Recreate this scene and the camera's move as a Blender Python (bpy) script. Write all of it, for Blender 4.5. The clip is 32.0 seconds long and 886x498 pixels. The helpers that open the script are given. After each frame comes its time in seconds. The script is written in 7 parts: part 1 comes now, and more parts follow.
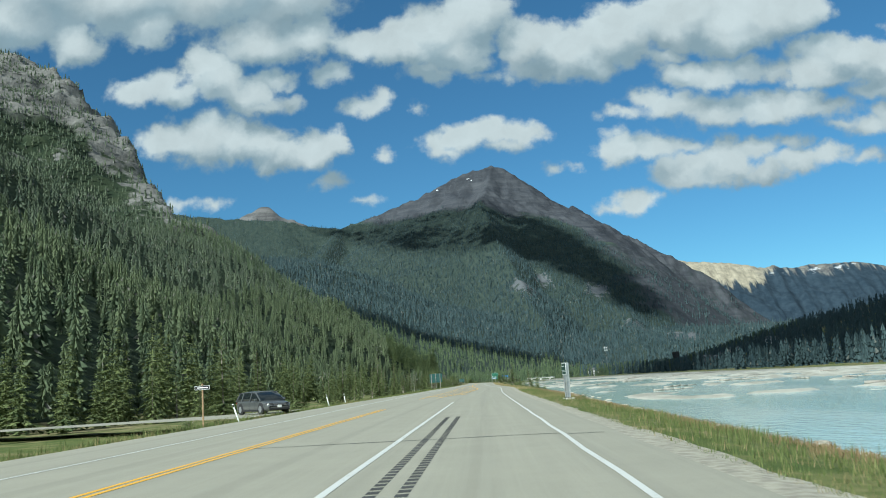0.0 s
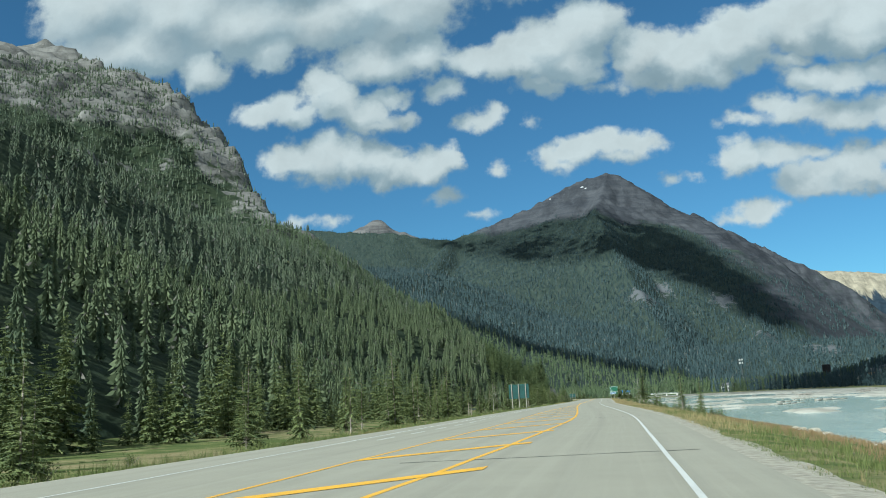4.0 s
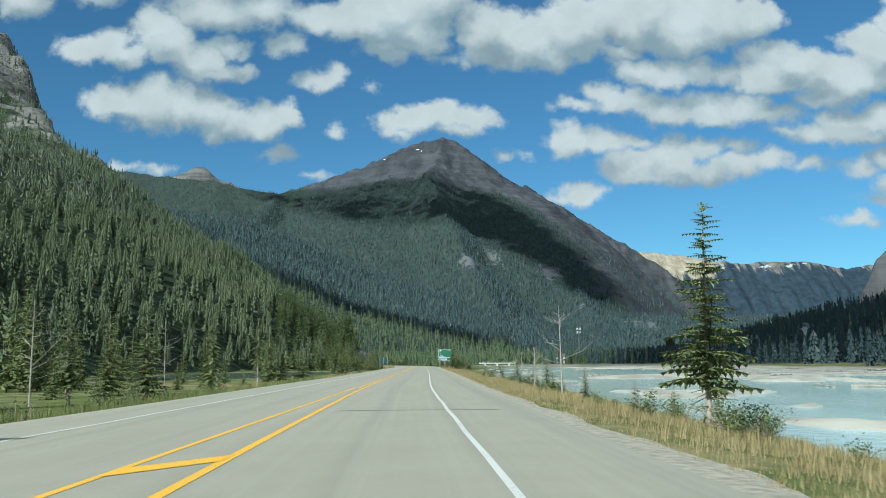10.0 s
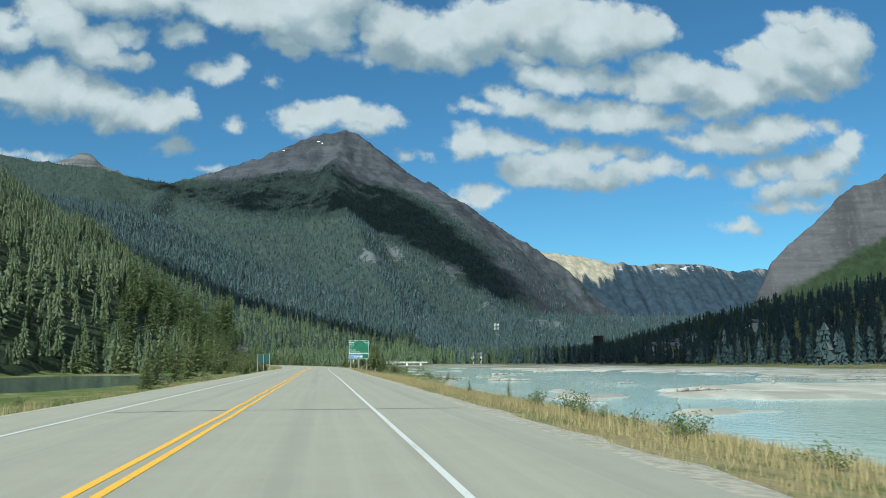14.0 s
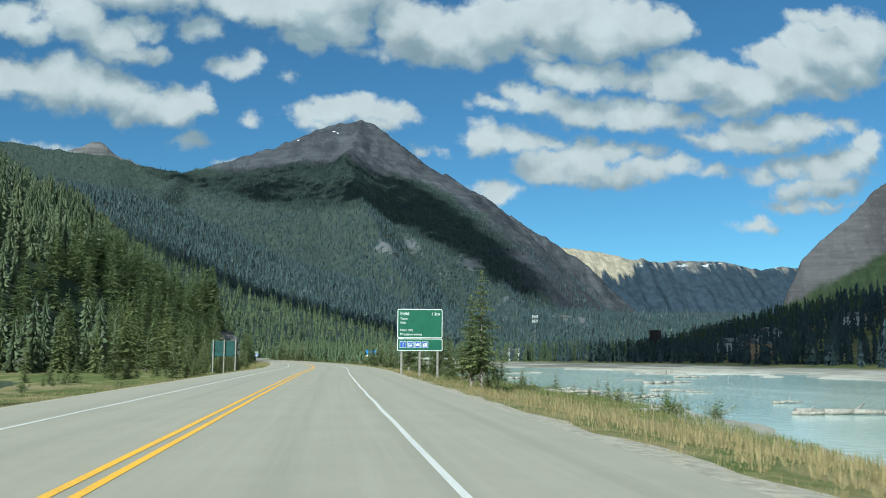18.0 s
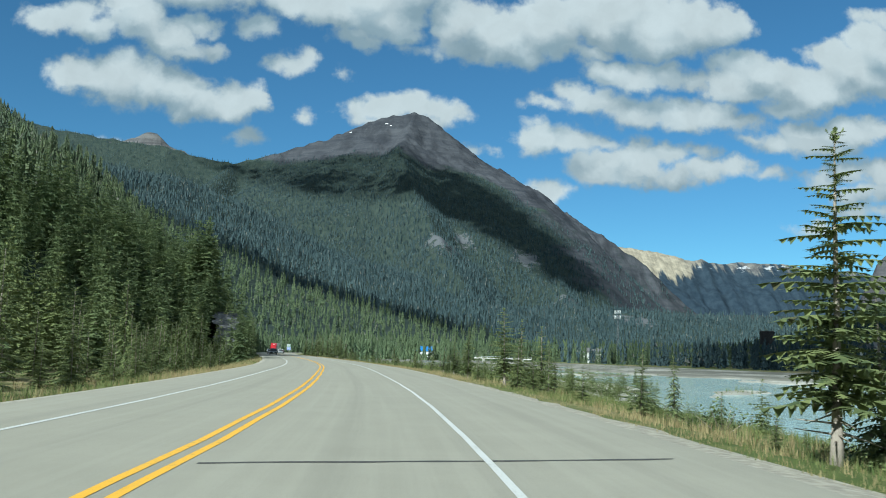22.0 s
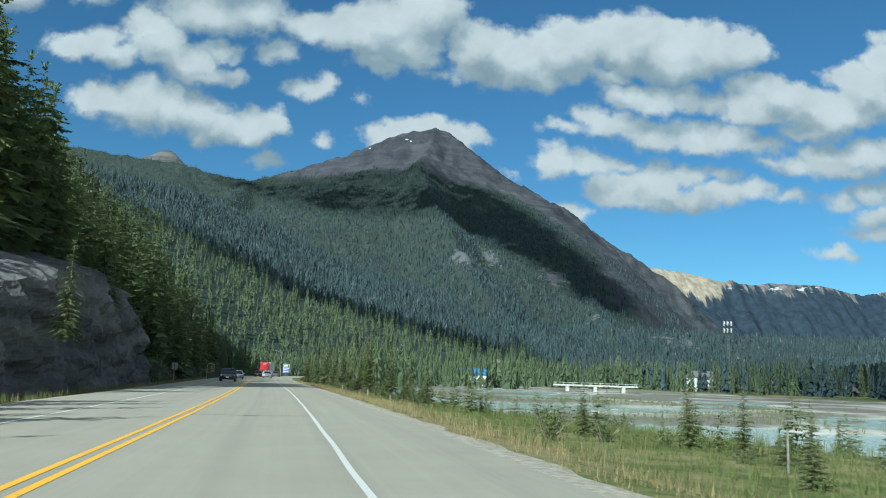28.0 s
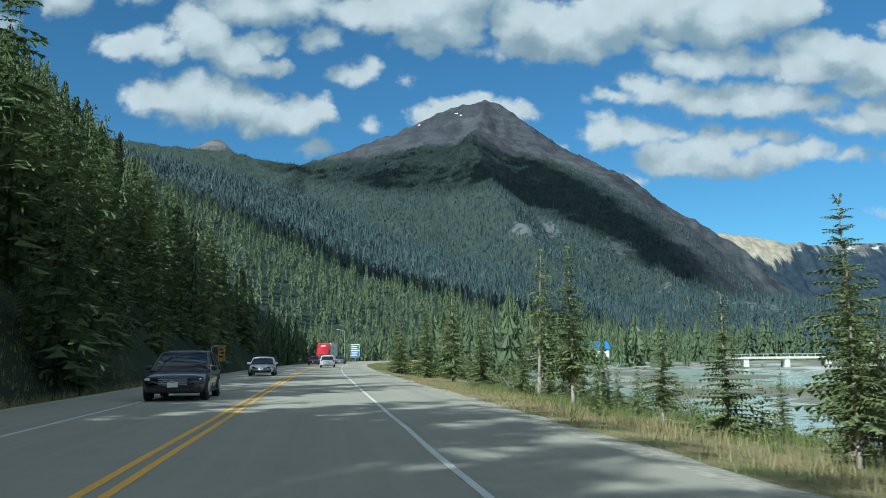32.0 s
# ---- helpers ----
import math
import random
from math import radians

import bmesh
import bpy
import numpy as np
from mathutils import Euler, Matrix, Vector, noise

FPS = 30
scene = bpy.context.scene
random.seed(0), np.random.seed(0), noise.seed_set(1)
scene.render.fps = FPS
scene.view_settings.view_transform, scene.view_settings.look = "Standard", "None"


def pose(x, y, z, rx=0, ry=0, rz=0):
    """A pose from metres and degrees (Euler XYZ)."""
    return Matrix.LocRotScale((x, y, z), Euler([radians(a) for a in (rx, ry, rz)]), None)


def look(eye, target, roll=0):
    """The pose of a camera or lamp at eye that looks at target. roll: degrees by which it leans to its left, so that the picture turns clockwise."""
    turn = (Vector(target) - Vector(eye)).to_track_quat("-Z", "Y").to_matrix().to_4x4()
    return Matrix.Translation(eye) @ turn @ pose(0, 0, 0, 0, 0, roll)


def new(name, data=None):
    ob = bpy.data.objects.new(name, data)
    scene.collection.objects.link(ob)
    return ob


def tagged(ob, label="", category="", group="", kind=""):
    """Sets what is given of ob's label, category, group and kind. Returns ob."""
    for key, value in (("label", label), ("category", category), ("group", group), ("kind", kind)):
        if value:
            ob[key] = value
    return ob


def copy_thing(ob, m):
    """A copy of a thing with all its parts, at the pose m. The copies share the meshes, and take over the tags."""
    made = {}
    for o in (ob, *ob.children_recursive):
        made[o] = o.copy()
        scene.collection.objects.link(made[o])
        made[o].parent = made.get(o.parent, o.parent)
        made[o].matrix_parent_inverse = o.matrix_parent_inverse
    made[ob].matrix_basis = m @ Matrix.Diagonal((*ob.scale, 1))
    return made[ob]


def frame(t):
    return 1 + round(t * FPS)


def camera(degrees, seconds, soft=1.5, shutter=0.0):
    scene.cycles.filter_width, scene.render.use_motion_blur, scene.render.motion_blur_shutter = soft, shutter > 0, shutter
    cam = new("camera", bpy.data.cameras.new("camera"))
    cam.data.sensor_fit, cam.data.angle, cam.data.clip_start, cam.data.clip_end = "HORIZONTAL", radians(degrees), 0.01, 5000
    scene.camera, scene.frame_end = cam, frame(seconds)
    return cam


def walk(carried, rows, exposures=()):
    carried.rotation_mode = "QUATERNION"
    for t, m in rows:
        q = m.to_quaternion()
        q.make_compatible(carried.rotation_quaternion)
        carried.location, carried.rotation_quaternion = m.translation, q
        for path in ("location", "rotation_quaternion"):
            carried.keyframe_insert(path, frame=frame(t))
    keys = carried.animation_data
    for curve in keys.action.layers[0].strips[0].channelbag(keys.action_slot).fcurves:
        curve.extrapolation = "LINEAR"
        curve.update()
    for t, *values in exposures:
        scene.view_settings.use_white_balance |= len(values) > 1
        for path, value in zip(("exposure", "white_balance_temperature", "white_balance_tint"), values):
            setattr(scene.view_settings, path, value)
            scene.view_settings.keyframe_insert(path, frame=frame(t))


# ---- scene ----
EXPOSURE = 1.0
cam = camera(54.0, 32.0, soft=1.0, shutter=0.07)
PATH = [
    (0.0, 0.000, -0.000, 1.30, 98.77, 3.53, 2.59),
    (0.5, 0.097, 10.582, 1.30, 99.74, 3.50, 3.04),
    (1.0, 0.183, 21.165, 1.30, 99.69, 2.51, 3.56),
    (1.5, 0.259, 31.749, 1.30, 99.52, 1.74, 4.21),
    (2.0, 0.336, 42.335, 1.30, 100.33, 2.61, 4.29),
    (2.5, 0.450, 52.926, 1.30, 101.70, 3.82, 4.88),
    (3.0, 0.601, 63.525, 1.30, 102.20, 3.92, 8.58),
    (3.5, 0.749, 74.135, 1.30, 100.91, 3.39, 9.76),
    (5.5, 1.076, 116.926, 1.30, 99.10, 0.92, 9.43),
    (6.0, 1.045, 127.767, 1.30, 98.46, 2.96, 5.47),
    (6.5, 0.983, 138.632, 1.30, 99.61, 2.94, 4.21),
    (7.0, 0.890, 149.522, 1.30, 99.26, 2.59, 3.83),
    (7.5, 0.776, 160.438, 1.30, 98.69, 2.46, 2.24),
    (8.0, 0.647, 171.379, 1.30, 98.42, 2.10, 2.01),
    (8.5, 0.501, 182.341, 1.30, 98.06, 2.05, 1.03),
    (9.0, 0.342, 193.327, 1.30, 97.07, 1.31, 0.86),
    (9.5, 0.170, 204.330, 1.30, 97.43, 1.01, -1.15),
    (10.0, -0.006, 215.347, 1.30, 97.44, 0.64, -1.45),
    (10.5, -0.166, 226.374, 1.30, 97.37, 1.00, -4.53),
    (11.0, -0.301, 237.409, 1.30, 96.87, 1.12, -5.88),
    (11.5, -0.409, 248.446, 1.30, 96.74, 1.66, -7.19),
    (12.0, -0.487, 259.483, 1.30, 97.14, 0.65, -5.94),
    (12.5, -0.538, 270.517, 1.30, 96.78, 0.79, -6.79),
    (13.0, -0.561, 281.544, 1.30, 96.66, 0.67, -7.71),
    (13.5, -0.554, 292.563, 1.30, 96.37, 0.97, -8.37),
    (14.0, -0.524, 303.570, 1.30, 97.34, 0.42, -8.15),
    (14.5, -0.482, 314.562, 1.30, 97.06, 0.50, -7.42),
    (16.5, -0.204, 358.109, 1.30, 97.14, 0.05, -6.75),
    (17.0, -0.156, 368.813, 1.30, 96.80, -0.04, -7.44),
    (17.5, -0.111, 379.487, 1.30, 97.55, -0.54, -7.45),
    (18.0, -0.075, 390.134, 1.30, 97.09, -0.29, -7.30),
    (18.5, -0.053, 400.756, 1.30, 97.05, -0.77, -6.81),
    (19.0, -0.042, 411.348, 1.30, 96.93, -0.73, -6.22),
    (19.5, -0.045, 421.910, 1.30, 96.71, -0.67, -5.79),
    (20.0, -0.049, 432.418, 1.30, 96.28, -0.80, -5.56),
    (20.5, -0.027, 442.883, 1.30, 96.37, -1.19, -5.36),
    (21.0, 0.067, 453.260, 1.30, 96.66, -1.57, -5.01),
    (21.5, 0.192, 463.563, 1.30, 96.99, -1.86, -4.23),
    (22.0, 0.321, 473.824, 1.30, 96.93, -1.74, -4.15),
    (22.5, 0.343, 484.073, 1.30, 97.15, -1.30, -4.03),
    (23.0, 0.234, 494.321, 1.30, 97.03, -1.52, -3.62),
    (23.5, -0.015, 504.573, 1.30, 97.40, -2.13, -3.15),
    (24.0, -0.389, 514.823, 1.30, 97.74, -2.66, -3.01),
    (24.5, -0.854, 525.061, 1.30, 98.91, -3.06, -2.76),
    (25.0, -1.394, 535.271, 1.30, 98.89, -3.28, -2.81),
    (25.5, -1.999, 545.444, 1.30, 98.07, -2.75, -4.28),
    (27.5, -5.420, 585.589, 1.30, 99.07, -1.09, -4.23),
    (28.0, -6.615, 595.599, 1.30, 98.42, -1.91, -2.99),
    (28.5, -7.912, 605.615, 1.30, 98.05, -2.38, -1.36),
    (29.0, -9.311, 615.629, 1.30, 98.55, -2.02, -0.44),
    (29.5, -10.773, 625.658, 1.30, 98.92, -1.59, 0.21),
    (30.0, -12.271, 635.698, 1.30, 98.22, -1.17, 0.96),
    (30.5, -13.769, 645.721, 1.30, 97.87, -0.76, 0.29),
    (31.0, -15.277, 655.735, 1.30, 96.76, -0.04, 0.99),
    (31.5, -16.798, 665.745, 1.30, 98.14, 1.15, 0.35),
    (32.0, -18.326, 675.753, 1.30, 97.02, 0.48, 0.84),
]
walk(cam, [(t, pose(*row)) for t, *row in PATH], exposures=((0, EXPOSURE, 5950, 3), (18, EXPOSURE, 5900, 3), (25, EXPOSURE, 5820, 3), (30, EXPOSURE, 5760, 3), (32, EXPOSURE, 5650, 3)))

# ---- sky, sun ----
TO_SUN = Vector((-0.48, -0.67, 0.56)).normalized()
sun_data = bpy.data.lights.new("sun", "SUN")
sun_data.energy, sun_data.angle, sun_data.color = 3.45, radians(0.5), (0.93, 0.95, 0.88)
sun = new("sun", sun_data)
sun.matrix_world = look((0, 0, 900), Vector((0, 0, 900)) - TO_SUN)


class Nodes:
    """Short forms for building a node tree."""

    def __init__(self, tree):
        self.tree = tree

    def put(self, kind, **props):
        n = self.tree.nodes.new(kind)
        for k, v in props.items():
            if k == "operation":
                n.operation = v
            elif k == "blend_type":
                n.blend_type = v
            elif k == "data_type":
                n.data_type = v
            elif k == "noise_dimensions":
                n.noise_dimensions = v
        return n

    def link(self, a, b):
        self.tree.links.new(a, b)

    def set(self, socket, value):
        if isinstance(value, bpy.types.NodeSocket):
            self.link(value, socket)
        else:
            socket.default_value = value

    def math(self, op, a, b=0.0, c=0.0, clamp=False):
        n = self.put("ShaderNodeMath", operation=op)
        n.use_clamp = clamp
        for i, v in enumerate((a, b, c)):
            self.set(n.inputs[i], v)
        return n.outputs[0]

    def vec(self, op, a, b=(0, 0, 0), c=(0, 0, 0)):
        n = self.put("ShaderNodeVectorMath", operation=op)
        for i, v in enumerate((a, b, c)):
            if i < len(n.inputs):
                self.set(n.inputs[i], v)
        return n.outputs["Value"] if op in ("LENGTH", "DOT_PRODUCT") else n.outputs[0]

    def noise(self, vector, scale, detail=4.0, rough=0.55, distortion=0.0):
        n = self.put("ShaderNodeTexNoise")
        if vector is not None:
            self.link(vector, n.inputs["Vector"])
        n.inputs["Scale"].default_value, n.inputs["Detail"].default_value = scale, detail
        n.inputs["Roughness"].default_value, n.inputs["Distortion"].default_value = rough, distortion
        return n

    def ramp(self, fac, low, high, smooth=True):
        n = self.put("ShaderNodeMapRange")
        n.interpolation_type = "SMOOTHSTEP" if smooth else "LINEAR"
        self.set(n.inputs[0], fac)
        n.inputs[1].default_value, n.inputs[2].default_value = low, high
        return n.outputs[0]

    def mix(self, fac, a, b, blend="MIX"):
        n = self.put("ShaderNodeMix", data_type="RGBA", blend_type=blend)
        self.set(n.inputs[0], fac)
        for i, v in ((6, a), (7, b)):
            if isinstance(v, tuple) and len(v) == 3:
                v = (*v, 1.0)
            self.set(n.inputs[i], v)
        return n.outputs[2]


bank_left = [(-0.351, 0.310, 0.046, 0.025), (-0.310, 0.305, 0.044, 0.037), (-0.273, 0.302, 0.041, 0.033), (-0.241, 0.293, 0.035, 0.030), (-0.215, 0.280, 0.027, 0.023), (-0.235, 0.266, 0.016, 0.015), (-0.177, 0.285, 0.035, 0.028), (-0.157, 0.288, 0.019, 0.020), (-0.379, 0.303, 0.017, 0.015), (-0.167, 0.243, 0.022, 0.009), (-0.095, 0.269, 0.012, 0.009)]
bank_peak = [(-0.035, 0.281, 0.026, 0.015), (-0.001, 0.287, 0.030, 0.022), (0.032, 0.288, 0.033, 0.019), (0.064, 0.285, 0.030, 0.017), (0.083, 0.287, 0.016, 0.009), (-0.022, 0.270, 0.030, 0.010), (0.044, 0.273, 0.027, 0.010), (-0.125, 0.215, 0.018, 0.006), (-0.307, 0.224, 0.020, 0.006), (-0.347, 0.230, 0.024, 0.007), (-0.055, 0.327, 0.008, 0.006), (0.099, 0.246, 0.010, 0.008), (0.124, 0.243, 0.009, 0.006)]
bank_upper_left = [(-0.363, 0.384, 0.030, 0.018), (-0.314, 0.399, 0.031, 0.025), (-0.294, 0.376, 0.038, 0.029), (-0.262, 0.356, 0.033, 0.024), (-0.227, 0.371, 0.027, 0.017), (-0.209, 0.341, 0.024, 0.014), (-0.242, 0.338, 0.032, 0.012), (-0.120, 0.335, 0.030, 0.014), (-0.106, 0.341, 0.018, 0.012), (-0.157, 0.378, 0.026, 0.015)]
bank_top = [(-0.122, 0.412, 0.041, 0.022), (-0.062, 0.400, 0.053, 0.029), (-0.002, 0.394, 0.048, 0.030), (-0.042, 0.372, 0.035, 0.015), (0.018, 0.372, 0.028, 0.011), (0.079, 0.397, 0.042, 0.034), (0.119, 0.387, 0.055, 0.034), (0.175, 0.396, 0.056, 0.037), (0.153, 0.366, 0.041, 0.013), (0.209, 0.369, 0.036, 0.014), (0.092, 0.364, 0.040, 0.014), (0.044, 0.357, 0.037, 0.006)]
bank_mid = [(0.266, 0.399, 0.057, 0.030), (0.315, 0.393, 0.057, 0.033), (0.366, 0.409, 0.052, 0.038), (0.402, 0.414, 0.038, 0.031), (0.231, 0.419, 0.042, 0.023), (0.295, 0.427, 0.108, 0.019), (0.244, 0.366, 0.030, 0.014), (0.271, 0.342, 0.044, 0.021), (0.300, 0.339, 0.043, 0.021), (0.336, 0.347, 0.030, 0.020), (0.365, 0.344, 0.026, 0.014), (0.221, 0.316, 0.029, 0.014), (0.187, 0.301, 0.029, 0.011), (0.256, 0.305, 0.056, 0.017), (0.298, 0.295, 0.049, 0.021), (0.347, 0.299, 0.057, 0.021), (0.390, 0.297, 0.043, 0.020), (0.422, 0.290, 0.042, 0.013)]
bank_right = [(0.179, 0.256, 0.029, 0.021), (0.172, 0.271, 0.021, 0.010), (0.220, 0.260, 0.038, 0.019), (0.258, 0.257, 0.035, 0.011), (0.254, 0.229, 0.042, 0.024), (0.296, 0.235, 0.042, 0.025), (0.332, 0.247, 0.042, 0.015), (0.374, 0.255, 0.025, 0.011), (0.295, 0.214, 0.042, 0.010), (0.344, 0.222, 0.042, 0.015), (0.387, 0.231, 0.043, 0.018), (0.417, 0.235, 0.030, 0.014), (0.458, 0.227, 0.033, 0.009), (0.188, 0.194, 0.031, 0.015), (0.167, 0.190, 0.015, 0.010), (0.209, 0.196, 0.018, 0.008)]
bank_far_right = [(0.429, 0.367, 0.044, 0.023), (0.420, 0.338, 0.044, 0.030), (0.465, 0.353, 0.044, 0.026), (0.494, 0.332, 0.044, 0.031), (0.530, 0.340, 0.052, 0.031), (0.576, 0.363, 0.060, 0.038), (0.623, 0.387, 0.061, 0.039), (0.671, 0.403, 0.046, 0.047), (0.548, 0.381, 0.045, 0.022), (0.594, 0.401, 0.045, 0.027), (0.655, 0.364, 0.046, 0.025), (0.492, 0.309, 0.051, 0.012), (0.626, 0.432, 0.054, 0.018), (0.619, 0.339, 0.045, 0.013)]
bank_low_right = [(0.475, 0.266, 0.036, 0.017), (0.512, 0.278, 0.044, 0.023), (0.556, 0.282, 0.044, 0.025), (0.595, 0.291, 0.037, 0.018), (0.640, 0.295, 0.026, 0.009), (0.532, 0.260, 0.052, 0.010), (0.443, 0.270, 0.023, 0.008), (0.523, 0.224, 0.031, 0.012), (0.562, 0.232, 0.037, 0.016), (0.606, 0.240, 0.039, 0.020), (0.647, 0.251, 0.038, 0.023), (0.670, 0.267, 0.030, 0.023), (0.573, 0.208, 0.038, 0.013), (0.619, 0.215, 0.046, 0.016), (0.566, 0.189, 0.046, 0.011), (0.612, 0.193, 0.037, 0.009), (0.516, 0.163, 0.029, 0.010), (0.535, 0.159, 0.017, 0.008)]
bank_high = [(-0.623, 0.546, 0.098, 0.062), (-0.514, 0.523, 0.110, 0.061), (-0.404, 0.500, 0.099, 0.062), (-0.305, 0.494, 0.096, 0.056), (-0.209, 0.481, 0.086, 0.047), (-0.241, 0.425, 0.066, 0.036), (-0.186, 0.424, 0.044, 0.031), (-0.382, 0.454, 0.045, 0.031), (-0.474, 0.443, 0.039, 0.033), (-0.549, 0.486, 0.048, 0.022), (-0.395, 0.372, 0.041, 0.019), (-0.350, 0.365, 0.033, 0.018), (-0.074, 0.411, 0.041, 0.031), (-0.030, 0.419, 0.062, 0.045), (0.017, 0.435, 0.053, 0.045), (0.130, 0.377, 0.057, 0.036), (0.184, 0.398, 0.062, 0.042), (0.268, 0.415, 0.058, 0.042), (0.322, 0.397, 0.066, 0.038)]
bank_zenith = [(-0.621, 0.402, 0.086, 0.052), (-0.577, 0.483, 0.129, 0.053), (-0.418, 0.501, 0.135, 0.051), (-0.244, 0.506, 0.142, 0.045), (-0.050, 0.527, 0.136, 0.043), (0.141, 0.526, 0.142, 0.040), (0.372, 0.556, 0.167, 0.053), (0.609, 0.565, 0.160, 0.055), (-0.347, 0.558, 0.191, 0.042), (0.003, 0.589, 0.210, 0.044)]
world = bpy.data.worlds.new("world")
scene.world = world
world.use_nodes = True
wn = Nodes(world.node_tree)
world.node_tree.nodes.clear()


def cloud_field(banks):
    """A node group: how deep a direction lies inside the cumulus banks."""
    g = bpy.data.node_groups.new("cloud_field", "ShaderNodeTree")
    g.interface.new_socket("p", in_out="INPUT", socket_type="NodeSocketVector")
    g.interface.new_socket("depth", in_out="OUTPUT", socket_type="NodeSocketFloat")
    n = Nodes(g)
    gin, gout = n.put("NodeGroupInput"), n.put("NodeGroupOutput")
    total = None
    for cu, cv, ru, rv in banks:
        k = n.vec("MULTIPLY_ADD", gin.outputs[0], (1 / ru, 1 / rv, 0), (-cu / ru, -cv / rv, 0))
        d = n.vec("LENGTH", k)
        # radius-weighted, so that small clouds fade out as fast as large ones
        s = min(1.0, rv / 0.028)
        d = n.math("MULTIPLY_ADD", d, -s, s)
        total = d if total is None else n.math("SMOOTH_MAX", total, d, 0.22)
    n.link(total, gout.inputs[0])
    return g


field = cloud_field(bank_left + bank_peak + bank_upper_left + bank_top + bank_mid + bank_right + bank_far_right + bank_low_right + bank_high + bank_zenith)
way = wn.put("ShaderNodeTexCoord").outputs["Generated"]
sep = wn.put("ShaderNodeSeparateXYZ")
wn.link(way, sep.inputs[0])
ahead = wn.math("MAXIMUM", sep.outputs[1], 0.12)
comb = wn.put("ShaderNodeCombineXYZ")
wn.link(wn.math("DIVIDE", sep.outputs[0], ahead), comb.inputs[0])
wn.link(wn.math("DIVIDE", sep.outputs[2], ahead), comb.inputs[1])
plane = comb.outputs[0]
puff = wn.noise(plane, 24.0, 5.0, 0.55).outputs["Color"]
puff = wn.vec("SUBTRACT", puff, (0.5, 0.5, 0.5))
warped = wn.vec("MULTIPLY_ADD", puff, (0.056, 0.040, 0), plane)


def depth_at(shift):
    n = wn.put("ShaderNodeGroup")
    n.node_tree = field
    wn.link(wn.vec("ADD", warped, shift) if shift else warped, n.inputs[0])
    return n.outputs[0]


fine = wn.noise(plane, 38.0, 6.0, 0.58).outputs[0]
inside = depth_at(None)
toward = depth_at((-0.016, 0.034, 0))
edge = wn.math("MULTIPLY_ADD", fine, 0.8, wn.math("ADD", inside, -0.40))
# generic cumulus for the rest of the sky, behind and beside the view
rest = wn.noise(wn.vec("MULTIPLY", way, (1, 1, 2.4)), 3.2, 6.0, 0.55).outputs[0]
side = wn.math("SUBTRACT", 1.0, wn.ramp(sep.outputs[1], 0.45, 0.72))
rest = wn.math("MULTIPLY", wn.ramp(rest, 0.40, 0.54), side)
cover = wn.math("MAXIMUM", wn.ramp(edge, -0.12, 0.30), rest)
lit = wn.ramp(wn.math("SUBTRACT", inside, toward), -0.55, 0.60)
tone = wn.mix(lit, (0.40, 0.535, 0.60), (0.91, 0.99, 0.985))
thick = wn.math("MULTIPLY_ADD", wn.noise(warped, 17.0, 5.0, 0.6).outputs[0], 0.45, 0.78)
tone = wn.mix(1.0, tone, thick, "MULTIPLY")
sky = wn.put("ShaderNodeTexSky")
sky.sky_type, sky.sun_disc = "NISHITA", False
sky.sun_elevation = math.asin(TO_SUN.z)
sky.sun_rotation = math.atan2(TO_SUN.x, TO_SUN.y)
sky.altitude, sky.air_density, sky.dust_density, sky.ozone_density = 1500, 1.0, 0.0, 1.5
back = wn.put("ShaderNodeBackground")
wn.link(wn.mix(1.0, sky.outputs[0], (0.49, 0.86, 0.965), "MULTIPLY"), back.inputs[0])
back.inputs[1].default_value = 0.049
cumulus = wn.put("ShaderNodeBackground")
wn.link(tone, cumulus.inputs[0])
cumulus.inputs[1].default_value = 0.33
both = wn.put("ShaderNodeMixShader")
wn.link(cover, both.inputs[0])
wn.link(back.outputs[0], both.inputs[1])
wn.link(cumulus.outputs[0], both.inputs[2])
out = wn.put("ShaderNodeOutputWorld")
wn.link(both.outputs[0], out.inputs[0])

# ---- materials ----


def material(name, rough=0.8, metal=0.0, spec=0.5):
    m = bpy.data.materials.new(name)
    m.use_nodes = True
    n = Nodes(m.node_tree)
    b = m.node_tree.nodes["Principled BSDF"]
    b.inputs["Roughness"].default_value, b.inputs["Metallic"].default_value = rough, metal
    b.inputs["Specular IOR Level"].default_value = spec
    return m, n, b


def place(n, kind="Object"):
    return n.put("ShaderNodeTexCoord").outputs[kind]


def bump(n, b, height, strength, distance):
    k = n.put("ShaderNodeBump")
    k.inputs["Strength"].default_value, k.inputs["Distance"].default_value = strength, distance
    n.link(height, k.inputs["Height"])
    n.link(k.outputs[0], b.inputs["Normal"])


def simple(name, color, rough=0.6, metal=0.0, vary=0.15, scale=3.0, relief=0.0):
    """A paint, metal or plastic with grain and dirt at two scales."""
    m, n, b = material(name, rough, metal)
    p = place(n)
    big, small = n.noise(p, scale, 4).outputs[0], n.noise(p, scale * 14, 3).outputs[0]
    dark = tuple(c * (1 - vary) for c in color)
    light = tuple(min(1.0, c * (1 + vary)) for c in color)
    c = n.mix(n.ramp(big, 0.3, 0.7), dark, light)
    c = n.mix(n.math("MULTIPLY", n.ramp(small, 0.5, 0.75), 0.35), c, tuple(x * 0.75 for x in color))
    n.link(c, b.inputs["Base Color"])
    if relief:
        bump(n, b, small, relief, 0.02)
    return m


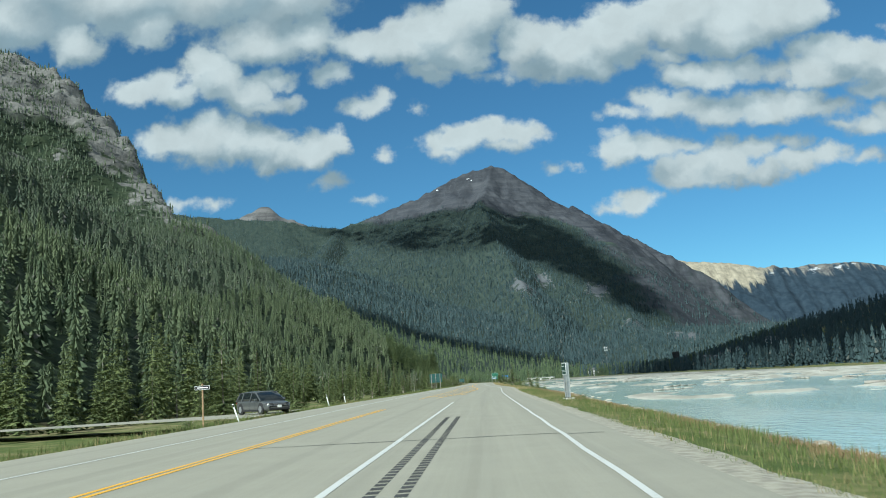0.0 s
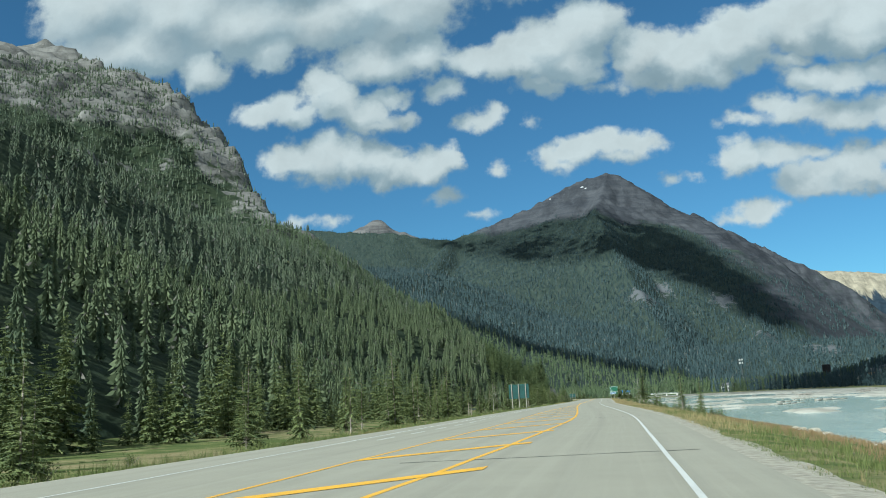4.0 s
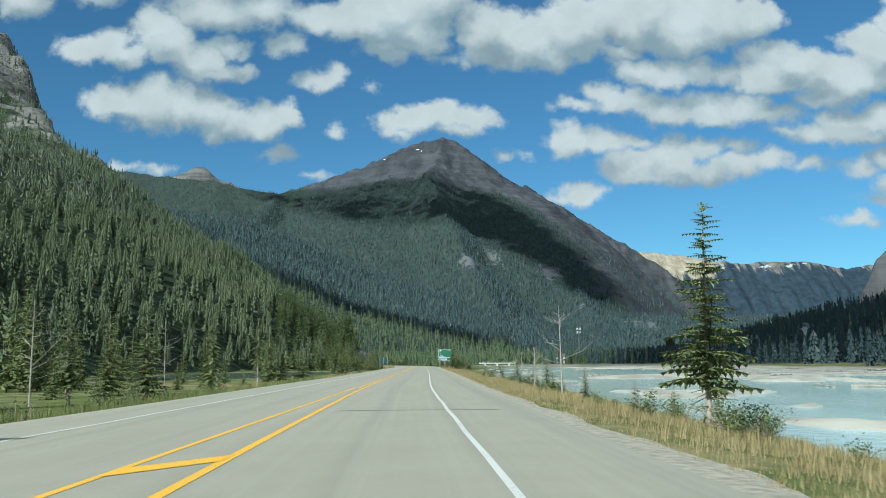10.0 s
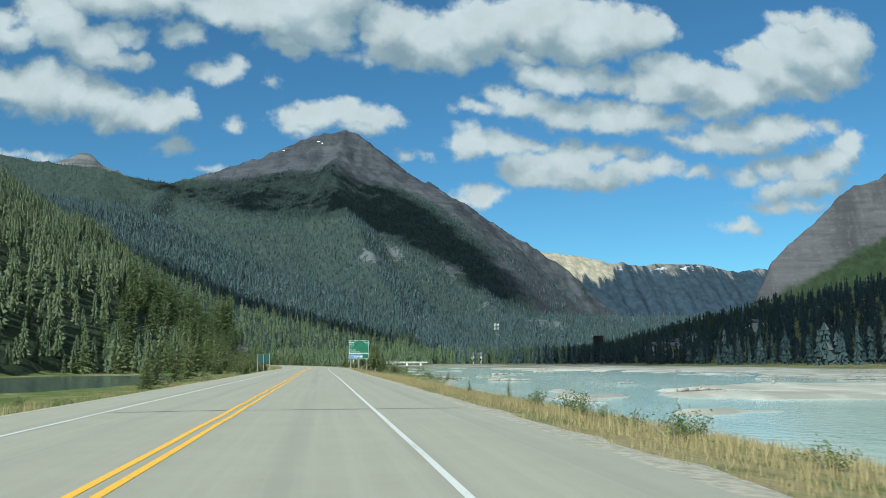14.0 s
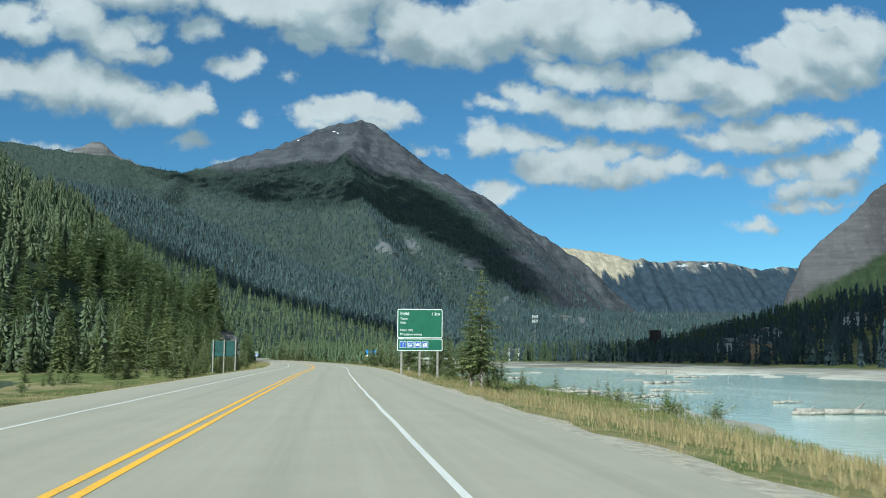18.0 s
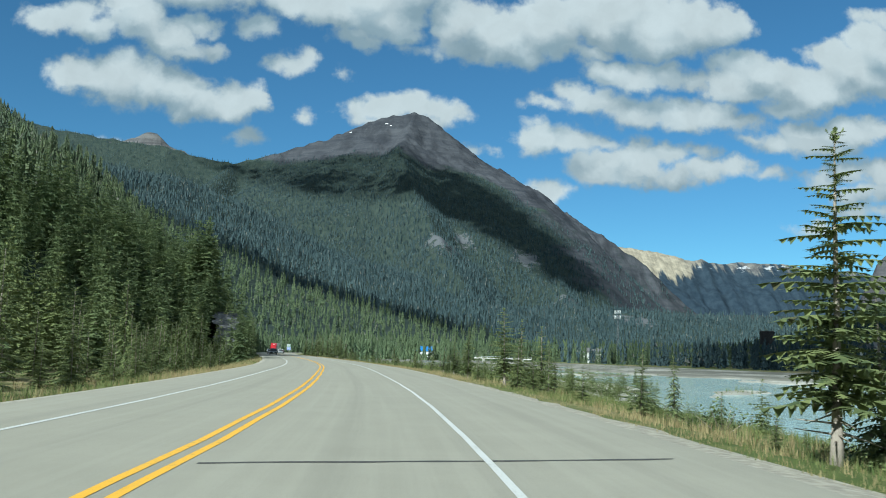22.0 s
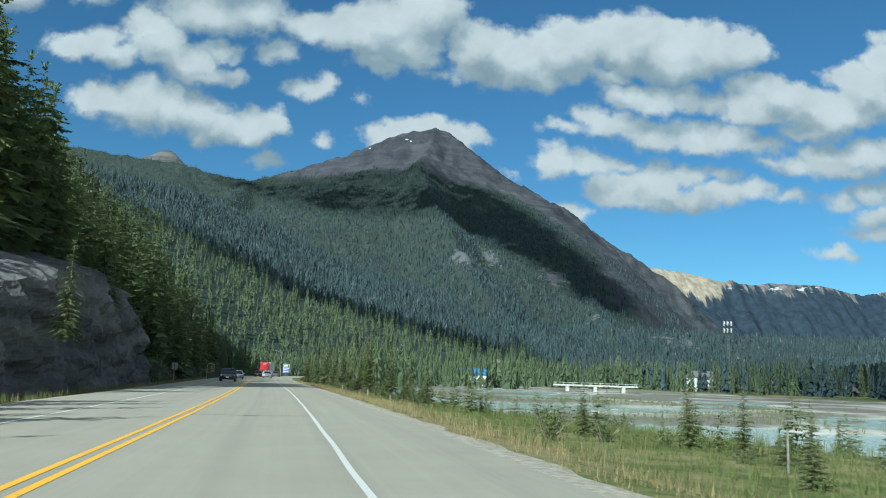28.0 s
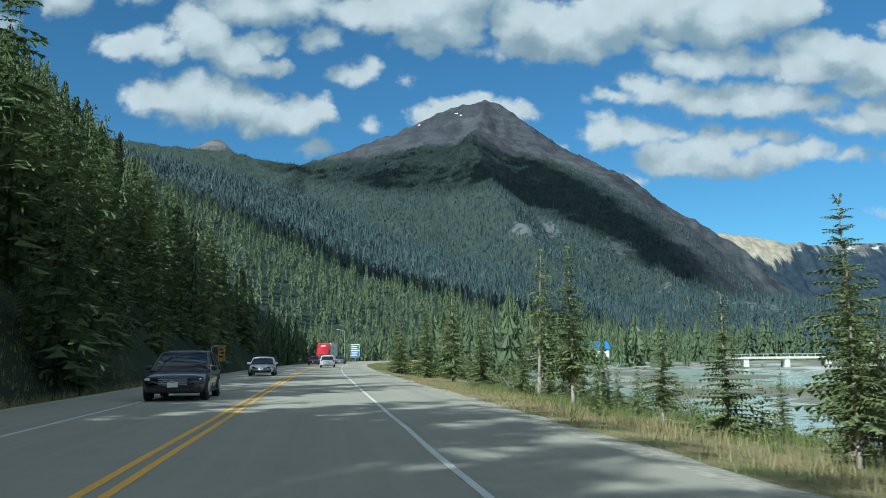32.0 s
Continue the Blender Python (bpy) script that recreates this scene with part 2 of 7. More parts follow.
def foliage(name, dark, light, rough=0.75, dry=(0.10, 0.10, 0.05), dry_share=0.0, grain=0.0, thin_share=0.12):
    """Needles or leaves, varied from piece to piece."""
    m, n, b = material(name, rough, spec=0.25)
    isl = n.put("ShaderNodeNewGeometry").outputs["Random Per Island"]
    obj = n.put("ShaderNodeObjectInfo").outputs["Random"]
    f = n.math("FRACT", n.math("MULTIPLY_ADD", obj, 3.7, isl))
    if grain:  # whole trees differ more than their twigs
        f = n.math("MULTIPLY_ADD", f, 0.35, n.math("MULTIPLY", n.ramp(n.noise(place(n), grain, 2).outputs[0], 0.3, 0.7), 0.65))
    c = n.mix(f, dark, light)
    big = n.noise(place(n), 0.012, 3).outputs[0]
    c = n.mix(n.math("MULTIPLY", n.ramp(big, 0.45, 0.7), 0.5), c, light)
    if dry_share:
        c = n.mix(n.math("GREATER_THAN", isl, 1 - dry_share), c, dry)
    n.link(c, b.inputs["Base Color"])
    # thin needles and blades let some light through
    thin, both = n.put("ShaderNodeBsdfTranslucent"), n.put("ShaderNodeMixShader")
    n.link(c, thin.inputs[0])
    both.inputs[0].default_value = thin_share
    n.link(b.outputs[0], both.inputs[1])
    n.link(thin.outputs[0], both.inputs[2])
    n.link(both.outputs[0], m.node_tree.nodes["Material Output"].inputs[0])
    return m


def asphalt_material():
    m, n, b = material("worn_asphalt", 0.88, spec=0.3)
    uv = place(n, "UV")
    p = place(n)
    grain = n.noise(p, 34.0, 5, 0.75).outputs[0]
    patch = n.noise(p, 0.5, 8, 0.72).outputs[0]
    streak = n.noise(n.vec("MULTIPLY", uv, (1.0, 0.012, 1)), 3.5, 6, 0.65).outputs[0]
    sx = n.put("ShaderNodeSeparateXYZ")
    n.link(uv, sx.inputs[0])
    # two polished wheel paths in every lane of 3.7 m
    lane = n.math("PINGPONG", n.math("ADD", sx.outputs[0], 0.93), 0.925)
    wheel = n.ramp(lane, 0.55, 0.9)
    c = n.mix(n.ramp(patch, 0.3, 0.72), (0.296, 0.281, 0.226), (0.326, 0.309, 0.249))
    c = n.mix(n.math("MULTIPLY", wheel, 0.35), c, (0.238, 0.226, 0.184))
    c = n.mix(n.math("MULTIPLY", n.ramp(streak, 0.42, 0.66), 0.32), c, (0.375, 0.356, 0.290))
    c = n.mix(n.math("MULTIPLY", n.ramp(grain, 0.5, 0.8), 0.5), c, (0.155, 0.148, 0.122))
    n.link(c, b.inputs["Base Color"])
    bump(n, b, grain, 0.5, 0.012)
    return m


def paint_material(name, color, worn):
    m, n, b = material(name, 0.6)
    p = place(n)
    chip = n.noise(p, 14.0, 6, 0.75).outputs[0]
    wide = n.noise(p, 0.6, 3).outputs[0]
    c = n.mix(n.ramp(n.math("MULTIPLY_ADD", wide, 0.3, n.math("MULTIPLY", chip, 0.7)), 0.50, 0.66), color, worn)
    n.link(c, b.inputs["Base Color"])
    return m


def ground_material():
    """Grass, dry verge, gravel and river silt, by height above the water and patchy noise."""
    m, n, b = material("valley_ground", 0.95, spec=0.15)
    p = place(n)
    sx = n.put("ShaderNodeSeparateXYZ")
    n.link(p, sx.inputs[0])
    big, mid, small = (n.noise(p, s, 5, 0.6).outputs[0] for s in (0.03, 0.4, 6.0))
    grass = n.mix(n.ramp(mid, 0.35, 0.7), (0.075, 0.105, 0.030), (0.15, 0.165, 0.055))
    dry = n.mix(n.ramp(small, 0.3, 0.7), (0.20, 0.165, 0.085), (0.29, 0.245, 0.13))
    c = n.mix(n.ramp(n.math("MULTIPLY_ADD", mid, 0.5, n.math("MULTIPLY", big, 0.6)), 0.50, 0.66), grass, dry)
    silt = n.mix(n.ramp(n.noise(n.vec("MULTIPLY", p, (1, 0.35, 1)), 0.25, 5).outputs[0], 0.35, 0.65), (0.30, 0.285, 0.24), (0.49, 0.47, 0.41))
    mud = n.math("MULTIPLY", n.ramp(sx.outputs[1], 560, 660), n.ramp(n.noise(n.vec("MULTIPLY", p, (1, 0.5, 1)), 0.05, 5).outputs[0], 0.38, 0.55))
    silt = n.mix(mud, silt, (0.17, 0.165, 0.135))
    wet = n.math("SUBTRACT", 1.0, n.ramp(n.math("MULTIPLY_ADD", mid, 0.35, sx.outputs[2]), -1.30, -1.02))
    c = n.mix(wet, c, silt)
    n.link(c, b.inputs["Base Color"])
    bump(n, b, small, 0.8, 0.10)
    return m


def water_material(name, low, high):
    m, n, b = material(name, 0.12, spec=0.5)
    p = place(n)
    ripple = n.noise(n.vec("MULTIPLY", p, (1.0, 0.6, 1)), 1.6, 4, 0.6).outputs[0]
    flow = n.noise(n.vec("MULTIPLY", p, (1.0, 0.22, 1)), 0.06, 5, 0.55).outputs[0]
    c = n.mix(n.ramp(flow, 0.35, 0.68), low, high)
    n.link(c, b.inputs["Base Color"])
    bump(n, b, ripple, 0.35, 0.10)
    return m


def rock_material(name, low, high, layer=0.02, scale=0.02):
    """Bedded limestone with ledges, gullies and lichen."""
    m, n, b = material(name, 0.92, spec=0.2)
    p = place(n)
    bed = n.noise(n.vec("MULTIPLY", p, (0.25, 0.25, 2.2)), layer, 6, 0.65, 0.6).outputs[0]
    gully = n.noise(n.vec("MULTIPLY", p, (1.0, 0.5, 0.18)), scale, 6, 0.62).outputs[0]
    crack = n.noise(p, scale * 7, 6, 0.7).outputs[0]
    c = n.mix(n.ramp(bed, 0.35, 0.65), low, high)
    c = n.mix(n.math("MULTIPLY", n.ramp(gully, 0.5, 0.72), 0.55), c, tuple(x * 0.62 for x in low))
    c = n.mix(n.math("MULTIPLY", n.ramp(crack, 0.52, 0.75), 0.5), c, tuple(min(1, x * 1.25) for x in high))
    n.link(c, b.inputs["Base Color"])
    h = n.math("ADD", n.math("MULTIPLY", bed, 0.5), n.math("ADD", gully, n.math("MULTIPLY", crack, 0.4)))
    bump(n, b, h, 0.9, 0.12 / scale)
    return m


ASPHALT = asphalt_material()
WHITE = paint_material("white_road_paint", (0.60, 0.60, 0.57), (0.38, 0.37, 0.33))
YELLOW = paint_material("yellow_road_paint", (0.82, 0.43, 0.028), (0.50, 0.31, 0.07))
TAR = simple("tar_seal", (0.055, 0.053, 0.05), 0.8)
GRAVEL = simple("shoulder_gravel", (0.36, 0.33, 0.265), 0.95, vary=0.25, scale=5.0, relief=0.9)
POND = water_material("dark_pond_water", (0.07, 0.10, 0.085), (0.12, 0.15, 0.12))
GROUND = ground_material()
WATER = water_material("glacial_water", (0.46, 0.60, 0.535), (0.60, 0.71, 0.64))
ROCK_CUT = rock_material("dark_rock_cut", (0.068, 0.069, 0.071), (0.165, 0.163, 0.157), 0.18, 0.35)
SPRUCE = foliage("spruce_needles", (0.072, 0.104, 0.046), (0.235, 0.270, 0.105), dry_share=0.02, thin_share=0.22)
FOREST = foliage("forest_needles", (0.056, 0.082, 0.058), (0.135, 0.164, 0.098), dry=(0.19, 0.19, 0.16), dry_share=0.05, grain=0.16, thin_share=0.22)
# needles blued in the base colour to stand in for distance haze
HAZE_FOREST = foliage("haze_blue_spruce_needles", (0.030, 0.056, 0.065), (0.071, 0.110, 0.112), dry=(0.14, 0.15, 0.135), dry_share=0.03, grain=0.05, thin_share=0.2)
FOOT_FOREST = foliage("lower_slope_needles", (0.048, 0.080, 0.044), (0.122, 0.160, 0.078), dry=(0.16, 0.16, 0.13), dry_share=0.03, grain=0.10, thin_share=0.2)
WOOD = foliage("wood_needles", (0.050, 0.078, 0.046), (0.145, 0.178, 0.090), dry=(0.18, 0.175, 0.145), dry_share=0.03, grain=0.22, thin_share=0.22)
# light put into the colour: paler than WOOD because this wood falls in shade
WALL_SPRUCE = foliage("lightened_wood_needles", (0.078, 0.118, 0.058), (0.215, 0.260, 0.112), dry_share=0.02, grain=0.3, thin_share=0.34)
SHRUB = foliage("shrub_leaves", (0.055, 0.085, 0.028), (0.13, 0.16, 0.055))
GRASS = foliage("verge_grass", (0.11, 0.13, 0.045), (0.30, 0.26, 0.13))
BARK = simple("bark", (0.29, 0.25, 0.205), 0.9, vary=0.3, scale=6, relief=0.5)
DEADWOOD = simple("weathered_deadwood", (0.29, 0.265, 0.23), 0.85, vary=0.25, scale=6, relief=0.4)

# ---- the plan: road line, shores and slopes as functions of the way along the valley (y) ----
rng = np.random.default_rng(7)


def curve(ys, vs, soft=7.0):
    """A smooth function through knots."""
    fine = np.arange(-900.0, 1500.0, 2.0)
    v = np.interp(fine, ys, vs)
    k = np.exp(-0.5 * (np.arange(-30, 31) * 2.0 / soft) ** 2)
    v = np.convolve(np.pad(v, 30, mode="edge"), k / k.sum(), mode="valid")
    return lambda y: np.interp(y, fine, v)


# right edge line of the road
R = curve([-900, 0, 60, 90, 140, 165, 205, 230, 260, 290, 312, 340, 370, 380, 425, 465, 480, 495, 510, 527, 546, 560, 590, 605, 625, 647, 677, 706, 750, 800, 837, 880, 920, 960, 1010, 1500],
          [1.7, 1.7, 1.8, 1.9, 2.85, 2.36, 1.25, 0.85, 0.5, 0.72, 0.96, 1.06, 1.2, 1.22, 1.2, 1.38, 1.75, 1.76, 1.34, 0.5, -0.5, -1.6, -4.8, -6.8, -9.45, -12.52, -16.98, -21.4, -28.0, -34.5, -38.2, -40, -37, -30, -16, 150])
EDGE_R = curve([-900, 0, 140, 205, 290, 400, 470, 550, 640, 1500], [1.2, 1.2, 1.6, 2.2, 2.6, 3.0, 3.6, 3.2, 2.7, 2.7])  # pavement beyond the line
EDGE_L = curve([-900, 100, 150, 215, 250, 310, 400, 470, 560, 640, 1500], [-14.4, -14.4, -13.6, -11.4, -10.0, -9.5, -9.4, -9.4, -9.4, -10.0, -10.0])
SHORE = curve([-900, 0, 60, 130, 210, 250, 320, 385, 415, 440, 480, 520, 545, 575, 615, 645, 660, 690, 720, 745, 800, 900, 1500],
              [10, 10, 10.5, 12.5, 13, 14, 15.5, 12.5, 15, 25, 20, 18, 24, 42, 44, 30, 21, 19, 17, 22, 30, 34, 34], 10)  # right shore beyond the line
FAR = curve([-900, 0, 300, 450, 620, 760, 860, 950, 1500], [150, 140, 122, 122, 140, 150, 120, 95, 80])  # far shore, x
FOOT = curve([-900, 0, 250, 330, 450, 520, 580, 620, 700, 760, 850, 900, 1500], [-46, -46, -48, -66, -66, -50, -33, -29, -33, -44, -56, -62, -62])  # foot of the left slope, x
WATER_Z = -1.8


def lump(x, y, size, seed=0, octaves=4):
    """Smooth fractal noise about zero, by summed turned waves."""
    g = np.random.default_rng(seed)
    v, a = 0.0, 1.0
    for o in range(octaves):
        f = 2 * np.pi / (size / 2 ** o)
        s = 0.0
        for _ in range(5):
            th, ph = g.uniform(0, np.pi * 2), g.uniform(0, 6.28, 2)
            s = s + np.sin(f * g.uniform(0.7, 1.4) * (x * np.cos(th) + y * np.sin(th)) + ph[0] + 1.3 * np.sin(0.43 * f * (x * np.sin(th) - y * np.cos(th)) + ph[1]))
        v = v + a * s / 5
        a *= 0.5
    return v


def step(v, a, b):
    t = np.clip((v - a) / (b - a), 0, 1)
    return t * t * (3 - 2 * t)


def left_slope(x, y):
    """The long wooded mountainside left of the road, up to its crest and down behind it."""
    d = np.maximum(0, FOOT(np.minimum(y, 900.0)) - x)
    near = 0.60 + 0.14 * step(y, 520, 600) + 0.24 * step(y, 630, 690) * (1 - step(y, 900, 1000))
    h = near * np.minimum(d, 120) + np.interp(d, [0, 120, 404, 530, 660, 807, 1046, 1220, 1553, 3000], [0, 0, 222, 330, 490, 636, 824, 896, 1130, 1300])
    crest = np.interp(-x, [40, 100, 150, 184, 239, 326, 466, 592, 722, 869, 1108, 1282, 1615], [880, 900, 1050, 1090, 1110, 1190, 1350, 1550, 1750, 1900, 2100, 2200, 2500])
    top = np.interp(-x, [56, 100, 142, 184, 239, 326, 466, 592, 722, 869, 1108, 1282, 1615, 2200], [2, 46, 78, 104, 133, 203, 292, 398, 556, 702, 890, 960, 1190, 1300])
    spur = np.interp(-x, [30, 42, 56, 73, 88, 104, 124, 142, 184, 239, 326], [1, 8, 17, 26, 33, 41, 52, 62, 90, 128, 203])
    top = np.where(-x < 326, top + (spur - top) * (1 - step(y, 770, 880)), top)
    h = np.minimum(h, top - 0.40 * step(d, 150, 480) * np.maximum(0, crest - y))
    h = h - 0.95 * np.maximum(0, y - crest)
    rough = lump(x, y, 260, 3, 5) * np.clip(d / 260, 0, 1) * 18 + np.clip((h - 300) / 200, 0, 1) * (34 * (0.33 - np.abs(lump(x, y * 0.6, 260, 6, 4))) + 9 * (0.3 - np.abs(lump(x, y, 60, 7, 3))) + 9 * np.round(1.6 * lump(x * 0.5, h * 4, 160, 8, 3))) + lump(x, y, 60, 4, 3) * np.clip(d / 120, 0, 1) * 3.0
    return np.where(d > 0, np.maximum(h + rough, -1.0), -9.0)


def ground(x, y):
    """Height of the valley floor, banks and near slopes."""
    u = x - R(y)
    er, el, sh = EDGE_R(y), EDGE_L(y), SHORE(y)
    bumps = 0.10 * lump(x, y, 9.0, 1, 3)
    # right: gravel lip, grassy bank, river bed with bars, far flats
    bank = -0.10 - 0.45 * step(u, er + 0.8, er + 4.5) - 1.45 * step(u, np.minimum(er + 3, sh - 6), sh + 1.5) + bumps * step(u, er + 0.8, er + 3)
    inner = np.maximum(0, u - sh)
    bars = lump(x * 1.3, y * 1.5, 66, 21, 3) + 1.0 * step(x, 45, 105) - 0.38 + 1.3 * np.exp(-((x - 62) / 26) ** 2 - ((y - 385) / 26) ** 2) + 1.0 * np.exp(-((x - 38) / 8) ** 2 - ((y - 368) / 9) ** 2) + 0.42 * step(y, 630, 680) - 0.75 * step(y, 395, 415) * (1 - step(y, 520, 560)) * (1 - step(x, 60, 110))
    bed = -2.35 + 0.80 * step(bars + 0.55 * lump(x * 1.2, y * 1.6, 20, 22, 3), -0.30, 0.30)
    right = bank * (1 - step(inner, 0, 6)) + bed * step(inner, 0, 6)
    shore2 = step(x, FAR(y) - 8, FAR(y) + 6)
    flats = -1.2 + 0.8 * step(x, FAR(y), FAR(y) + 40) + 0.27 * np.clip(x - 195 - 0.08 * np.maximum(0, y - 800), 0, 420) * step(y, -500, 250) * (1 - step(y, 950, 1145)) + 0.4 * lump(x, y, 60, 5, 3)
    right = np.where(x > FAR(y) - 8, right * (1 - shore2) + flats * shore2, right)
    # left: shoulder, ditch, flat, pond, slope
    v = -(u - el)
    ditch = -0.08 - 0.75 * step(v, 0.6, 5.0) + bumps * step(v, 0.6, 3.0)
    pond = step(np.exp(-(((x + 42) / 23.0) ** 2 + ((y - 418) / 72.0) ** 2) ** 2), 0.35, 0.6)
    ditch = ditch - 1.1 * pond - 0.1
    left = np.maximum(ditch, left_slope(x, y) - 1.0)
    z = np.where(u > 0, right, left)
    z = np.where((u < er + 0.3) & (u > el - 0.3), -0.09, z)
    return z


def sheet(name, xs, ys, zs, mat, kind="structure", uv=None, smooth=True):
    """A grid mesh from arrays of shape (rows, columns)."""
    r, c = xs.shape
    co = np.stack([xs, ys, zs], -1).reshape(-1, 3)
    i = np.arange(r * c).reshape(r, c)
    quads = np.stack([i[:-1, :-1], i[:-1, 1:], i[1:, 1:], i[1:, :-1]], -1).reshape(-1, 4)
    return raw(name, co, quads, mat, smooth=smooth, uv=uv)


def raw(name, co, faces, mat, smooth=False, uv=None):
    """A mesh object from arrays; all faces have the same number of corners."""
    me = bpy.data.meshes.new(name)
    n, k = faces.shape
    me.vertices.add(len(co))
    me.vertices.foreach_set("co", np.asarray(co, np.float32).ravel())
    me.loops.add(n * k)
    me.loops.foreach_set("vertex_index", faces.astype(np.int32).ravel())
    me.polygons.add(n)
    me.polygons.foreach_set("loop_start", np.arange(0, n * k, k, dtype=np.int32))
    me.polygons.foreach_set("use_smooth", np.full(n, smooth))
    if uv is not None:
        layer = me.uv_layers.new(name="UVMap")
        layer.data.foreach_set("uv", np.asarray(uv, np.float32).reshape(-1, 2)[faces.ravel()].ravel())
    me.materials.append(mat)
    me.update(calc_edges=True)
    return new(name, me)


# ---- valley floor: one sheet out to the horizon ----
lateral = np.concatenate([[-4200, -2600, -1500, -1000, -700], np.arange(-560, -120, 12.0), np.arange(-120, -26, 3.0), np.arange(-26, 30, 0.6), np.arange(30, 130, 2.5), np.arange(130, 420, 10.0), [500, 700, 1000, 1600, 2600, 4500]])
along = np.concatenate([[-4000, -2000, -1000, -500, -250], np.arange(-140, 780, 2.5), np.arange(780, 1120, 6.0), np.arange(1120, 1500, 30.0), [1700, 2200, 3000, 4000, 5200]])
U_, Y_ = np.meshgrid(lateral, along)
X_ = U_ + R(Y_)
Z_ = ground(X_, Y_)
Z_ = np.where(Y_ > 1150, np.minimum(Z_, -1.0 + 0 * Z_), Z_)
valley = sheet("ground", X_, Y_, Z_, GROUND)
tagged(valley, "grassy valley floor with gravel banks and river silt", "ground", kind="structure")

wx, wy = np.meshgrid([2.0, 60, 120, 200, 320], np.arange(-900, 1300, 50.0))
water = sheet("water", wx + R(wy), wy, np.full(wx.shape, WATER_Z), WATER)
tagged(water, "pale turquoise glacial river with braided channels", "river", kind="structure")
px, py = np.meshgrid(np.linspace(-72, -15, 8), np.linspace(336, 505, 14))
pond = sheet("water_pond", px, py, np.full(px.shape, -1.12), POND)
tagged(pond, "still roadside pond below the wooded slope", "pond", kind="structure")

# ---- road ----
ry = np.concatenate([np.arange(-300, -60, 20.0), np.arange(-60, 1000, 3.0)])
lanes = np.array([0, 0.02, 0.15, 0.3, 0.45, 0.6, 0.75, 0.88, 0.98, 1.0])
RY, F_ = np.meshgrid(ry, lanes, indexing="ij")
ROFF = EDGE_L(RY) + (EDGE_R(RY) - EDGE_L(RY)) * F_
ROFF = ROFF + np.where((F_ == 0) | (F_ == 1), 0.05 * lump(RY, RY * 0, 3.2, 11, 3), 0)
road = sheet("road", ROFF + R(RY), RY, np.where((F_ == 0) | (F_ == 1), -0.03, 0.0), ASPHALT, uv=np.stack([ROFF, RY], -1))
tagged(road, "sun-bleached grey asphalt highway with worn wheel paths", "road", kind="structure")


def stripe(name, y0, y1, off0, off1, width, mat, z=0.005, step_y=4.0):
    """A painted line along the road, from offset off0 at y0 to off1 at y1."""
    ys = np.linspace(y0, y1, max(2, int((y1 - y0) / step_y) + 1))
    f = (ys - y0) / max(1e-6, y1 - y0)
    o = (off0(ys) if callable(off0) else off0 + (off1 - off0) * f)
    wob = 0.012 * np.sin(ys * 0.7) + 0.008 * np.sin(ys * 2.3)
    xs = np.stack([o - width / 2 + wob, o + width / 2 + wob], -1) + R(ys)[:, None]
    ob = sheet(name, xs, np.stack([ys, ys], -1), np.full(xs.shape, z), mat)
    ob.parent = road
    return ob


stripe("edge_line", -60, 1000, 0.0, 0.0, 0.10, WHITE)
stripe("lane_line", -60, 58, -3.8, -3.85, 0.125, WHITE)
TURN = curve([-900, 60, 100, 140, 175, 205, 225, 250, 275, 1500], [-7.55, -7.55, -7.55, -7.45, -7.1, -5.35, -4.75, -4.25, -3.88, -3.88])
stripe("yellow_line", -60, 51, -7.50, -7.50, 0.11, YELLOW)
stripe("yellow_line", -60, 51, -7.72, -7.72, 0.11, YELLOW)
stripe("yellow_line", 78, 262, TURN, None, 0.12, YELLOW)
stripe("yellow_line", 78, 262, curve([-900, 78, 100, 140, 1500], [-6.6, -6.2, -4.4, -3.60, -3.60]), None, 0.15, YELLOW)
stripe("yellow_line", 262, 1000, -3.60, -3.60, 0.12, YELLOW)
stripe("yellow_line", 262, 1000, -3.88, -3.88, 0.12, YELLOW)
LEFT = curve([-900, 60, 100, 140, 200, 235, 260, 310, 390, 430, 480, 1500], [-11.0, -11.0, -11.3, -12.2, -9.5, -8.1, -7.6, -7.2, -7.1, -6.9, -6.95, -7.3])
stripe("edge_line", -60, 1000, LEFT, None, 0.11, WHITE)
for k in range(15):
    y0 = 119.7 + 5.75 * k
    stripe("dash", y0, y0 + 2.9, -10.6 + 0.004 * (y0 - 118), -10.6 + 0.004 * (y0 - 115), 0.11, WHITE, step_y=1.0)
# diagonal hatching of the painted median
for k in range(15):
    b = -3.62
    a = float(TURN(np.array(92.4 + 9.65 * k - 4.0))) + 0.04
    if b - a < 0.4:
        continue
    reach = 1.38 * (b - a)
    y0 = 92.4 + 9.65 * k - reach
    xs = np.array([[a, a], [b, b]]) + R(np.array([y0, y0 + reach]))[:, None]
    ys = np.array([[y0, y0 + 0.85], [y0 + reach, y0 + reach + 0.85]])
    ob = sheet("hatch_bar", xs, ys, np.full((2, 2), 0.009), YELLOW)
    ob.parent = road

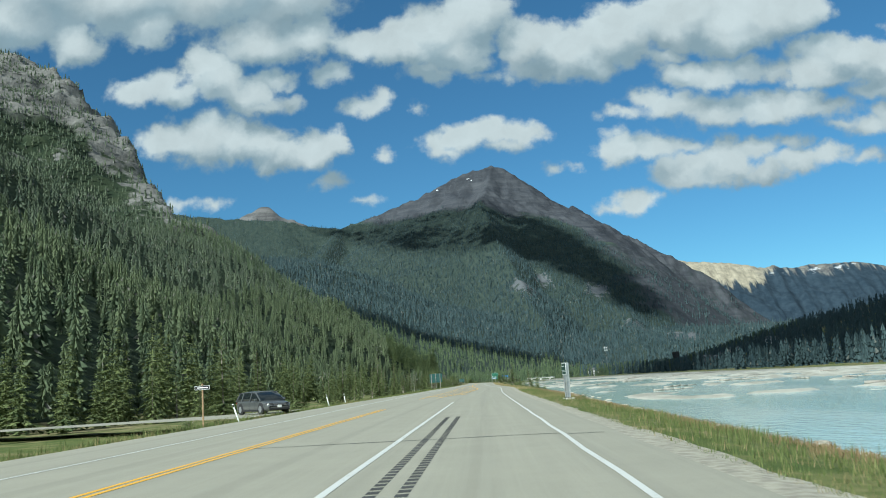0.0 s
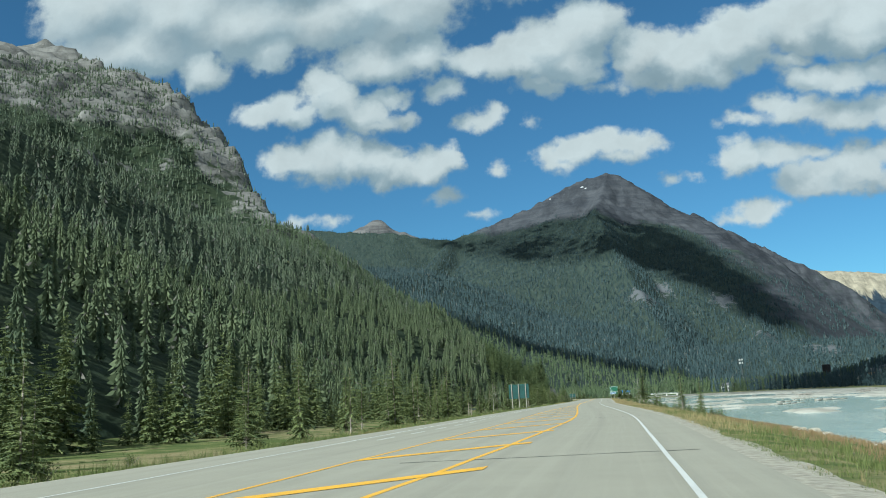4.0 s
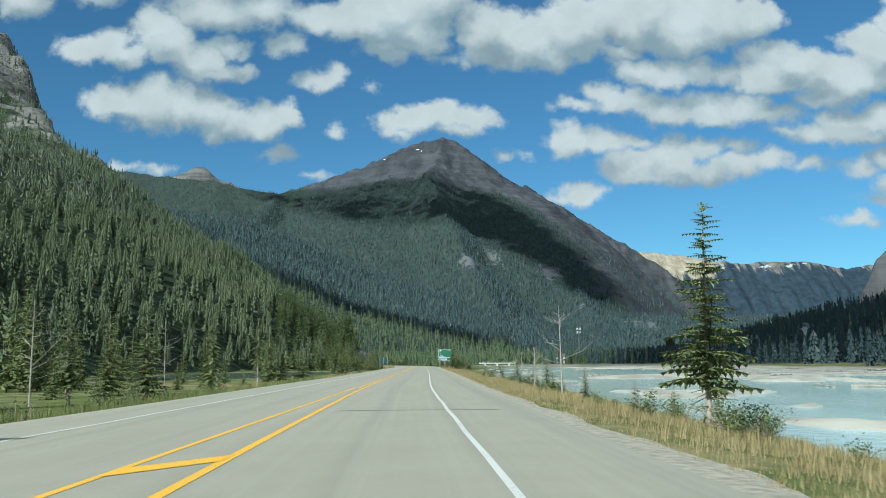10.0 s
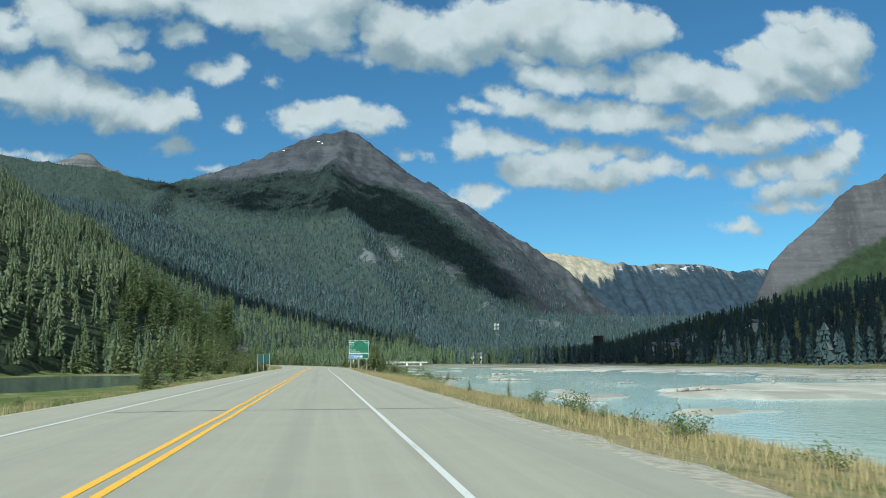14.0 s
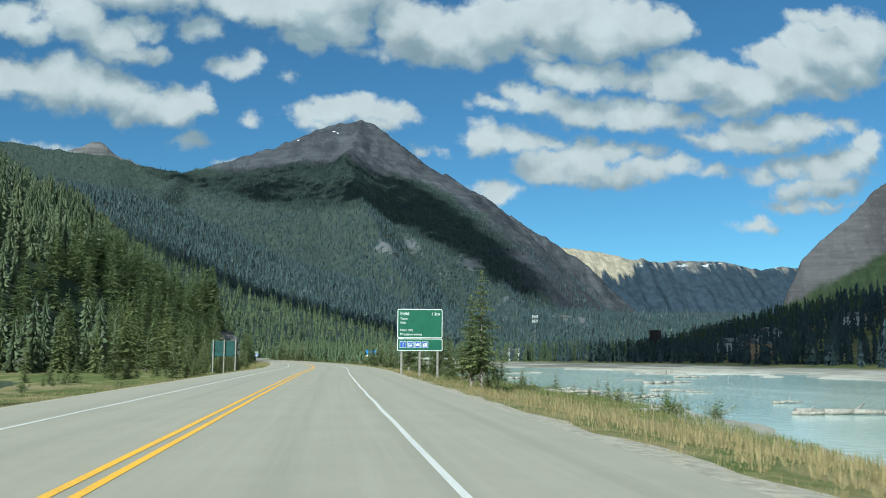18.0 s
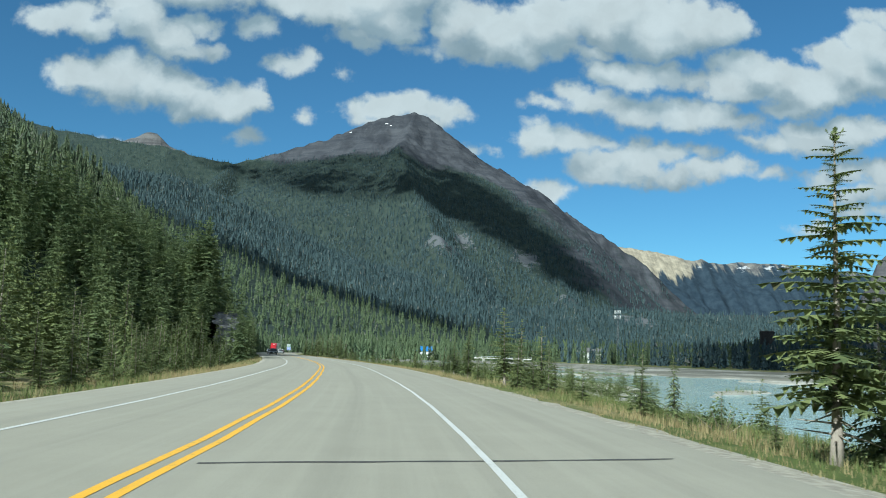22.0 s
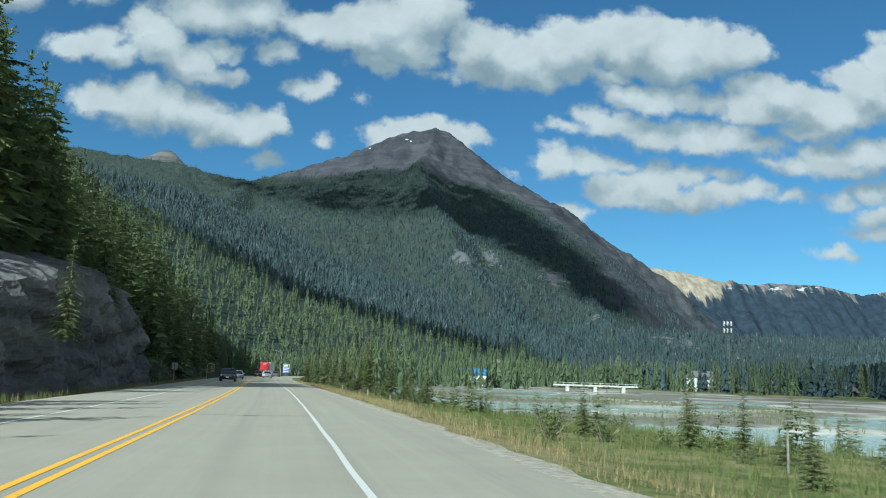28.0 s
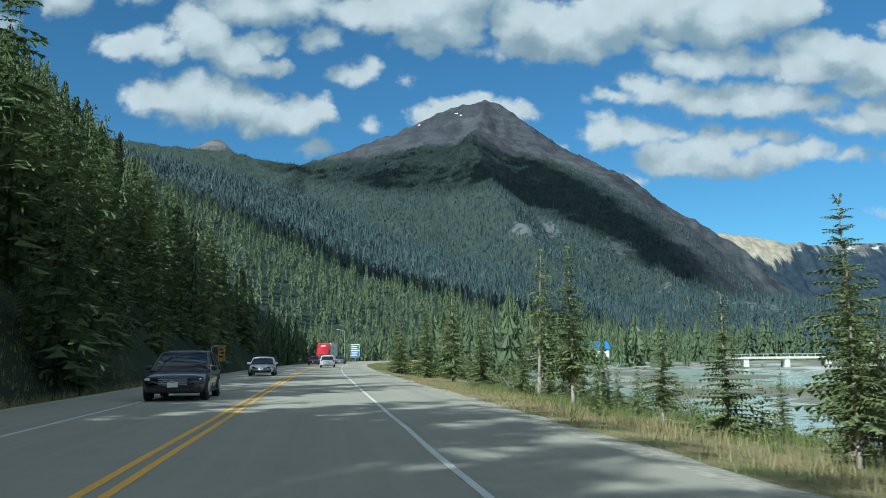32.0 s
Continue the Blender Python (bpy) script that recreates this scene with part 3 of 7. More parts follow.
# tar-sealed cracks across the pavement, and two dark skid strips
for y0, o0, o1, lean in [(21.5, -7.5, 0.0, -0.9), (20.0, 0.05, 0.9, 0.0), (140, -3.2, 1.0, -0.6), (286, -1.6, 0.0, 0.2), (328, -7.0, -3.95, 0.4), (328.2, -3.5, 2.4, -0.4), (387.6, -7.0, -0.2, 0.1), (387.6, -0.2, 1.6, -0.1), (446.9, -2.6, 1.9, 0.3), (484, -3.4, 2.6, 1.6), (621.5, -3.6, 0.0, 1.2), (560, -3.2, 1.8, 0.5), (240, -3.0, 1.4, -0.3), (105, -6.0, 0.8, 0.4), (672, -3.2, 2.0, 0.4)]:
    n = 14
    f = np.linspace(0, 1, n)
    wob = np.cumsum(np.random.default_rng(int(y0)).normal(0, 0.03, n))
    wid = np.random.default_rng(int(y0) + 1).uniform(0.03, 0.085, n)
    yy = y0 + lean * f + wob
    xx = o0 + (o1 - o0) * f + R(yy)
    ob = sheet("crack_seal", np.stack([xx, xx], -1), np.stack([yy - wid, yy + wid], -1), np.full((n, 2), 0.004), TAR)
    ob.parent = road
for o0 in (-3.18, -2.78):
    for y0 in np.arange(3.0, 34.0, 0.42):
        xs = np.array([[o0 - 0.08, o0 + 0.08], [o0 - 0.08, o0 + 0.08]]) + float(R(y0))
        ob = sheet("skid_mark", xs, np.array([[y0, y0], [y0 + 0.27, y0 + 0.27]]), np.full((2, 2), 0.004), TAR)
        ob.parent = road

# side road that joins from the left
sy, sv = np.meshgrid(np.linspace(0, 1, 30), np.linspace(-1, 1, 9), indexing="ij")
sxx = -14.0 - 62 * sy
syy = 60 + 20 * sy ** 1.3 + sv * (3.6 + 5.0 * np.exp(-sy * 14))
side_road = sheet("road_side", sxx, syy, np.maximum(ground(sxx, syy) + 0.10, -0.02 - 0.5 * sy), ASPHALT, uv=np.stack([sv * 3.5, sxx], -1))
tagged(side_road, "pale asphalt side road joining the highway", "road", kind="structure")

# gravel lips along the pavement
for side, edge in ((1, EDGE_R), (-1, EDGE_L)):
    gy = np.arange(-60, 900, 1.5)
    o = edge(gy)
    w = 0.95 + 0.35 * lump(gy, gy * 0, 5.0, 31 + side, 3)
    gx = np.stack([o - side * 0.25, o + side * 0.3, o + side * w], -1) + R(gy)[:, None]
    gz = np.stack([np.full_like(gy, -0.036), np.full_like(gy, -0.045), ground(gx[:, 2], gy) - 0.015], -1)
    gob = sheet("shoulder", gx, np.repeat(gy[:, None], 3, 1), gz, GRAVEL)
    tagged(gob, "loose grey gravel shoulder beside the asphalt", "shoulder", kind="structure")


# ---- mountains ----
def ridge_field(x, y, ridges, side):
    """The height under a set of ridge lines that fall off to both sides."""
    best = np.full(x.shape, -50.0)
    side = side + 0.20 * step(x, 500, 1050) if side < 0.7 else side
    for line in ridges:
        for (ax, ay, az), (bx, by, bz) in zip(line, line[1:]):
            dx, dy = bx - ax, by - ay
            t = np.clip(((x - ax) * dx + (y - ay) * dy) / (dx * dx + dy * dy), 0, 1)
            d = np.hypot(x - ax - t * dx, y - ay - t * dy)
            h = az + t * (bz - az) - side * (0.88 * d + 170 * (1 - np.exp(-d / 170)) - 18 * (1 - np.exp(-d / 18)))
            best = np.maximum(best, h)
    return best


SUMMIT = (107, 3981, 994)
MAIN = [
    [SUMMIT, (70, 3700, 826), (36, 3440, 705), (120, 2700, 330), (150, 2000, 115), (100, 1300, 0)],
    [SUMMIT, (6, 3975, 972), (-96, 3970, 934), (-248, 3960, 856), (-349, 3960, 818), (-500, 3970, 772), (-621, 3980, 746), (-752, 3980, 760), (-878, 3980, 798), (-1131, 3980, 826), (-1384, 3980, 862), (-1800, 3900, 960)],
    [SUMMIT, (162, 3981, 977), (305, 3985, 868), (406, 3985, 762), (452, 4080, 776), (480, 4090, 798), (541, 4075, 752), (608, 4040, 682), (742, 3970, 600), (814, 3940, 545), (933, 3920, 468), (1052, 3900, 388), (1191, 3880, 256), (1330, 3850, 130), (1460, 3800, -10)],
    [(-621, 3980, 746), (-620, 3300, 470), (-600, 2600, 330), (-450, 1900, 130), (-250, 1350, 5)],
    [(600, 3990, 660), (540, 3500, 470), (470, 2900, 270), (420, 2400, 130), (330, 1700, 10)],
]


def main_height(x, y):
    h = ridge_field(x, y, MAIN, 0.60)
    # low wooded spur that comes forward out of the saddle
    spur = np.interp(x, [-950, -620, -420, -200, -110, -20, 70, 160, 260], [60, 230, 212, 122, 79, 54, 32, 12, -30]) + np.where(y > 1490, 0.16, 0.24) * (y - 1490) - 0.9 * np.maximum(0, y - 2350)
    h = np.maximum(h, spur)
    amp = np.clip(h / 300, 0, 1)
    inner = 1 - 0.85 * np.exp(-((y - 3980) / 170) ** 2)  # the skyline itself stays as drawn
    return h + inner * amp * (15 * lump(x, y, 420, 41, 5) + 5 * lump(x, y, 70, 42, 3)) + np.clip((h + 0.9 * np.clip(x - 420, 0, 500) - 560) / 160, 0, 1) * (11 * (0.3 - np.abs(lump(x + 0.35 * y, y * 0.25, 230, 43, 4))) + 5 * lump(x - 0.3 * y, y * 0.3, 60, 44, 3))


mx, my = np.meshgrid(np.concatenate([np.arange(-1900, -500, 20.0), np.arange(-500, 1150, 8.0), np.arange(1150, 1500, 20.0)]), np.concatenate([np.arange(1150, 3200, 16.0), np.arange(3200, 4350, 8.0)]))
mz = main_height(mx, my)


def mountain_material(name, line, rock, spread=70.0, spots=(),  floor_low=(0.020, 0.032, 0.019), floor_high=(0.042, 0.055, 0.030), outcrop=0.66, east=0.0, snow=(), crest=False, tilt=None):
    """Forest floor below the tree line, rock above it and in outcrops."""
    m, n, b = material(name, 0.95, spec=0.1)
    p = place(n)
    s = n.put("ShaderNodeSeparateXYZ")
    n.link(p, s.inputs[0])
    wobble = n.noise(p, 0.006, 5, 0.6).outputs[0]
    fine = n.noise(p, 0.05, 5, 0.65).outputs[0]
    bed = n.noise(n.vec("MULTIPLY", p, (0.25, 0.25, 2.2)), 0.02, 6, 0.65, 0.6).outputs[0]
    gully = n.noise(n.vec("MULTIPLY", p, (1.0, 0.45, 0.2)), 0.014, 6, 0.62).outputs[0]
    low, high = rock
    stone = n.mix(n.math("MULTIPLY", n.ramp(bed, 0.3, 0.7), 0.7), low, high)
    stone = n.mix(n.math("MULTIPLY", n.ramp(gully, 0.45, 0.65), 0.6), stone, tuple(c * 0.65 for c in low))
    stone = n.mix(n.math("MULTIPLY", n.ramp(fine, 0.5, 0.8), 0.5), stone, tuple(c * 1.2 for c in high))
    floor = n.mix(n.ramp(fine, 0.3, 0.7), floor_low, floor_high)
    z = n.math("MULTIPLY_ADD", n.math("SUBTRACT", wobble, 0.5), spread * 4, s.outputs[2])
    cliffs = n.ramp(s.outputs[2], 120, 230) if crest else 1.0
    if tilt:
        # the meadow climbs along the foot of the cliffs
        z = n.math("MULTIPLY_ADD", n.math("SUBTRACT", s.outputs[0], tilt[0]), -tilt[1], z)
    if east:
        # the tree line drops on the dry side and climbs over the saddle
        z = n.math("MULTIPLY_ADD", n.math("MINIMUM", n.math("ADD", s.outputs[0], 420.0), 0.0), 0.6, z)
        z = n.math("MULTIPLY_ADD", n.ramp(s.outputs[0], 0, 170), 85.0, z)
        z = n.math("MULTIPLY_ADD", n.ramp(s.outputs[0], 330, 560, False), 210.0, z)
    above = n.ramp(z, line - spread * 0.4, line + spread * 0.4)
    bare = n.math("MAXIMUM", above, n.math("MULTIPLY", n.ramp(n.noise(n.vec("MULTIPLY", p, (1, 1, 0.5)), 0.011, 6, 0.68).outputs[0], outcrop, outcrop + 0.04), cliffs))
    if east:
        slant = n.math("MULTIPLY_ADD", s.outputs[1], 0.105, n.math("SUBTRACT", s.outputs[0], east))
        slant = n.math("MULTIPLY_ADD", n.math("SUBTRACT", wobble, 0.5), 420.0, slant)
        bare = n.math("MAXIMUM", bare, n.math("MULTIPLY", n.math("MULTIPLY", n.ramp(slant, -30, 60), n.ramp(s.outputs[2], 60, 150)), n.math("MULTIPLY_ADD", n.ramp(fine, 0.35, 0.5), 0.45, 0.55)))
    if crest:
        # slabs of bare rock along the falling crest
        slab = n.math("MULTIPLY_ADD", s.outputs[0], 0.87, n.math("ADD", s.outputs[2], 90.0))
        slab = n.math("MULTIPLY_ADD", n.math("SUBTRACT", n.noise(p, 0.012, 5, 0.65).outputs[0], 0.5), 260.0, slab)
        bare = n.math("MAXIMUM", bare, n.math("MULTIPLY", n.ramp(slab, -52, -28), n.ramp(s.outputs[2], 170, 230)))
    c = n.mix(bare, floor, stone)
    # pale scree fans, broken up by noise
    for (sx, sy, sz), (rx, ry, rz) in spots:
        k = n.vec("MULTIPLY_ADD", p, (1 / rx, 1 / ry, 1 / rz), (-sx / rx, -sy / ry, -sz / rz))
        k = n.math("SUBTRACT", 1.15, n.vec("LENGTH", k))
        k = n.math("MULTIPLY_ADD", n.noise(p, 0.035, 6, 0.75).outputs[0], 4.0, n.math("ADD", k, -2.60))
        c = n.mix(n.math("MULTIPLY", n.ramp(k, 0.0, 0.12), 0.8), c, tuple(v * 1.45 for v in high))
    for (sx, sy, sz), (rx, ry, rz) in snow:
        k = n.vec("MULTIPLY_ADD", p, (1 / rx, 1 / ry, 1 / rz), (-sx / rx, -sy / ry, -sz / rz))
        k = n.math("MULTIPLY_ADD", fine, 1.6, n.math("SUBTRACT", 0.2, n.vec("LENGTH", k)))
        c = n.mix(n.ramp(k, 0.0, 0.15), c, (0.80, 0.81, 0.83))
    n.link(c, b.inputs["Base Color"])
    bump(n, b, n.math("ADD", gully, n.math("MULTIPLY", fine, 0.4)), 0.8, 9.0)
    return m


MAIN_MAT = mountain_material("summit_rock_and_forest_floor", 735, ((0.040, 0.044, 0.053), (0.092, 0.095, 0.103)), spread=40.0, floor_low=(0.026, 0.041, 0.036), floor_high=(0.050, 0.066, 0.053), spots=(((135, 2500, 268), (70, 260, 80)), ((218, 2870, 317), (40, 180, 60)), ((389, 2825, 267), (55, 170, 60)), ((442, 2430, 122), (50, 160, 50)), ((505, 2175, 80), (60, 160, 45))), outcrop=0.69, east=825.0, snow=(((-6, 3900, 925), (7, 70, 3.0)), ((10, 3900, 915), (4, 70, 2.5)), ((-150, 3940, 885), (6, 60, 2))))
LEFT_MAT = mountain_material("crag_rock_and_forest_floor", 550, ((0.12, 0.116, 0.108), (0.27, 0.26, 0.24)), outcrop=0.60, spread=85.0, crest=True)
RIGHT_MAT = mountain_material("cliff_rock_and_meadow", 235, tilt=(1450.0, 0.5), spread=30.0, rock= ((0.058, 0.057, 0.062), (0.115, 0.112, 0.116)), floor_low=(0.018, 0.029, 0.016), floor_high=(0.032, 0.046, 0.023))
main_mt = sheet("mountain", mx, my, mz, MAIN_MAT)
tagged(main_mt, "pyramid-shaped grey rock summit above dark forested flanks", "mountain", kind="structure")

lx, ly = np.meshgrid(np.concatenate([np.concatenate([np.linspace(-2600, -1400, 40), np.arange(-1390, -560, 8.0)]), np.arange(-545, -118, 7.0), np.arange(-118, -25, 3.0)]), np.concatenate([np.arange(-500, 0, 25.0), np.arange(0, 950, 6.0), np.arange(960, 2500, 9.0), np.linspace(2510, 3000, 20)]))
lz = left_slope(lx, ly)
left_mt = sheet("mountain", lx, ly, np.maximum(lz, -2.5), LEFT_MAT)
tagged(left_mt, "steep forested mountainside with pale crags along its crest", "mountain", kind="structure")

# small far peak over the left saddle
fx, fy = np.meshgrid(np.linspace(-1700, -700, 60), np.linspace(4350, 4900, 40))
fz = ridge_field(fx, fy, [[(-1420, 4650, 880), (-1330, 4650, 940), (-1255, 4650, 976), (-1200, 4650, 996), (-1150, 4650, 1026), (-1110, 4650, 1020), (-1085, 4650, 992), (-1037, 4650, 958), (-911, 4650, 905)]], 0.9) + 6 * lump(fx, fy, 90, 51, 4)
far_peak = sheet("mountain", fx, fy, fz, rock_material("dark_horn_rock", (0.075, 0.073, 0.075), (0.15, 0.145, 0.142)))
tagged(far_peak, "small far rock horn behind the saddle", "mountain", kind="structure")
# pale far range at the head of the valley
rx_, ry_ = np.meshgrid(np.linspace(700, 3300, 260), np.linspace(4250, 4880, 80))
top = np.interp(rx_, [700, 1114, 1204, 1354, 1480, 1592, 1637, 1680, 1772, 1850, 1922, 2043, 2161, 2302, 2370, 2460, 2560, 3300], [650, 596, 580, 566, 545, 518, 534, 512, 511, 524, 518, 525, 508, 478, 492, 503, 480, 470]) + 6 * lump(rx_, ry_ * 0.2, 90, 61, 4)
rz_ = top - np.maximum(0, 4830 - ry_) * (0.80 + 0.10 * lump(rx_, ry_, 200, 62, 3)) - 26 * np.abs(lump(rx_, ry_ * 0.15, 150, 63, 3)) * step(4830 - ry_, 20, 140) - 0.5 * np.maximum(0, ry_ - 4830)


def far_range_material():
    """Cream limestone whose gullies run down into forest darkened for shade and blued for haze, darker summits with old
    snow farther along.
    """
    m, n, b = material("far_range_rock", 0.95, spec=0.1)
    p = place(n)
    s = n.put("ShaderNodeSeparateXYZ")
    n.link(p, s.inputs[0])
    fine = n.noise(p, 0.03, 6, 0.68).outputs[0]
    fall = n.noise(n.vec("MULTIPLY", p, (1.0, 0.06, 0.10)), 0.022, 5, 0.62).outputs[0]
    # shade and haze are put into this colour: darker and bluer than needles
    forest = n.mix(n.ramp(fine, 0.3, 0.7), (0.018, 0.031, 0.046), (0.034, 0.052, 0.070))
    cream = n.mix(n.ramp(fine, 0.3, 0.7), (0.21, 0.185, 0.14), (0.37, 0.325, 0.245))
    grey = n.mix(n.ramp(fine, 0.35, 0.65), (0.085, 0.085, 0.088), (0.20, 0.19, 0.17))
    along = n.ramp(s.outputs[0], 1480, 1720)
    stone = n.mix(along, cream, grey)
    # the foot of the bare rock: low in the western wall, just under the crest farther along
    foot = n.math("MULTIPLY_ADD", along, 58.0, 432.0)
    up = n.math("MULTIPLY_ADD", n.math("SUBTRACT", fall, 0.5), 430.0, n.math("SUBTRACT", s.outputs[2], foot))
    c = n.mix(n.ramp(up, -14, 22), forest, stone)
    old = n.math("MULTIPLY", n.ramp(n.noise(n.vec("MULTIPLY", p, (1, 0.5, 2.0)), 0.016, 4, 0.6).outputs[0], 0.60, 0.64), n.math("MULTIPLY", along, n.ramp(s.outputs[2], 455, 480)))
    c = n.mix(n.math("MULTIPLY", old, 0.8), c, (0.46, 0.47, 0.49))
    n.link(c, b.inputs["Base Color"])
    bump(n, b, n.math("ADD", fall, n.math("MULTIPLY", fine, 0.5)), 0.8, 10.0)
    return m


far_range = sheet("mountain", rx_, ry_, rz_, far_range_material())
tagged(far_range, "sunlit pale limestone range at the valley head", "mountain", kind="structure")
# cliff mountain on the right
cx, cy = np.meshgrid(np.concatenate([np.arange(1150, 1700, 8.0), np.linspace(1700, 2900, 70)]), np.linspace(2100, 3700, 130))
cz = ridge_field(cx, cy, [[(1338, 2800, 190), (1352, 2800, 234), (1392, 2800, 312), (1450, 2800, 370), (1552, 2800, 450), (1622, 2800, 516), (1675, 2800, 551), (1781, 2800, 579), (2100, 2900, 720), (2900, 2900, 900)]], 1.7) + 10 * lump(cx, cy, 150, 71, 4) * np.clip((cx - 1330) / 200, 0.2, 1)
right_mt = sheet("mountain", cx, cy, cz, RIGHT_MAT)
tagged(right_mt, "rounded grey cliff mountain with a green lower slope", "mountain", kind="structure")


# ---- trees ----
def frond(out, base, az, length, droop, lift, g, wide=0.26, k=4, thick=True):
    """One spruce branch: a drooping spine with rows of needle sprays."""
    d = np.array([math.cos(az), math.sin(az), 0.0])
    side = np.array([-d[1], d[0], 0.0])
    pts = []
    for i in range(k + 1):
        f = i / k
        pts.append(base + d * length * f + np.array([0, 0, lift * length * f - droop * length * f * f]) + side * g.normal(0, 0.02) * length)
    for i in range(k):
        a, b = pts[i], pts[i + 1]
        w = wide * length * (1.0 - 0.55 * i / k) * g.uniform(0.75, 1.25)
        for s in (-1, 1):
            tip = a * 0.25 + b * 0.75 + side * s * w + d * w * 0.55 - np.array([0, 0, w * g.uniform(0.10, 0.35)])
            out.append((a, b, tip))
        if thick:
            out.append((a, b, (a + b) / 2 + d * w * 0.2 - np.array([0, 0, w * g.uniform(0.5, 0.95)])))
    tip = pts[-1] + d * length * 0.16 - np.array([0, 0, length * 0.03])
    out.append((pts[-2] + side * length * 0.05, pts[-2] - side * length * 0.05, tip))


def crown_mesh(name, seed, whorls, per, reach, start, droop=0.25, ragged=0.25, power=0.85, k=4, wide=0.26, top_heavy=0.0, mat=None):
    """A spruce crown for a tree one metre high."""
    g = np.random.default_rng(seed)
    out = []
    for i in range(whorls):
        f = start + (0.985 - start) * (i + g.uniform(-0.3, 0.3)) / whorls
        f = min(0.985, max(0.02, f))
        grow = (1 - f) ** power * (1 - top_heavy * max(0.0, 0.45 - f))
        n = max(3, int(per * (0.55 + 0.45 * (1 - f)) + g.uniform(-1, 1)))
        turn = g.uniform(0, 6.28)
        for j in range(n):
            L = (reach * grow + 0.018) * g.uniform(1 - ragged, 1 + ragged)
            if g.uniform() < ragged * 0.30:
                L *= 0.45
            frond(out, np.array([0, 0, min(0.985, max(0.02, f + g.uniform(-0.75, 0.75) * (0.985 - start) / whorls))]), turn + 6.283 * j / n + g.uniform(-0.25, 0.25), L, droop * g.uniform(0.6, 1.4), 0.16 * f + g.uniform(-0.05, 0.10), g, wide, k)
    for j in range(4):
        frond(out, np.array([0, 0, 0.955]), 1.57 * j, 0.022, 0.0, 2.0, g, 0.5, 2, False)
    tri = np.array(out)
    me = bpy.data.meshes.new(name)
    return tri, me


def fill(me, tri, mat):
    co = tri.reshape(-1, 3)
    n = len(tri)
    me.vertices.add(n * 3)
    me.vertices.foreach_set("co", co.astype(np.float32).ravel())
    me.loops.add(n * 3)
    me.loops.foreach_set("vertex_index", np.arange(n * 3, dtype=np.int32))
    me.polygons.add(n)
    me.polygons.foreach_set("loop_start", np.arange(0, n * 3, 3, dtype=np.int32))
    me.materials.append(mat)
    me.update(calc_edges=True)
    return me


def limb(bm, a, b, r0, r1, sides=6):
    """A tapered stick from a to b."""
    a, b = Vector(a), Vector(b)
    q = (b - a).to_track_quat("Z", "Y")
    rings = []
    for p, r in ((a, r0), (b, r1)):
        rings.append([bm.verts.new(p + q @ Vector((r * math.cos(6.2832 * i / sides), r * math.sin(6.2832 * i / sides), 0))) for i in range(sides)])
    for i in range(sides):
        bm.faces.new((rings[0][i], rings[0][(i + 1) % sides], rings[1][(i + 1) % sides], rings[1][i]))
    bm.faces.new(list(reversed(rings[0])))
    bm.faces.new(rings[1])


def done(bm, name, mat, smooth=False):
    me = bpy.data.meshes.new(name)
    bm.to_mesh(me)
    bm.free()
    me.materials.append(mat)
    if smooth:
        for p in me.polygons:
            p.use_smooth = True
    return me


def trunk_mesh(seed, thick, dead=0, start=0.3, mat=None):
    """A tapered, slightly bent trunk one metre high, with dead lower branches."""
    g = random.Random(seed)
    bm = bmesh.new()
    n, p, ox, oy = 7, (0, 0, -0.03), 0.0, 0.0
    for i in range(n):
        f = (i + 1) / n
        ox, oy = ox + g.uniform(-0.004, 0.004), oy + g.uniform(-0.004, 0.004)
        q = (ox * (1 - f), oy * (1 - f), f * 0.985)
        limb(bm, p, q, thick * (1 - 0.92 * i / n) * (1.35 if i == 0 else 1), thick * (1 - 0.92 * (i + 1) / n), 7)
        p = q
    for i in range(dead):
        f, az, L = g.uniform(0.08, max(0.12, start)), g.uniform(0, 6.28), g.uniform(0.05, 0.13)
        limb(bm, (0, 0, f), (L * math.cos(az), L * math.sin(az), f + g.uniform(-0.05, 0.02)), thick * 0.22, thick * 0.06, 4)
    return done(bm, "trunk", mat or BARK, True)


def tree(name, crown, trunk, label):
    root = new(name)
    new("trunk", trunk).parent = root
    c = new("crown", crown)
    c.parent = root
    root.matrix_world = Matrix.Translation((0, -3000, -400))
    return tagged(root, label, "tree", "roadside conifers")


SPECS = {  # seed, whorls, branches, reach, start, droop, ragged, power, dead limbs, trunk
    "full": (1, 26, 9, 0.21, 0.05, 0.13, 0.32, 0.80, 0, 0.016),
    "slim": (2, 30, 8, 0.15, 0.06, 0.35, 0.30, 0.65, 0, 0.013),
    "young": (3, 17, 9, 0.28, 0.03, 0.12, 0.20, 0.95, 0, 0.018),
    "bare": (4, 27, 9, 0.20, 0.20, 0.13, 0.42, 0.68, 16, 0.016),
    "ragged": (5, 21, 7, 0.21, 0.18, 0.18, 0.55, 0.60, 14, 0.014),
    "wide": (6, 22, 9, 0.235, 0.08, 0.13, 0.38, 0.85, 4, 0.017),
    "lanky": (7, 24, 6, 0.13, 0.35, 0.30, 0.50, 0.5, 18, 0.013),
}
LABELS = {"full": "dense green spruce with branches down to the grass", "slim": "slender drooping spruce at the forest edge", "young": "young bushy spruce in the roadside grass",
          "bare": "riverside spruce with bare lower trunk and ragged crown", "ragged": "thin ragged spruce with gaps between its branches", "wide": "broad spruce with drooping layered branches",
          "lanky": "lanky pole-like conifer with sparse branches"}
PROTO = {}
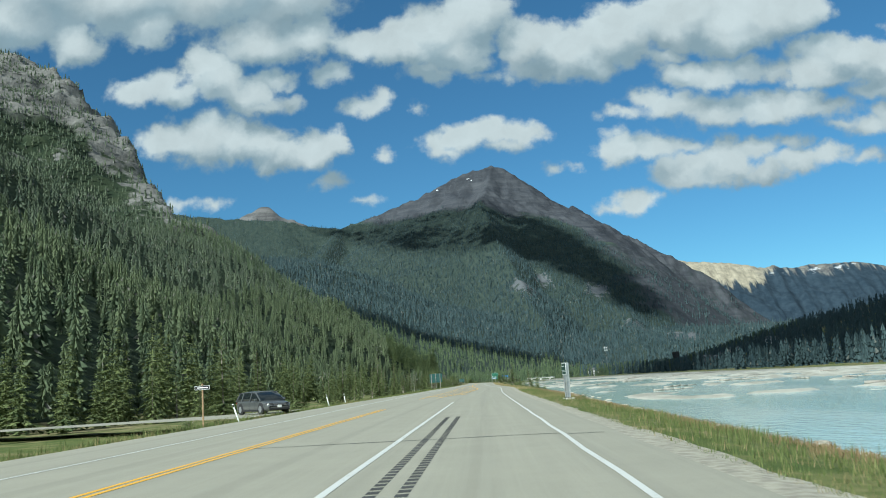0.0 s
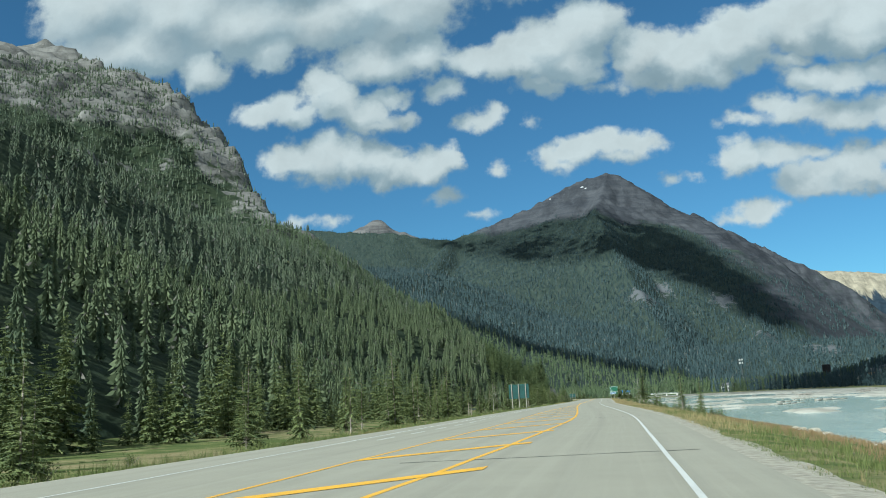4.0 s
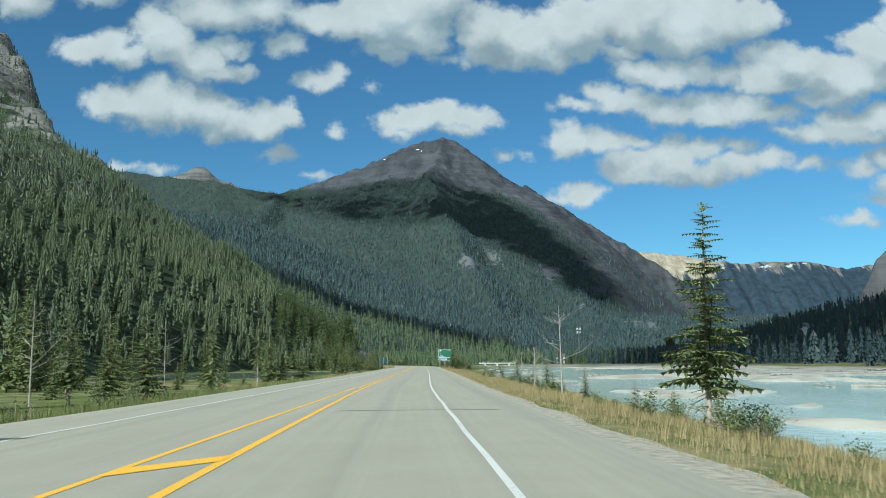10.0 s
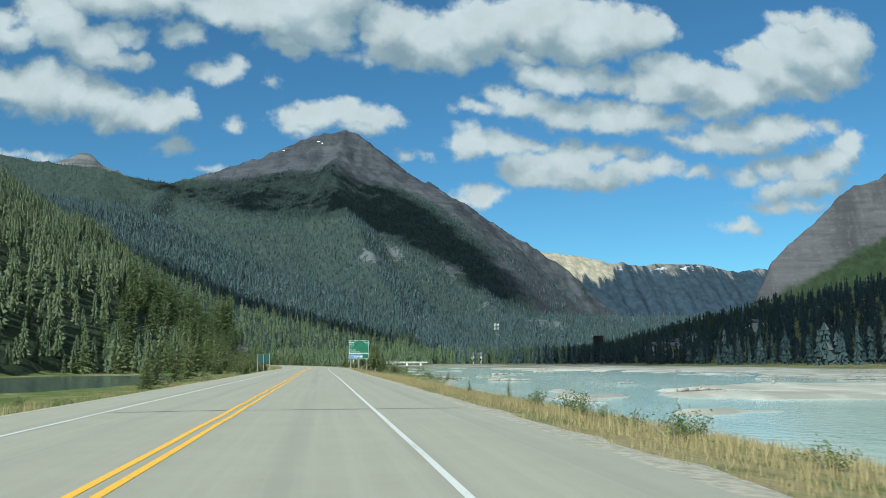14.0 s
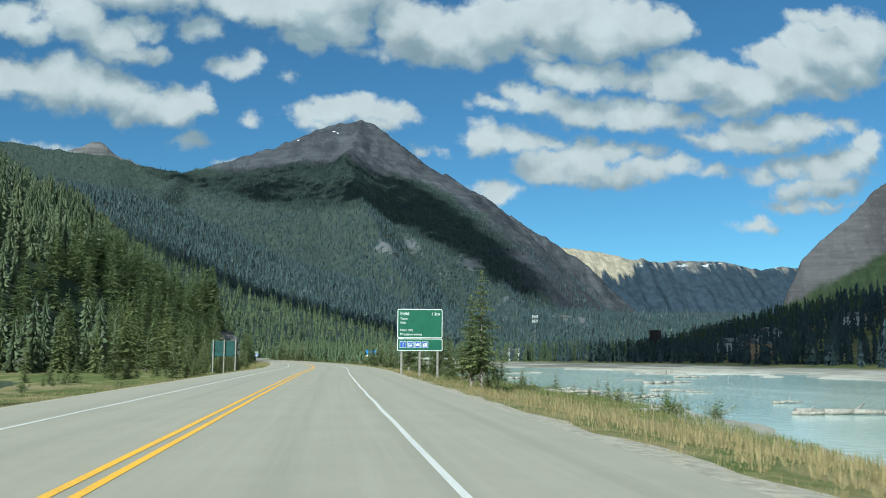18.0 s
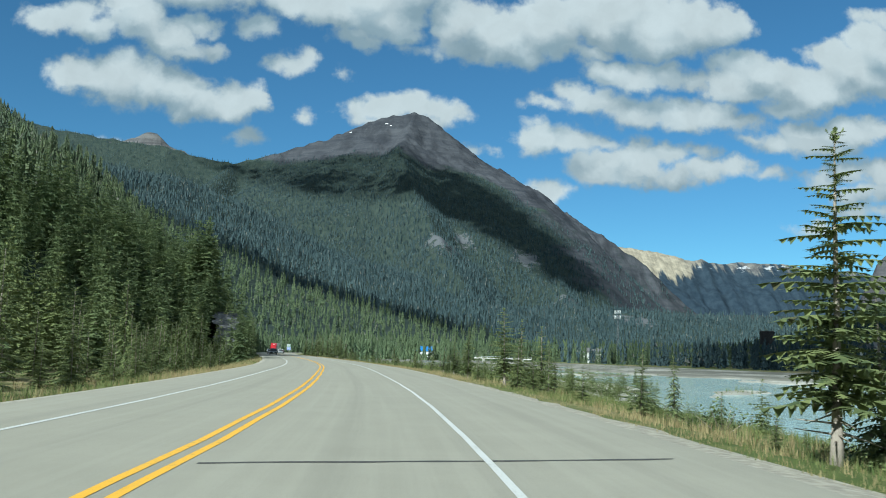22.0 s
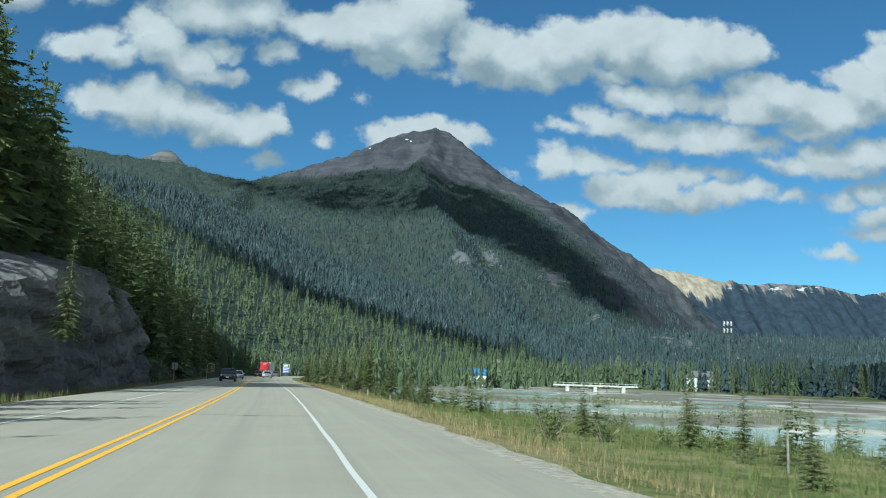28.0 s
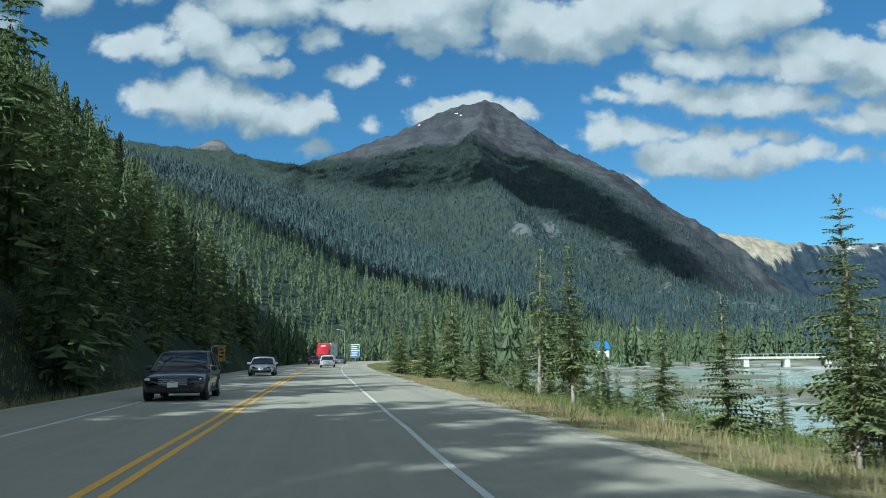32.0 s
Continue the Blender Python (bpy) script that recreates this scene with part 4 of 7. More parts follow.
for kind, (seed, wh, per, reach, start, droop, rag, power, dead, thick) in SPECS.items():
    tri, me = crown_mesh("crown", seed, wh, per + 1, reach, start, droop, rag, power, k=6, wide=0.25)
    PROTO[kind] = tree("spruce", fill(me, tri, SPRUCE), trunk_mesh(seed, thick, dead, start), LABELS[kind])
gen = random.Random(5)


def plant(kind, x, y, h, label="", sink=0.08):
    z = float(ground(np.array([x]), np.array([y]))[0])
    s = h * gen.uniform(0.95, 1.05)
    t = copy_thing(PROTO[kind], Matrix.Translation((x, y, z - sink)) @ Matrix.Rotation(gen.uniform(0, 6.28), 4, "Z") @ pose(0, 0, 0, gen.uniform(-2, 2), gen.uniform(-2, 2)) @ Matrix.Diagonal((s * gen.uniform(0.80, 1.08), s * gen.uniform(0.80, 1.08), s, 1)))
    if label:
        t["label"] = label
    return t


# river side, from the junction to the sign
for x, y, h, kind in [(10.4, 165.9, 1.3, "young"), (9.7, 185.6, 4.6, "lanky"), (10.9, 178, 3.9, "slim"), (10.6, 194.6, 3.8, "full"), (8.9, 158, 1.2, "young"), (11.0, 205.5, 1.7, "young"), (9.5, 222.3, 1.2, "young"), (9.6, 228.2, 3.6, "wide"),
                      (8.1, 240.0, 6.9, "bare"), (11.4, 249, 2.1, "slim"), (9.1, 252.8, 1.4, "young"), (11.6, 255.6, 1.7, "ragged"), (9.1, 263.9, 1.8, "full"), (9.3, 273.3, 1.5, "young"), (9.0, 278.0, 2.7, "slim"), (9.5, 287, 1.5, "young"), (10.9, 300, 1.6, "young")]:
    plant(kind, x, y, h)
for x, y, h, kind in [(9.4, 301.0, 2.5, "ragged"), (9.2, 297.0, 1.4, "full"), (9.3, 293.0, 0.8, "young"), (9.1, 276.0, 1.8, "ragged"), (9.2, 289.0, 0.8, "young"), (9.4, 315.9, 2.0, "ragged"), (8.9, 340.6, 0.9, "young"), (9.9, 350.9, 1.3, "slim"), (9.6, 362.0, 1.2, "young"), (8.3, 438.5, 7.0, "bare"), (8.0, 440.2, 5.6, "bare"), (9.2, 441.5, 1.4, "young"), (9.0, 437.6, 1.2, "wide")]:
    plant(kind, x, y, h)
# spruces along the bank, by their distance from the edge line
BANK = [(8.5, 454, 1.5, "wide"), (8.5, 463, 2.8, "full"), (8.5, 469, 2.2, "slim"), (8.5, 471, 1.4, "ragged"), (9.3, 471.6, 1.4, "full"), (9.0, 475, 1.5, "young"), (8.4, 475.8, 2.3, "wide"), (7.6, 483.5, 3.8, "ragged"), (10.0, 484, 6.2, "bare"), (11.0, 484.6, 4.9, "slim"), (9.5, 485, 4.1, "full"),
        (10.2, 488.3, 5.1, "full"), (7.0, 489.5, 6.5, "bare"), (8.5, 490.5, 3.6, "slim"), (6.8, 491.5, 0.9, "young"), (7.5, 496, 1.3, "slim"), (7.0, 498, 2.2, "slim"), (7.0, 501, 2.3, "full"), (7.0, 508, 1.7, "young")]
BANK += [(7.0, 517, 2.2, "full"), (7.0, 521, 2.8, "full"), (8.5, 520, 2.8, "ragged"), (9.0, 520.6, 2.3, "lanky"), (8.6, 522, 3.7, "wide"), (7.0, 524.5, 4.6, "bare"), (9.0, 529.5, 4.5, "full"), (7.0, 534, 2.1, "full"), (8.5, 537, 2.0, "ragged"), (7.0, 538.5, 3.9, "bare"), (7.5, 544, 2.9, "slim"), (9.5, 553.5, 2.6, "bare"), (7.5, 552, 2.3, "full"),
         (8.5, 555, 3.4, "bare"), (9.0, 556, 2.8, "slim"), (9.9, 557, 2.9, "wide"), (10.0, 561, 2.6, "slim"), (9.0, 564, 2.5, "bare"), (10.2, 564.8, 2.2, "full")]
BANK += [(8.0, 565.5, 1.8, "young"), (7.5, 569, 2.0, "slim"), (7.6, 571, 1.6, "full"), (10.0, 571.5, 2.1, "ragged"), (7.5, 574, 2.4, "full"), (8.0, 577, 2.4, "full"), (7.0, 585, 1.3, "young"), (7.5, 592, 2.9, "slim"), (9.0, 612, 1.7, "full"), (12.0, 618, 1.6, "full"), (12.2, 620.5, 2.1, "full"), (11.8, 623, 2.1, "full"),
         (8.5, 652, 2.1, "bare"), (8.8, 653.3, 2.7, "bare"), (8.5, 654.7, 1.4, "ragged"), (8.5, 656.5, 1.8, "ragged"), (8.5, 659, 2.4, "ragged"), (9.0, 661.5, 2.8, "slim"), (8.0, 664.2, 4.5, "bare"), (9.5, 665.5, 3.2, "bare")]
BANK += [(7.3, 673, 5.3, "bare"), (9.0, 673.6, 1.3, "wide"), (9.0, 676, 2.0, "ragged"), (10.0, 684, 1.9, "ragged"), (7.4, 690.6, 3.7, "bare"), (8.9, 693, 5.2, "bare"), (8.4, 691.5, 3.0, "bare"), (8.2, 697, 3.5, "full"), (8.0, 700.5, 3.2, "bare"), (8.5, 711, 6.8, "bare"), (8.5, 720, 3.3, "full"), (7.2, 704, 1.4, "young"), (9.6, 707, 2.2, "slim"), (10.4, 668.5, 2.4, "slim"), (11.0, 716, 3.4, "slim")]
for u, y, h, kind in BANK:
    plant(kind, float(R(y)) + u, y, h)
for x, y, h, kind in [(-13.5, 727, 8.5, "lanky"), (-10.7, 731, 5.8, "slim"), (-11.5, 741, 8.5, "bare"), (-16.6, 735, 6.0, "full"), (-18.5, 744, 7.5, "wide"), (-21, 752, 6.5, "full"), (-19, 760, 8, "slim"), (-24, 766, 6, "full"), (-25, 778, 7, "wide"), (-22, 786, 8, "full")]:
    plant(kind, x, y, h)
# clump between the town sign and the water
for x, y, h, kind in [(12.4, 460.6, 4.3, "lanky"), (12.7, 458.9, 2.5, "full"), (13.2, 459.6, 1.9, "wide"), (13.7, 460.2, 3.1, "ragged"), (13.4, 461.4, 2.2, "full"), (15.2, 459.6, 1.7, "full"), (13.4, 466.0, 2.6, "ragged"), (12.6, 468.0, 3.0, "bare"), (11.8, 468.6, 3.3, "bare"), (12.9, 467.2, 1.6, "wide")]:
    plant(kind, x, y, h)
# forest edge on the left
for x, y, h, kind in [(-28.5, 95.6, 8.8, "wide"), (-27.4, 106.5, 7.6, "bare"), (-30.5, 109, 7.3, "full"), (-21.1, 178, 8.4, "full"), (-26.9, 178.0, 3.1, "young"), (-24.0, 190.0, 3.2, "full"), (-25.4, 220.4, 5.6, "wide"), (-27.8, 223, 7.2, "lanky"), (-17.4, 230.1, 2.4, "young"), (-22.0, 238, 7.6, "lanky"),
                      (-28.5, 242, 6.0, "ragged"), (-20.2, 266.4, 5.8, "bare"), (-19.1, 277, 7.0, "full"), (-18.9, 295.4, 7.1, "slim"), (-27.1, 298.1, 5.8, "ragged"), (-19.4, 312, 1.8, "young"), (-18.7, 325.0, 6.6, "wide"), (-19.9, 330, 5.2, "full")]:
    plant(kind, x, y, h)
for x, y, h, kind in [(-19.5, 338.5, 5.2, "full"), (-17.0, 341, 5.4, "wide"), (-15.2, 382.5, 4.2, "full"), (-16.0, 386, 3.6, "wide"), (-16.7, 396, 4.3, "full"), (-17.8, 415, 5.6, "wide"), (-18.1, 428, 6.6, "full"), (-19.9, 441, 5.7, "slim")]:
    plant(kind, x, y, h)
picks = ["full", "slim", "wide", "full", "ragged", "lanky"]
for k in range(64):  # between verge and slope
    y = 84 + k * 6.2 + gen.uniform(-3, 3)
    x = float(R(y) + EDGE_L(y)) - gen.uniform(8, 22)
    if not (338 < y < 500):
        plant(gen.choice(picks), x, y, gen.uniform(2.5, 8.5))
for k in range(70):  # the wood closes in on the road
    y = 455 + k * 2.4 + gen.uniform(-1, 1)
    near = np.interp(y, [455, 500, 560, 620], [10, 7.5, 6.5, 6.5])
    x = float(R(y) + EDGE_L(y)) - near - gen.uniform(0, 9)
    if y < 500:
        plant(gen.choice(["young", "full", "wide", "slim"]), x, y, gen.uniform(0.8, 2.4) + 2.2 * gen.random() ** 5)
    else:
        plant(gen.choice(picks), x, y, gen.uniform(2.2, 5.0) + 3.5 * gen.random() ** 2)


for k in range(46):  # young spruces crowding the verge below the wood
    y = 478 + k * 2.6 + gen.uniform(-1.2, 1.2)
    x = float(R(y) + EDGE_L(y)) - gen.uniform(4.2, 8.5)
    plant(gen.choice(["young", "full", "wide", "full"]), x, y, gen.uniform(1.6, 3.6))
# meadow thicket on the right, after the bend
for k in range(70):
    y = 540 + k * 3.25 + gen.uniform(-3, 3)
    room = float(SHORE(y)) - 13
    x = float(R(y)) + 9.5 + max(3.0, room) * gen.random() ** 1.2
    plant(gen.choice(["young", "full", "ragged", "slim", "slim", "wide"]), x, y, gen.uniform(0.8, 2.4) + (gen.uniform(0, 2.0) if y > 720 else 0))


# ---- woods: many conifers joined ----
def stamp(name, kinds, x, y, z, h, mat, label, seed, squash=0.15):
    """Joined conifers, each a turned and scaled copy of one of a few crowns."""
    g = np.random.default_rng(seed)
    which = g.integers(0, len(kinds), len(x))
    co = []
    for i, tri in enumerate(kinds):
        m = which == i
        if not m.any():
            continue
        p = tri.reshape(-1, 3)
        a = g.uniform(0, 6.28, m.sum())
        sx = h[m] * g.uniform(1 - squash, 1 + squash, m.sum())
        c, s = np.cos(a) * sx, np.sin(a) * sx
        px = p[None, :, 0] * c[:, None] - p[None, :, 1] * s[:, None] + x[m][:, None]
        py = p[None, :, 0] * s[:, None] + p[None, :, 1] * c[:, None] + y[m][:, None]
        pz = p[None, :, 2] * h[m][:, None] + z[m][:, None]
        co.append(np.stack([px, py, pz], -1).reshape(-1, 3))
    co = np.concatenate(co)
    ob = raw(name, co, np.arange(len(co)).reshape(-1, 3), mat)
    return tagged(ob, label, "forest", kind="stuff")


def skirt_tree(seed, tiers, per, reach, power=0.8, start=0.05, ragged=0.35):
    """A cheap conifer of ragged drooping boughs, one metre high."""
    g = np.random.default_rng(seed)
    out = []
    for i in range(tiers):
        f = start + (0.95 - start) * (i + g.uniform(-0.25, 0.25)) / tiers
        f = max(0.02, f)
        r = reach * (1 - f) ** power + 0.012
        turn = g.uniform(0, 6.28)
        for j in range(per):
            am = turn + 6.283 * (j + g.uniform(-0.3, 0.3)) / per
            rr = r * g.uniform(1 - ragged, 1 + ragged)
            half = (2.0 if per > 4 else 3.0) / per * g.uniform(0.75, 1.1)
            a0, a1 = am - half, am + half
            top = np.array([0, 0, min(1.0, f + 1.0 / tiers)])
            tip = np.array([rr * math.cos(am), rr * math.sin(am), f - rr * g.uniform(0.15, 0.55)])
            drop = rr * g.uniform(0.3, 0.6)
            m0 = np.array([0.6 * rr * math.cos(a0), 0.6 * rr * math.sin(a0), f - drop])
            m1 = np.array([0.6 * rr * math.cos(a1), 0.6 * rr * math.sin(a1), f - drop])
            out += [(top, m0, tip), (top, tip, m1)]
    return np.array(out)


MID = [skirt_tree(20 + i, 19, 7, r, p, s, q) for i, (r, p, s, q) in enumerate([(0.15, 0.8, 0.04, 0.35), (0.115, 0.65, 0.08, 0.4), (0.17, 0.9, 0.04, 0.3), (0.10, 0.55, 0.25, 0.55), (0.13, 0.7, 0.12, 0.4), (0.09, 0.5, 0.35, 0.6)])]
LOW = [skirt_tree(40 + i, 9, 5, r, 0.75, 0.06, 0.4) for i, r in enumerate((0.14, 0.11, 0.16, 0.09, 0.125))]
TINY = [skirt_tree(60 + i, 3, 3, r, 0.75, 0.10) for i, r in enumerate((0.17, 0.13, 0.20, 0.10))]
SPECK = [skirt_tree(70 + i, 2, 3, r, 0.75, 0.10) for i, r in enumerate((0.19, 0.15, 0.23, 0.13))]
PLAIN = [skirt_tree(90 + i, 7, 4, r, 0.75, 0.06, 0.4) for i, r in enumerate((0.14, 0.11, 0.16, 0.09, 0.125))]


DETAIL = []
for i, (wh, per, reach, start, rag, power) in enumerate([(20, 9, 0.17, 0.05, 0.28, 0.80), (22, 8, 0.14, 0.08, 0.32, 0.72), (20, 8, 0.155, 0.12, 0.36, 0.75), (20, 9, 0.19, 0.03, 0.28, 0.88)]):
    tri, spare = crown_mesh("crown", 80 + i, wh, per, reach, start, 0.28, rag, power, k=3, wide=0.36)
    bpy.data.meshes.remove(spare)
    stick = [(np.array([0.013 * math.cos(q), 0.013 * math.sin(q), -0.03]), np.array([0.013 * math.cos(q + 2.09), 0.013 * math.sin(q + 2.09), -0.03]), np.array([0, 0, 0.95])) for q in (0.0, 2.09, 4.19)]
    DETAIL.append(np.concatenate([tri, np.array(stick)]))


def scatter(x0, x1, y0, y1, spacing, seed):
    g = np.random.default_rng(seed)
    gx, gy = np.meshgrid(np.arange(x0, x1, spacing), np.arange(y0, y1, spacing))
    gx = gx + g.uniform(-0.5, 0.5, gx.shape) * spacing
    gy = gy + g.uniform(-0.5, 0.5, gy.shape) * spacing
    return gx.ravel(), gy.ravel(), g


# main mountain
x, y, g = scatter(-1500, 1250, 1000, 3990, 9.8, 101)
z = np.where(y < 1160, -1.0, main_height(x, y))
line = np.interp(x, [-420, -240, 0, 66, 175, 330, 460, 520, 700], [750, 750, 748, 690, 655, 640, 545, 440, 330]) + 34 * lump(x, y, 120, 81, 4) + 0.6 * np.clip(-x - 380, 0, 700)
dry_side = np.interp(y, [1000, 1700, 2400, 3100, 3900], [740, 640, 550, 500, 450]) + 50 * lump(x, y, 240, 90, 3)
scree = sum(np.exp(-(((x - a) / c) ** 2 + ((y - b) / d) ** 2)) for a, b, c, d in ((135, 2500, 52, 230), (218, 2870, 28, 150), (389, 2825, 42, 140), (442, 2430, 36, 130), (505, 2175, 40, 130)))
thin = scree * 1.4 + 0.85 * lump(x, y, 45, 82, 3) > 0.95
keep = (z > -3) & (z < line) & ~thin & (np.abs(x) < 0.62 * y) & ((x < dry_side) | (z < 100) | (g.uniform(0, 1, len(x)) < np.clip(0.22 + 0.5 * lump(x, y, 120, 91, 3), 0.03, 0.7)))
x, y, z = x[keep], y[keep], z[keep]
h = (9 + 9 * g.uniform(0, 1, len(x)) ** 1.4) * np.clip(1.2 - z / 1400, 0.5, 1)
nearer, distant = y < 1500, y > 2150
between = ~nearer & ~distant
stamp("far_forest", SPECK, x[distant], y[distant], z[distant] - 1.0, h[distant], HAZE_FOREST, "dense dark spruce forest high on the mountain flanks", 1)
stamp("far_forest", TINY, x[between], y[between], z[between] - 1.0, h[between], HAZE_FOREST, "dense dark spruce forest on the mountain flanks", 4)
stamp("far_forest", PLAIN, x[nearer], y[nearer], z[nearer] - 0.6, h[nearer], FOOT_FOREST, "spruce forest at the foot of the mountain", 5)
# valley floor ahead, between road end and mountain
x, y, g = scatter(-420, 330, 790, 1160, 7.5, 106)
keep = ((x < R(y) - 15) & (x < -55) | (x > R(y) + 14)) & ((x < FAR(y) - 75 - 0.0 * y) | (x > FAR(y) + 8)) & ~((y < 880) & (x > 0)) | ((y > 1000) & (x > 20) & (x < 330))
x, y = x[keep], y[keep]
z = np.maximum(ground(x, y), -1.3)
stamp("valley_forest", LOW, x, y, z - 0.3, g.uniform(7, 15, len(x)), FOOT_FOREST, "mixed conifer wood on the valley floor", 6)
# left slope: crags stay bare
x, y, g = scatter(-1400, -30, -40, 2400, 8.8, 102)
z = left_slope(x, y)
brink = np.interp(-x, [56, 100, 142, 184, 239, 326, 466, 592, 722, 869, 1108, 1282, 1615, 2200], [2, 46, 78, 104, 133, 203, 292, 398, 556, 702, 890, 960, 1190, 1300])
line = np.where(z > 180, np.where(g.uniform(0, 1, len(x)) < 0.62 * step(z - brink + 70 * lump(x, y, 150, 83, 4), -75, -20), 0.0, 2000.0), 900)
crag = (lump(x, y, 150, 84, 4) > 0.70) & (z > 230)
crest_y = np.interp(-x, [40, 100, 150, 184, 239, 326, 466, 592, 722, 869, 1108, 1282, 1615], [880, 900, 1050, 1090, 1110, 1190, 1350, 1550, 1750, 1900, 2100, 2200, 2500])
crag |= (np.abs(y - crest_y + 40) < 50) & (z > 440) & (lump(x, y, 60, 85, 3) > 0.25)
far_part = (x < -150) | (y > 930)
keep = (z > 0.6) & (z < line) & ~crag & far_part & (y < crest_y + 25)
far_off = keep & ((x < -420) | (y > 1000))
stamp("slope_forest", TINY, x[far_off], y[far_off], z[far_off] - 1.0, g.uniform(8, 17, far_off.sum()), FOREST, "dense spruce forest high on the left slope", 2)
keep &= ~far_off
stamp("slope_forest", LOW, x[keep], y[keep], z[keep] - 1.0, g.uniform(8, 17, keep.sum()), FOREST, "dense spruce forest on the steep left slope", 12)
x, y, g = scatter(-156, -24, -60, 935, 5.9, 104)
z = left_slope(x, y)
keep = (z > 0.2) & (x > -150) & (x < R(y) + EDGE_L(y) - 2.5)
brow = R(y) + EDGE_L(y) - 9.5  # back edge of the rock cut
near_cut = np.abs(y - 650) < 36
keep &= ~(near_cut & (x > brow))
z = np.where(near_cut & (x > brow - 14), np.maximum(z, 9.0 * np.sin(np.pi * np.clip((y - 622) / 66, 0, 1)) ** 0.55), z)
h = g.uniform(6, 14, len(x)) * np.clip(0.75 + 0.02 * (FOOT(y) - x), 0.6, 1) * (1 + 0.35 * step(y, 560, 640))
close = keep & (y > 530) & (y < 840) & (x > R(y) + EDGE_L(y) - 48)
keep &= ~close
close &= (y < 660) | (g.uniform(0, 1, len(x)) < 0.85)
h = np.where(close & (y > 660), 8 + 12 * g.uniform(0, 1, len(x)) ** 1.2, h)
stamp("slope_wood", MID, x[keep], y[keep], z[keep] - 1.1, h[keep], WOOD, "tall spruces standing close on the lower slope", 7)
# tall wood over the road: brow of the rock cut and the slope after it
y2 = np.concatenate([545 + 2.0 * np.arange(110) + g.uniform(-2, 2, 110), g.uniform(651, 682, 30), np.concatenate([g.uniform(590, 621, 14), g.uniform(603, 626, 12)])])
back = np.concatenate([g.uniform(5.5, 24, 110), g.uniform(11, 16, 30), g.uniform(3.4, 9, 14), g.uniform(2.3, 4.2, 12)])
cut = (y2 > 621) & (y2 < 688)
back = np.where(cut & (back > 4.3), np.maximum(back, 11), back)
back = back + 9.0 * (1 - step(y2, 575, 625)) * (back > 5)
back = np.where((y2 > 606) & (y2 < 656) & (back > 14), back + 8, back)
x2 = R(y2) + EDGE_L(y2) - back
z2 = np.maximum(np.maximum(ground(x2, y2), left_slope(x2, y2)), np.where(cut & (back > 4.3), 8.3 * np.sin(np.pi * np.clip((y2 - 622) / 66, 0, 1)) ** 0.55, -9))
h2 = np.where((back < 11) | ((y2 > 606) & (y2 < 656) & (back < 20)), g.uniform(4.5, 9, 166), g.uniform(8, 13, 166))
# extra height added here, mostly out of view, so shadows reach across the road
h2 = np.where((y2 > 651) & (y2 < 682) & (back > 10.9) & (back < 17), g.uniform(0.85, 1.05, 166) * np.interp(y2, [651, 666, 682], [20, 20, 12]), h2)
stamp("slope_wood", DETAIL, np.concatenate([x[close], x2]), np.concatenate([y[close], y2]), np.concatenate([z[close] - 1.1, z2 - 0.3]), np.concatenate([h[close], h2]), WALL_SPRUCE, "tall spruces with lightened needles above the rock cut and the road", 17)
# wood on the flat at the foot of the slope
x, y, g = scatter(-66, -24, -40, 640, 4.6, 107)
near_side = (np.abs(y - 60 - 20 * np.clip((-14 - x) / 62, 0, 1) ** 1.3) < 6.5)
edge = np.interp(y, [-40, 120, 330, 340, 485, 505, 640], [-36, -36, -36, -74, -74, -28, -24]) + 3 * lump(x, y, 30, 86, 2)
keep = (x < edge) & (left_slope(x, y) < 0.3) & ~near_side
front = keep & (x > edge - 9)
keep &= ~front
stamp("edge_wood", DETAIL, x[front], y[front], ground(x, y)[front] - 0.2, g.uniform(4, 12, front.sum()), SPRUCE, "front row of spruces below the slope", 18)
stamp("edge_wood", MID, x[keep], y[keep], ground(x, y)[keep] - 0.2, g.uniform(5, 13, keep.sum()), WOOD, "spruce wood on the flat below the slope", 8)
# right hill and far bank
x, y, g = scatter(95, 640, 150, 1250, 7.8, 103)
keep = (x < FAR(y) + 260) & (x > FAR(y) + 14 + 6 * lump(x, y, 50, 87, 2)) & (np.abs(x) < 0.85 * (y + 60))
x, y = x[keep], y[keep]
z = ground(x, y)
stamp("bank_forest", PLAIN, x, y, z - 0.4, g.uniform(8, 15, len(x)), HAZE_FOREST, "dark conifer forest on the far river bank", 3)
# young spruces crowding the meadow inside the bend
x, y, g = scatter(-6, 48, 528, 668, 3.9, 109)
u = x - R(y)
keep = (u > 9.0) & (u < SHORE(y) - 3) & (lump(x, y, 38, 92, 3) > -0.55)
BUSHY = []
for i, r in enumerate((0.27, 0.21, 0.31, 0.17)):
    tri, spare = crown_mesh("crown", 120 + i, 15, 7, r, 0.03, 0.18, 0.35, 0.85, k=3, wide=0.24)
    bpy.data.meshes.remove(spare)
    BUSHY.append(tri)
stamp("meadow_thicket", BUSHY, x[keep], y[keep], ground(x, y)[keep] - 0.1, 0.7 + 1.9 * g.uniform(0, 1, keep.sum()) ** 1.2, SPRUCE, "young spruces crowding the river meadow", 19)
x, y, g = scatter(-24, 12, 668, 800, 3.8, 110)
u = x - R(y)
keep = (u > 8.5) & (u < SHORE(y) - 2.0) & (lump(x, y, 24, 93, 3) > -0.1)
stamp("meadow_thicket", BUSHY, x[keep], y[keep], ground(x, y)[keep] - 0.1, 0.6 + 2.6 * g.uniform(0, 1, keep.sum()) ** 2.0, SPRUCE, "slender young spruces along the river shore", 20)
x, y, g = scatter(5, 24, 440, 552, 2.1, 111)
